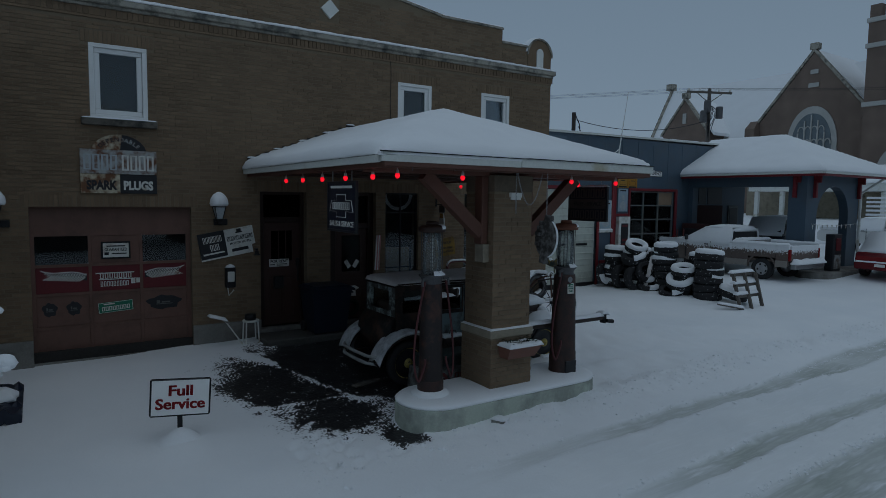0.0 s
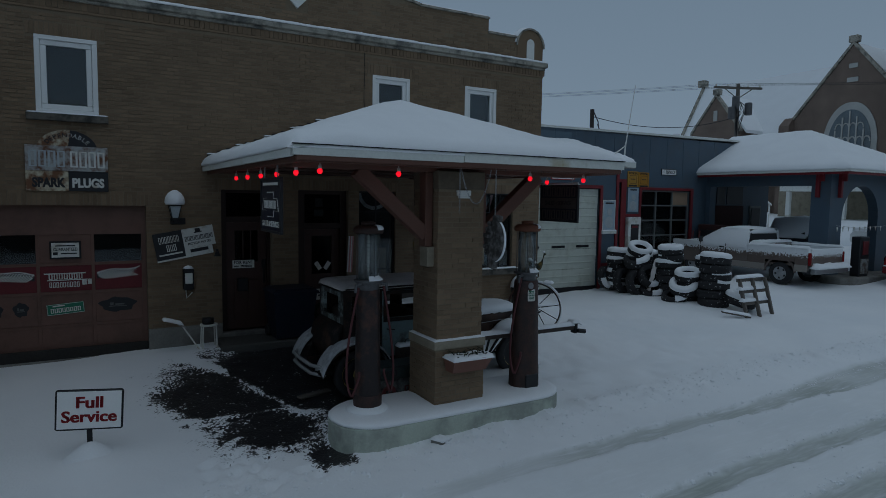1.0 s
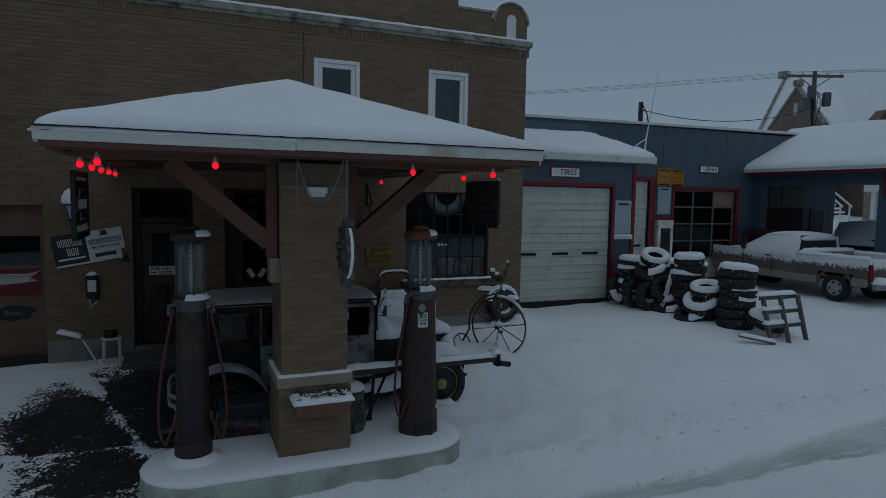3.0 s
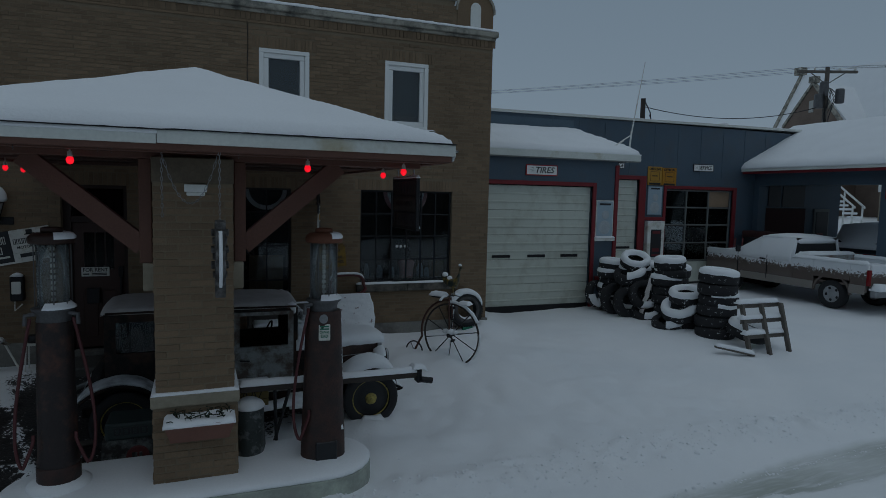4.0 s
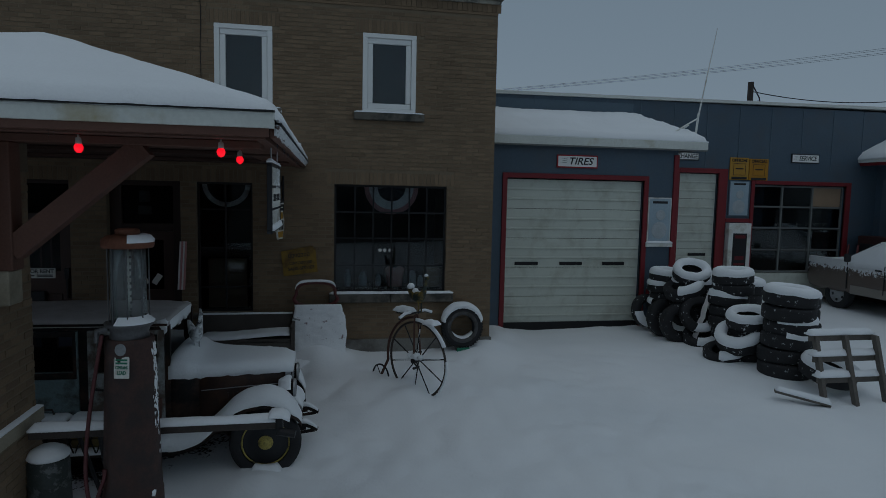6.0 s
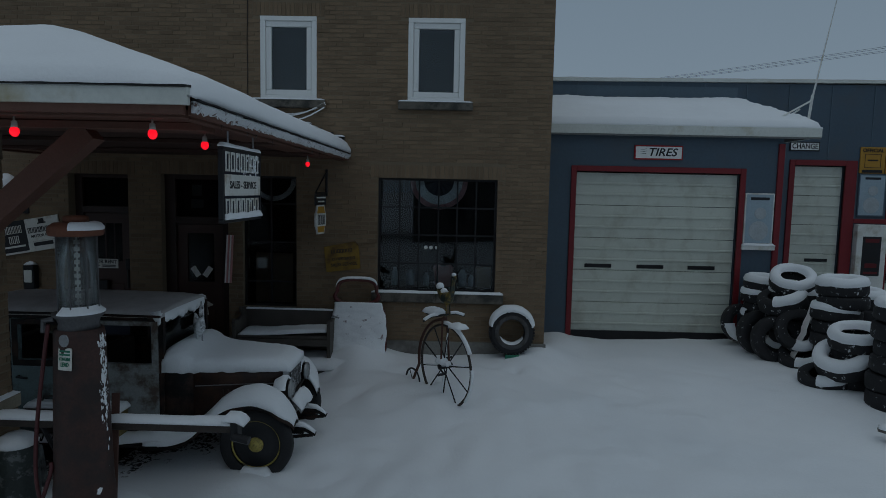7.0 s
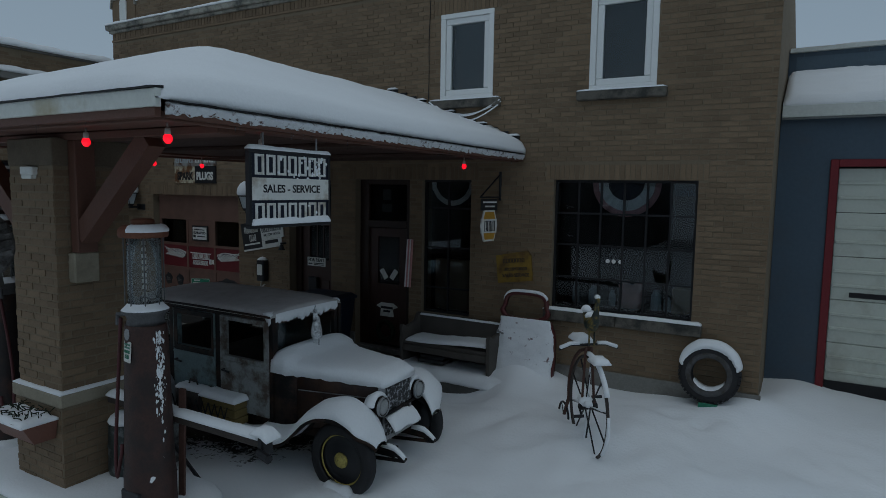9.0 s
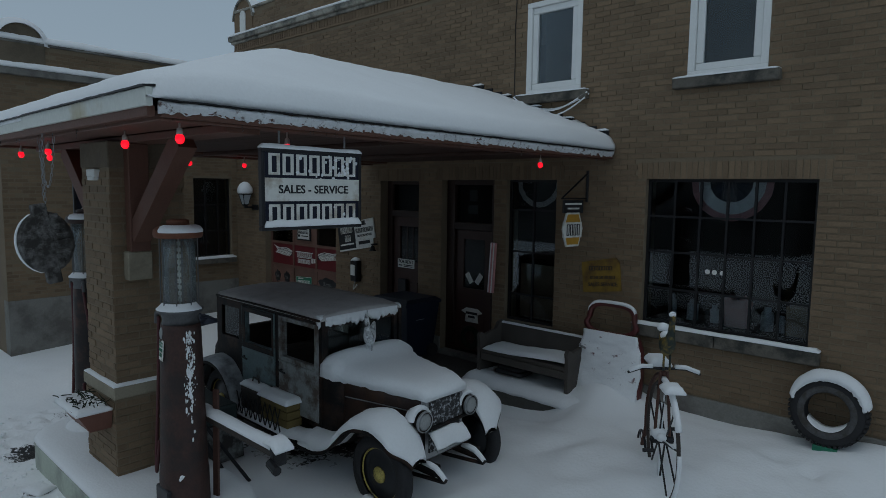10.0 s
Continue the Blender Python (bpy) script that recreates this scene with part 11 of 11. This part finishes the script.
def blocker_house(x, w, y, h, ridge):
    t = T("unseen_blocker_house", (x + w / 2, y, 0.0), "unseen plain house with a snowy roof, added to block low light", "house", "houses across the street", "structure")
    bm = B()
    box(bm, x, x + w, y - 9, y, -0.4, h)
    t.add("wall", bm, M_SIDING)
    bm = B()
    loft(bm, [[(xx, y + 0.5, h - 0.05), (xx, y + 0.5, h + 0.15), (xx, y - 4.5, h + ridge), (xx, y - 9.5, h + 0.15), (xx, y - 9.5, h - 0.05)] for xx in (x - 0.4, x + w + 0.4)])
    t.add("roof", bm, M_SNOW, "snow-covered roof")
    for k in range(3):
        bm = B()
        box(bm, x + w * (0.15 + 0.28 * k), x + w * (0.15 + 0.28 * k) + 1.1, y + 0.004, y + 0.05, 1.2, 2.8)
        t.add("window", bm, M_SIGNK)


for hx, hw, hy, hh, hr in ((-34, 11, -15, 5.8, 2.6), (-20, 12, -13, 6.4, 2.2), (-5.5, 10, -14, 5.6, 2.8), (7.5, 13, -13.5, 6.6, 2.0), (23.5, 10, -15, 5.6, 2.8), (37, 12, -14, 6.2, 2.4), (52, 14, -16, 6.0, 2.6)):
    blocker_house(hx, hw, hy, hh, hr)


def build_poles():
    t = T("utility_pole", (40.2, 27.05, 0.6), "wooden utility pole with a crossarm and transformers", "pole")
    bm = B()
    tube(bm, [(40.2, 27.05, 0.3), (40.1, 27.05, 11.1)], 0.17, 10, False, 0.12)
    t.add("pole", bm, M_OLDWOOD)
    bm = B()
    box(bm, -1.7, 1.7, -0.06, 0.06, 10.75, 10.9, 0.01, pose(40.1, 27.05, 0, 0, 0, -25))
    tube(bm, [(40.1 - 0.9, 27.40, 10.75), (40.1, 27.05, 10.1)], 0.03, 5)
    tube(bm, [(40.1 + 0.9, 26.65, 10.75), (40.1, 27.05, 10.1)], 0.03, 5)
    t.add("crossarm", bm, M_OLDWOOD)
    for dx, z in ((-0.55, 8.7), (0.62, 9.0), (-0.3, 9.4)):
        bm = B()
        x, y = 40.1 + dx * 0.9, 26.85 - dx * 0.42
        lathe(bm, [(0.0, 0.0), (0.22, 0.0), (0.24, 0.05), (0.24, 0.75), (0.2, 0.82), (0.0, 0.84)], 14, pose(x, y, z))
        t.add("transformer", bm, M_IRON)
    for k in range(4):
        u = (-1.55, -0.7, 0.7, 1.55)[k]
        bm = B()
        lathe(bm, [(0.0, 0.0), (0.05, 0.0), (0.07, 0.08), (0.04, 0.16), (0.0, 0.16)], 8, pose(40.1 + u * math.cos(radians(-25)), 27.05 + u * math.sin(radians(-25)), 10.9))
        t.add("insulator", bm, M_SIGNW)
    rnd = random.Random(3)
    for k in range(9):
        bm = B()
        a = rnd.uniform(0, 6.28)
        tube(bm, [(40.1 + 0.2 * math.cos(a), 26.95, 9.9), (40.1 + 0.6 * math.cos(a), 26.75, 9.3 + rnd.uniform(-0.4, 0.4)), (40.1 + 0.3 * math.cos(a + 1), 26.95, 8.3 + rnd.uniform(-0.5, 0.5)), (40.12, 26.95, 7.3)], 0.02, 4)
        t.add("drop_wire", bm, M_BLACK)
    p = T("utility_pole", (27.5, 27.6, 0.5), "short dark service pole with a wire bracket", "pole")
    bm = B()
    tube(bm, [(27.5, 27.6, 0.3), (27.5, 27.6, 8.4)], 0.13, 8)
    p.add("pole", bm, M_DWOOD)
    bm = B()
    tube(bm, [(27.5, 27.5, 8.3), (27.9, 27.5, 7.7), (28.0, 27.5, 7.0)], 0.03, 5)
    tube(bm, [(27.9, 27.6, 7.6), (28.3, 27.6, 7.1)], 0.02, 5)
    p.add("wire_bracket", bm, M_BLACK)

    def wire(a, b, sag, r, name, lab):
        w = T(name, a, lab, "wire", "overhead wires")
        bm = B()
        A, C = Vector(a), Vector(b)
        tube(bm, [A.lerp(C, u) - Vector((0, 0, sag * 4 * u * (1 - u))) for u in np.linspace(0, 1, 22)], r, 5)
        w.add("strand", bm, M_BLACK)
    wire((27.5, 27.6, 8.0), (40.1, 27.05, 8.9), 0.7, 0.022, "service_cable", "dark sagging service cable between the poles")
    for k, u in enumerate((-1.55, -0.7, 0.7, 1.55)):
        x, y = 40.1 + u * 0.906, 27.05 - u * 0.42
        wire((x, y, 11.05), (x - 62, y + 62, 14.0), 1.6, 0.007, "power_line", "thin overhead power line")
        wire((x, y, 11.05), (x + 40, y - 46, 12.5), 1.0, 0.007, "power_line", "thin overhead power line")
    v = T("roof_vent", (24.4, 18.5, 5.6), "small dark roof vent with a snow cap", "vent")
    bm = B()
    lathe(bm, [(0.10, 5.5), (0.10, 5.85), (0.17, 5.86), (0.17, 5.95), (0.0, 5.97)], 12, pose(23.9, 18.5, 0))
    v.add("vent", bm, M_BLACK)
    bm = B()
    lathe(bm, [(0.18, 5.955), (0.15, 6.02), (0.0, 6.04)], 12, pose(23.9, 18.5, 0))
    v.add("vent_snow", bm, M_SNOW, "", True)


build_poles()
build_pillar()

# ---- bricks of the garage front, last ----
lay(brick_courses(XL, XR, 0.62, 6.08, HOLES + LINTELS, 11) + [q for a, b, c, d in LINTELS for q in soldier(a, b, c, d - c)], pose(0, FY, 0), WALL_FRONT,
    lambda a, b, c, d: 7.5 < a < 11.4 and 0.62 < c < 1.4 or 10.7 < a and 1.4 <= c < 2.2, 0.005, 13)
lay([q for a, b, t in ((XL, 0.4, 6.9), (0.4, 8.05, 7.25), (8.05, 9.86, 7.25), (9.86, 10.68, 6.9)) for q in brick_courses(a, b, 6.45, t, [(5.07, 5.51, 6.75, 7.2)], 14)], pose(0, FY + 0.02, 0), PARAPET, None, 0.003, 15)
bm = B()
box(bm, 2.5, 3.8, FY - 0.03, FY + 0.005, -0.2, 0.6, 0.006)
box(bm, XL, -0.05, FY - 0.03, FY + 0.005, -0.2, 0.6, 0.006)
box(bm, 4.77, 5.3, FY - 0.03, FY + 0.005, -0.2, 0.6, 0.006)
box(bm, 6.38, XR + 0.03, FY - 0.03, FY + 0.005, -0.2, 0.6, 0.006)
setting("plinth", bm, M_CONC, "concrete plinth along the foot of the brick wall", "trim")


# ---- clods of churned snow along the wheel tracks ----
def build_clods():
    rnd = random.Random(77)
    vs, fs = [], []
    for k in range(2600):
        x = rnd.uniform(2.5, 17.0)
        if rnd.random() < 0.5:
            y = 6.38 + 0.15 * smooth01(6.0, 9.0, x) - 0.008 * max(0.0, x - 10) ** 2 + rnd.gauss(0, 0.24)
        else:
            y0, w = RUTS[min(2, rnd.randrange(4))]
            y = rut_line(x, y0) + (w + abs(rnd.gauss(0, 0.05)) if rnd.random() < 0.75 else -w - abs(rnd.gauss(0, 0.12)))
        r = rnd.uniform(0.006, 0.020) * (2.0 if rnd.random() < 0.06 else 1.0)
        z = ground_height(x, y)
        i = len(vs)
        for dz, q in ((-0.3, 1.0), (0.45, 0.8)):
            for a in range(5):
                t = 1.2566 * a + rnd.uniform(-0.3, 0.3)
                g = r * q * rnd.uniform(0.75, 1.25)
                vs.append((x + g * math.cos(t), y + g * math.sin(t), z + r * dz))
        vs.append((x, y, z + r * 0.8))
        for a in range(5):
            b = (a + 1) % 5
            fs += [(i + a, i + b, i + 5 + b, i + 5 + a), (i + 5 + a, i + 5 + b, i + 10)]
        fs.append(tuple(i + a for a in (4, 3, 2, 1, 0)))
    me = bpy.data.meshes.new("snow_clods")
    me.from_pydata(vs, [], fs)
    tagged(finish("snow_clods", me, M_SNOW), "loose clods of churned snow strewn along the road", "snow", "", "stuff")


build_clods()
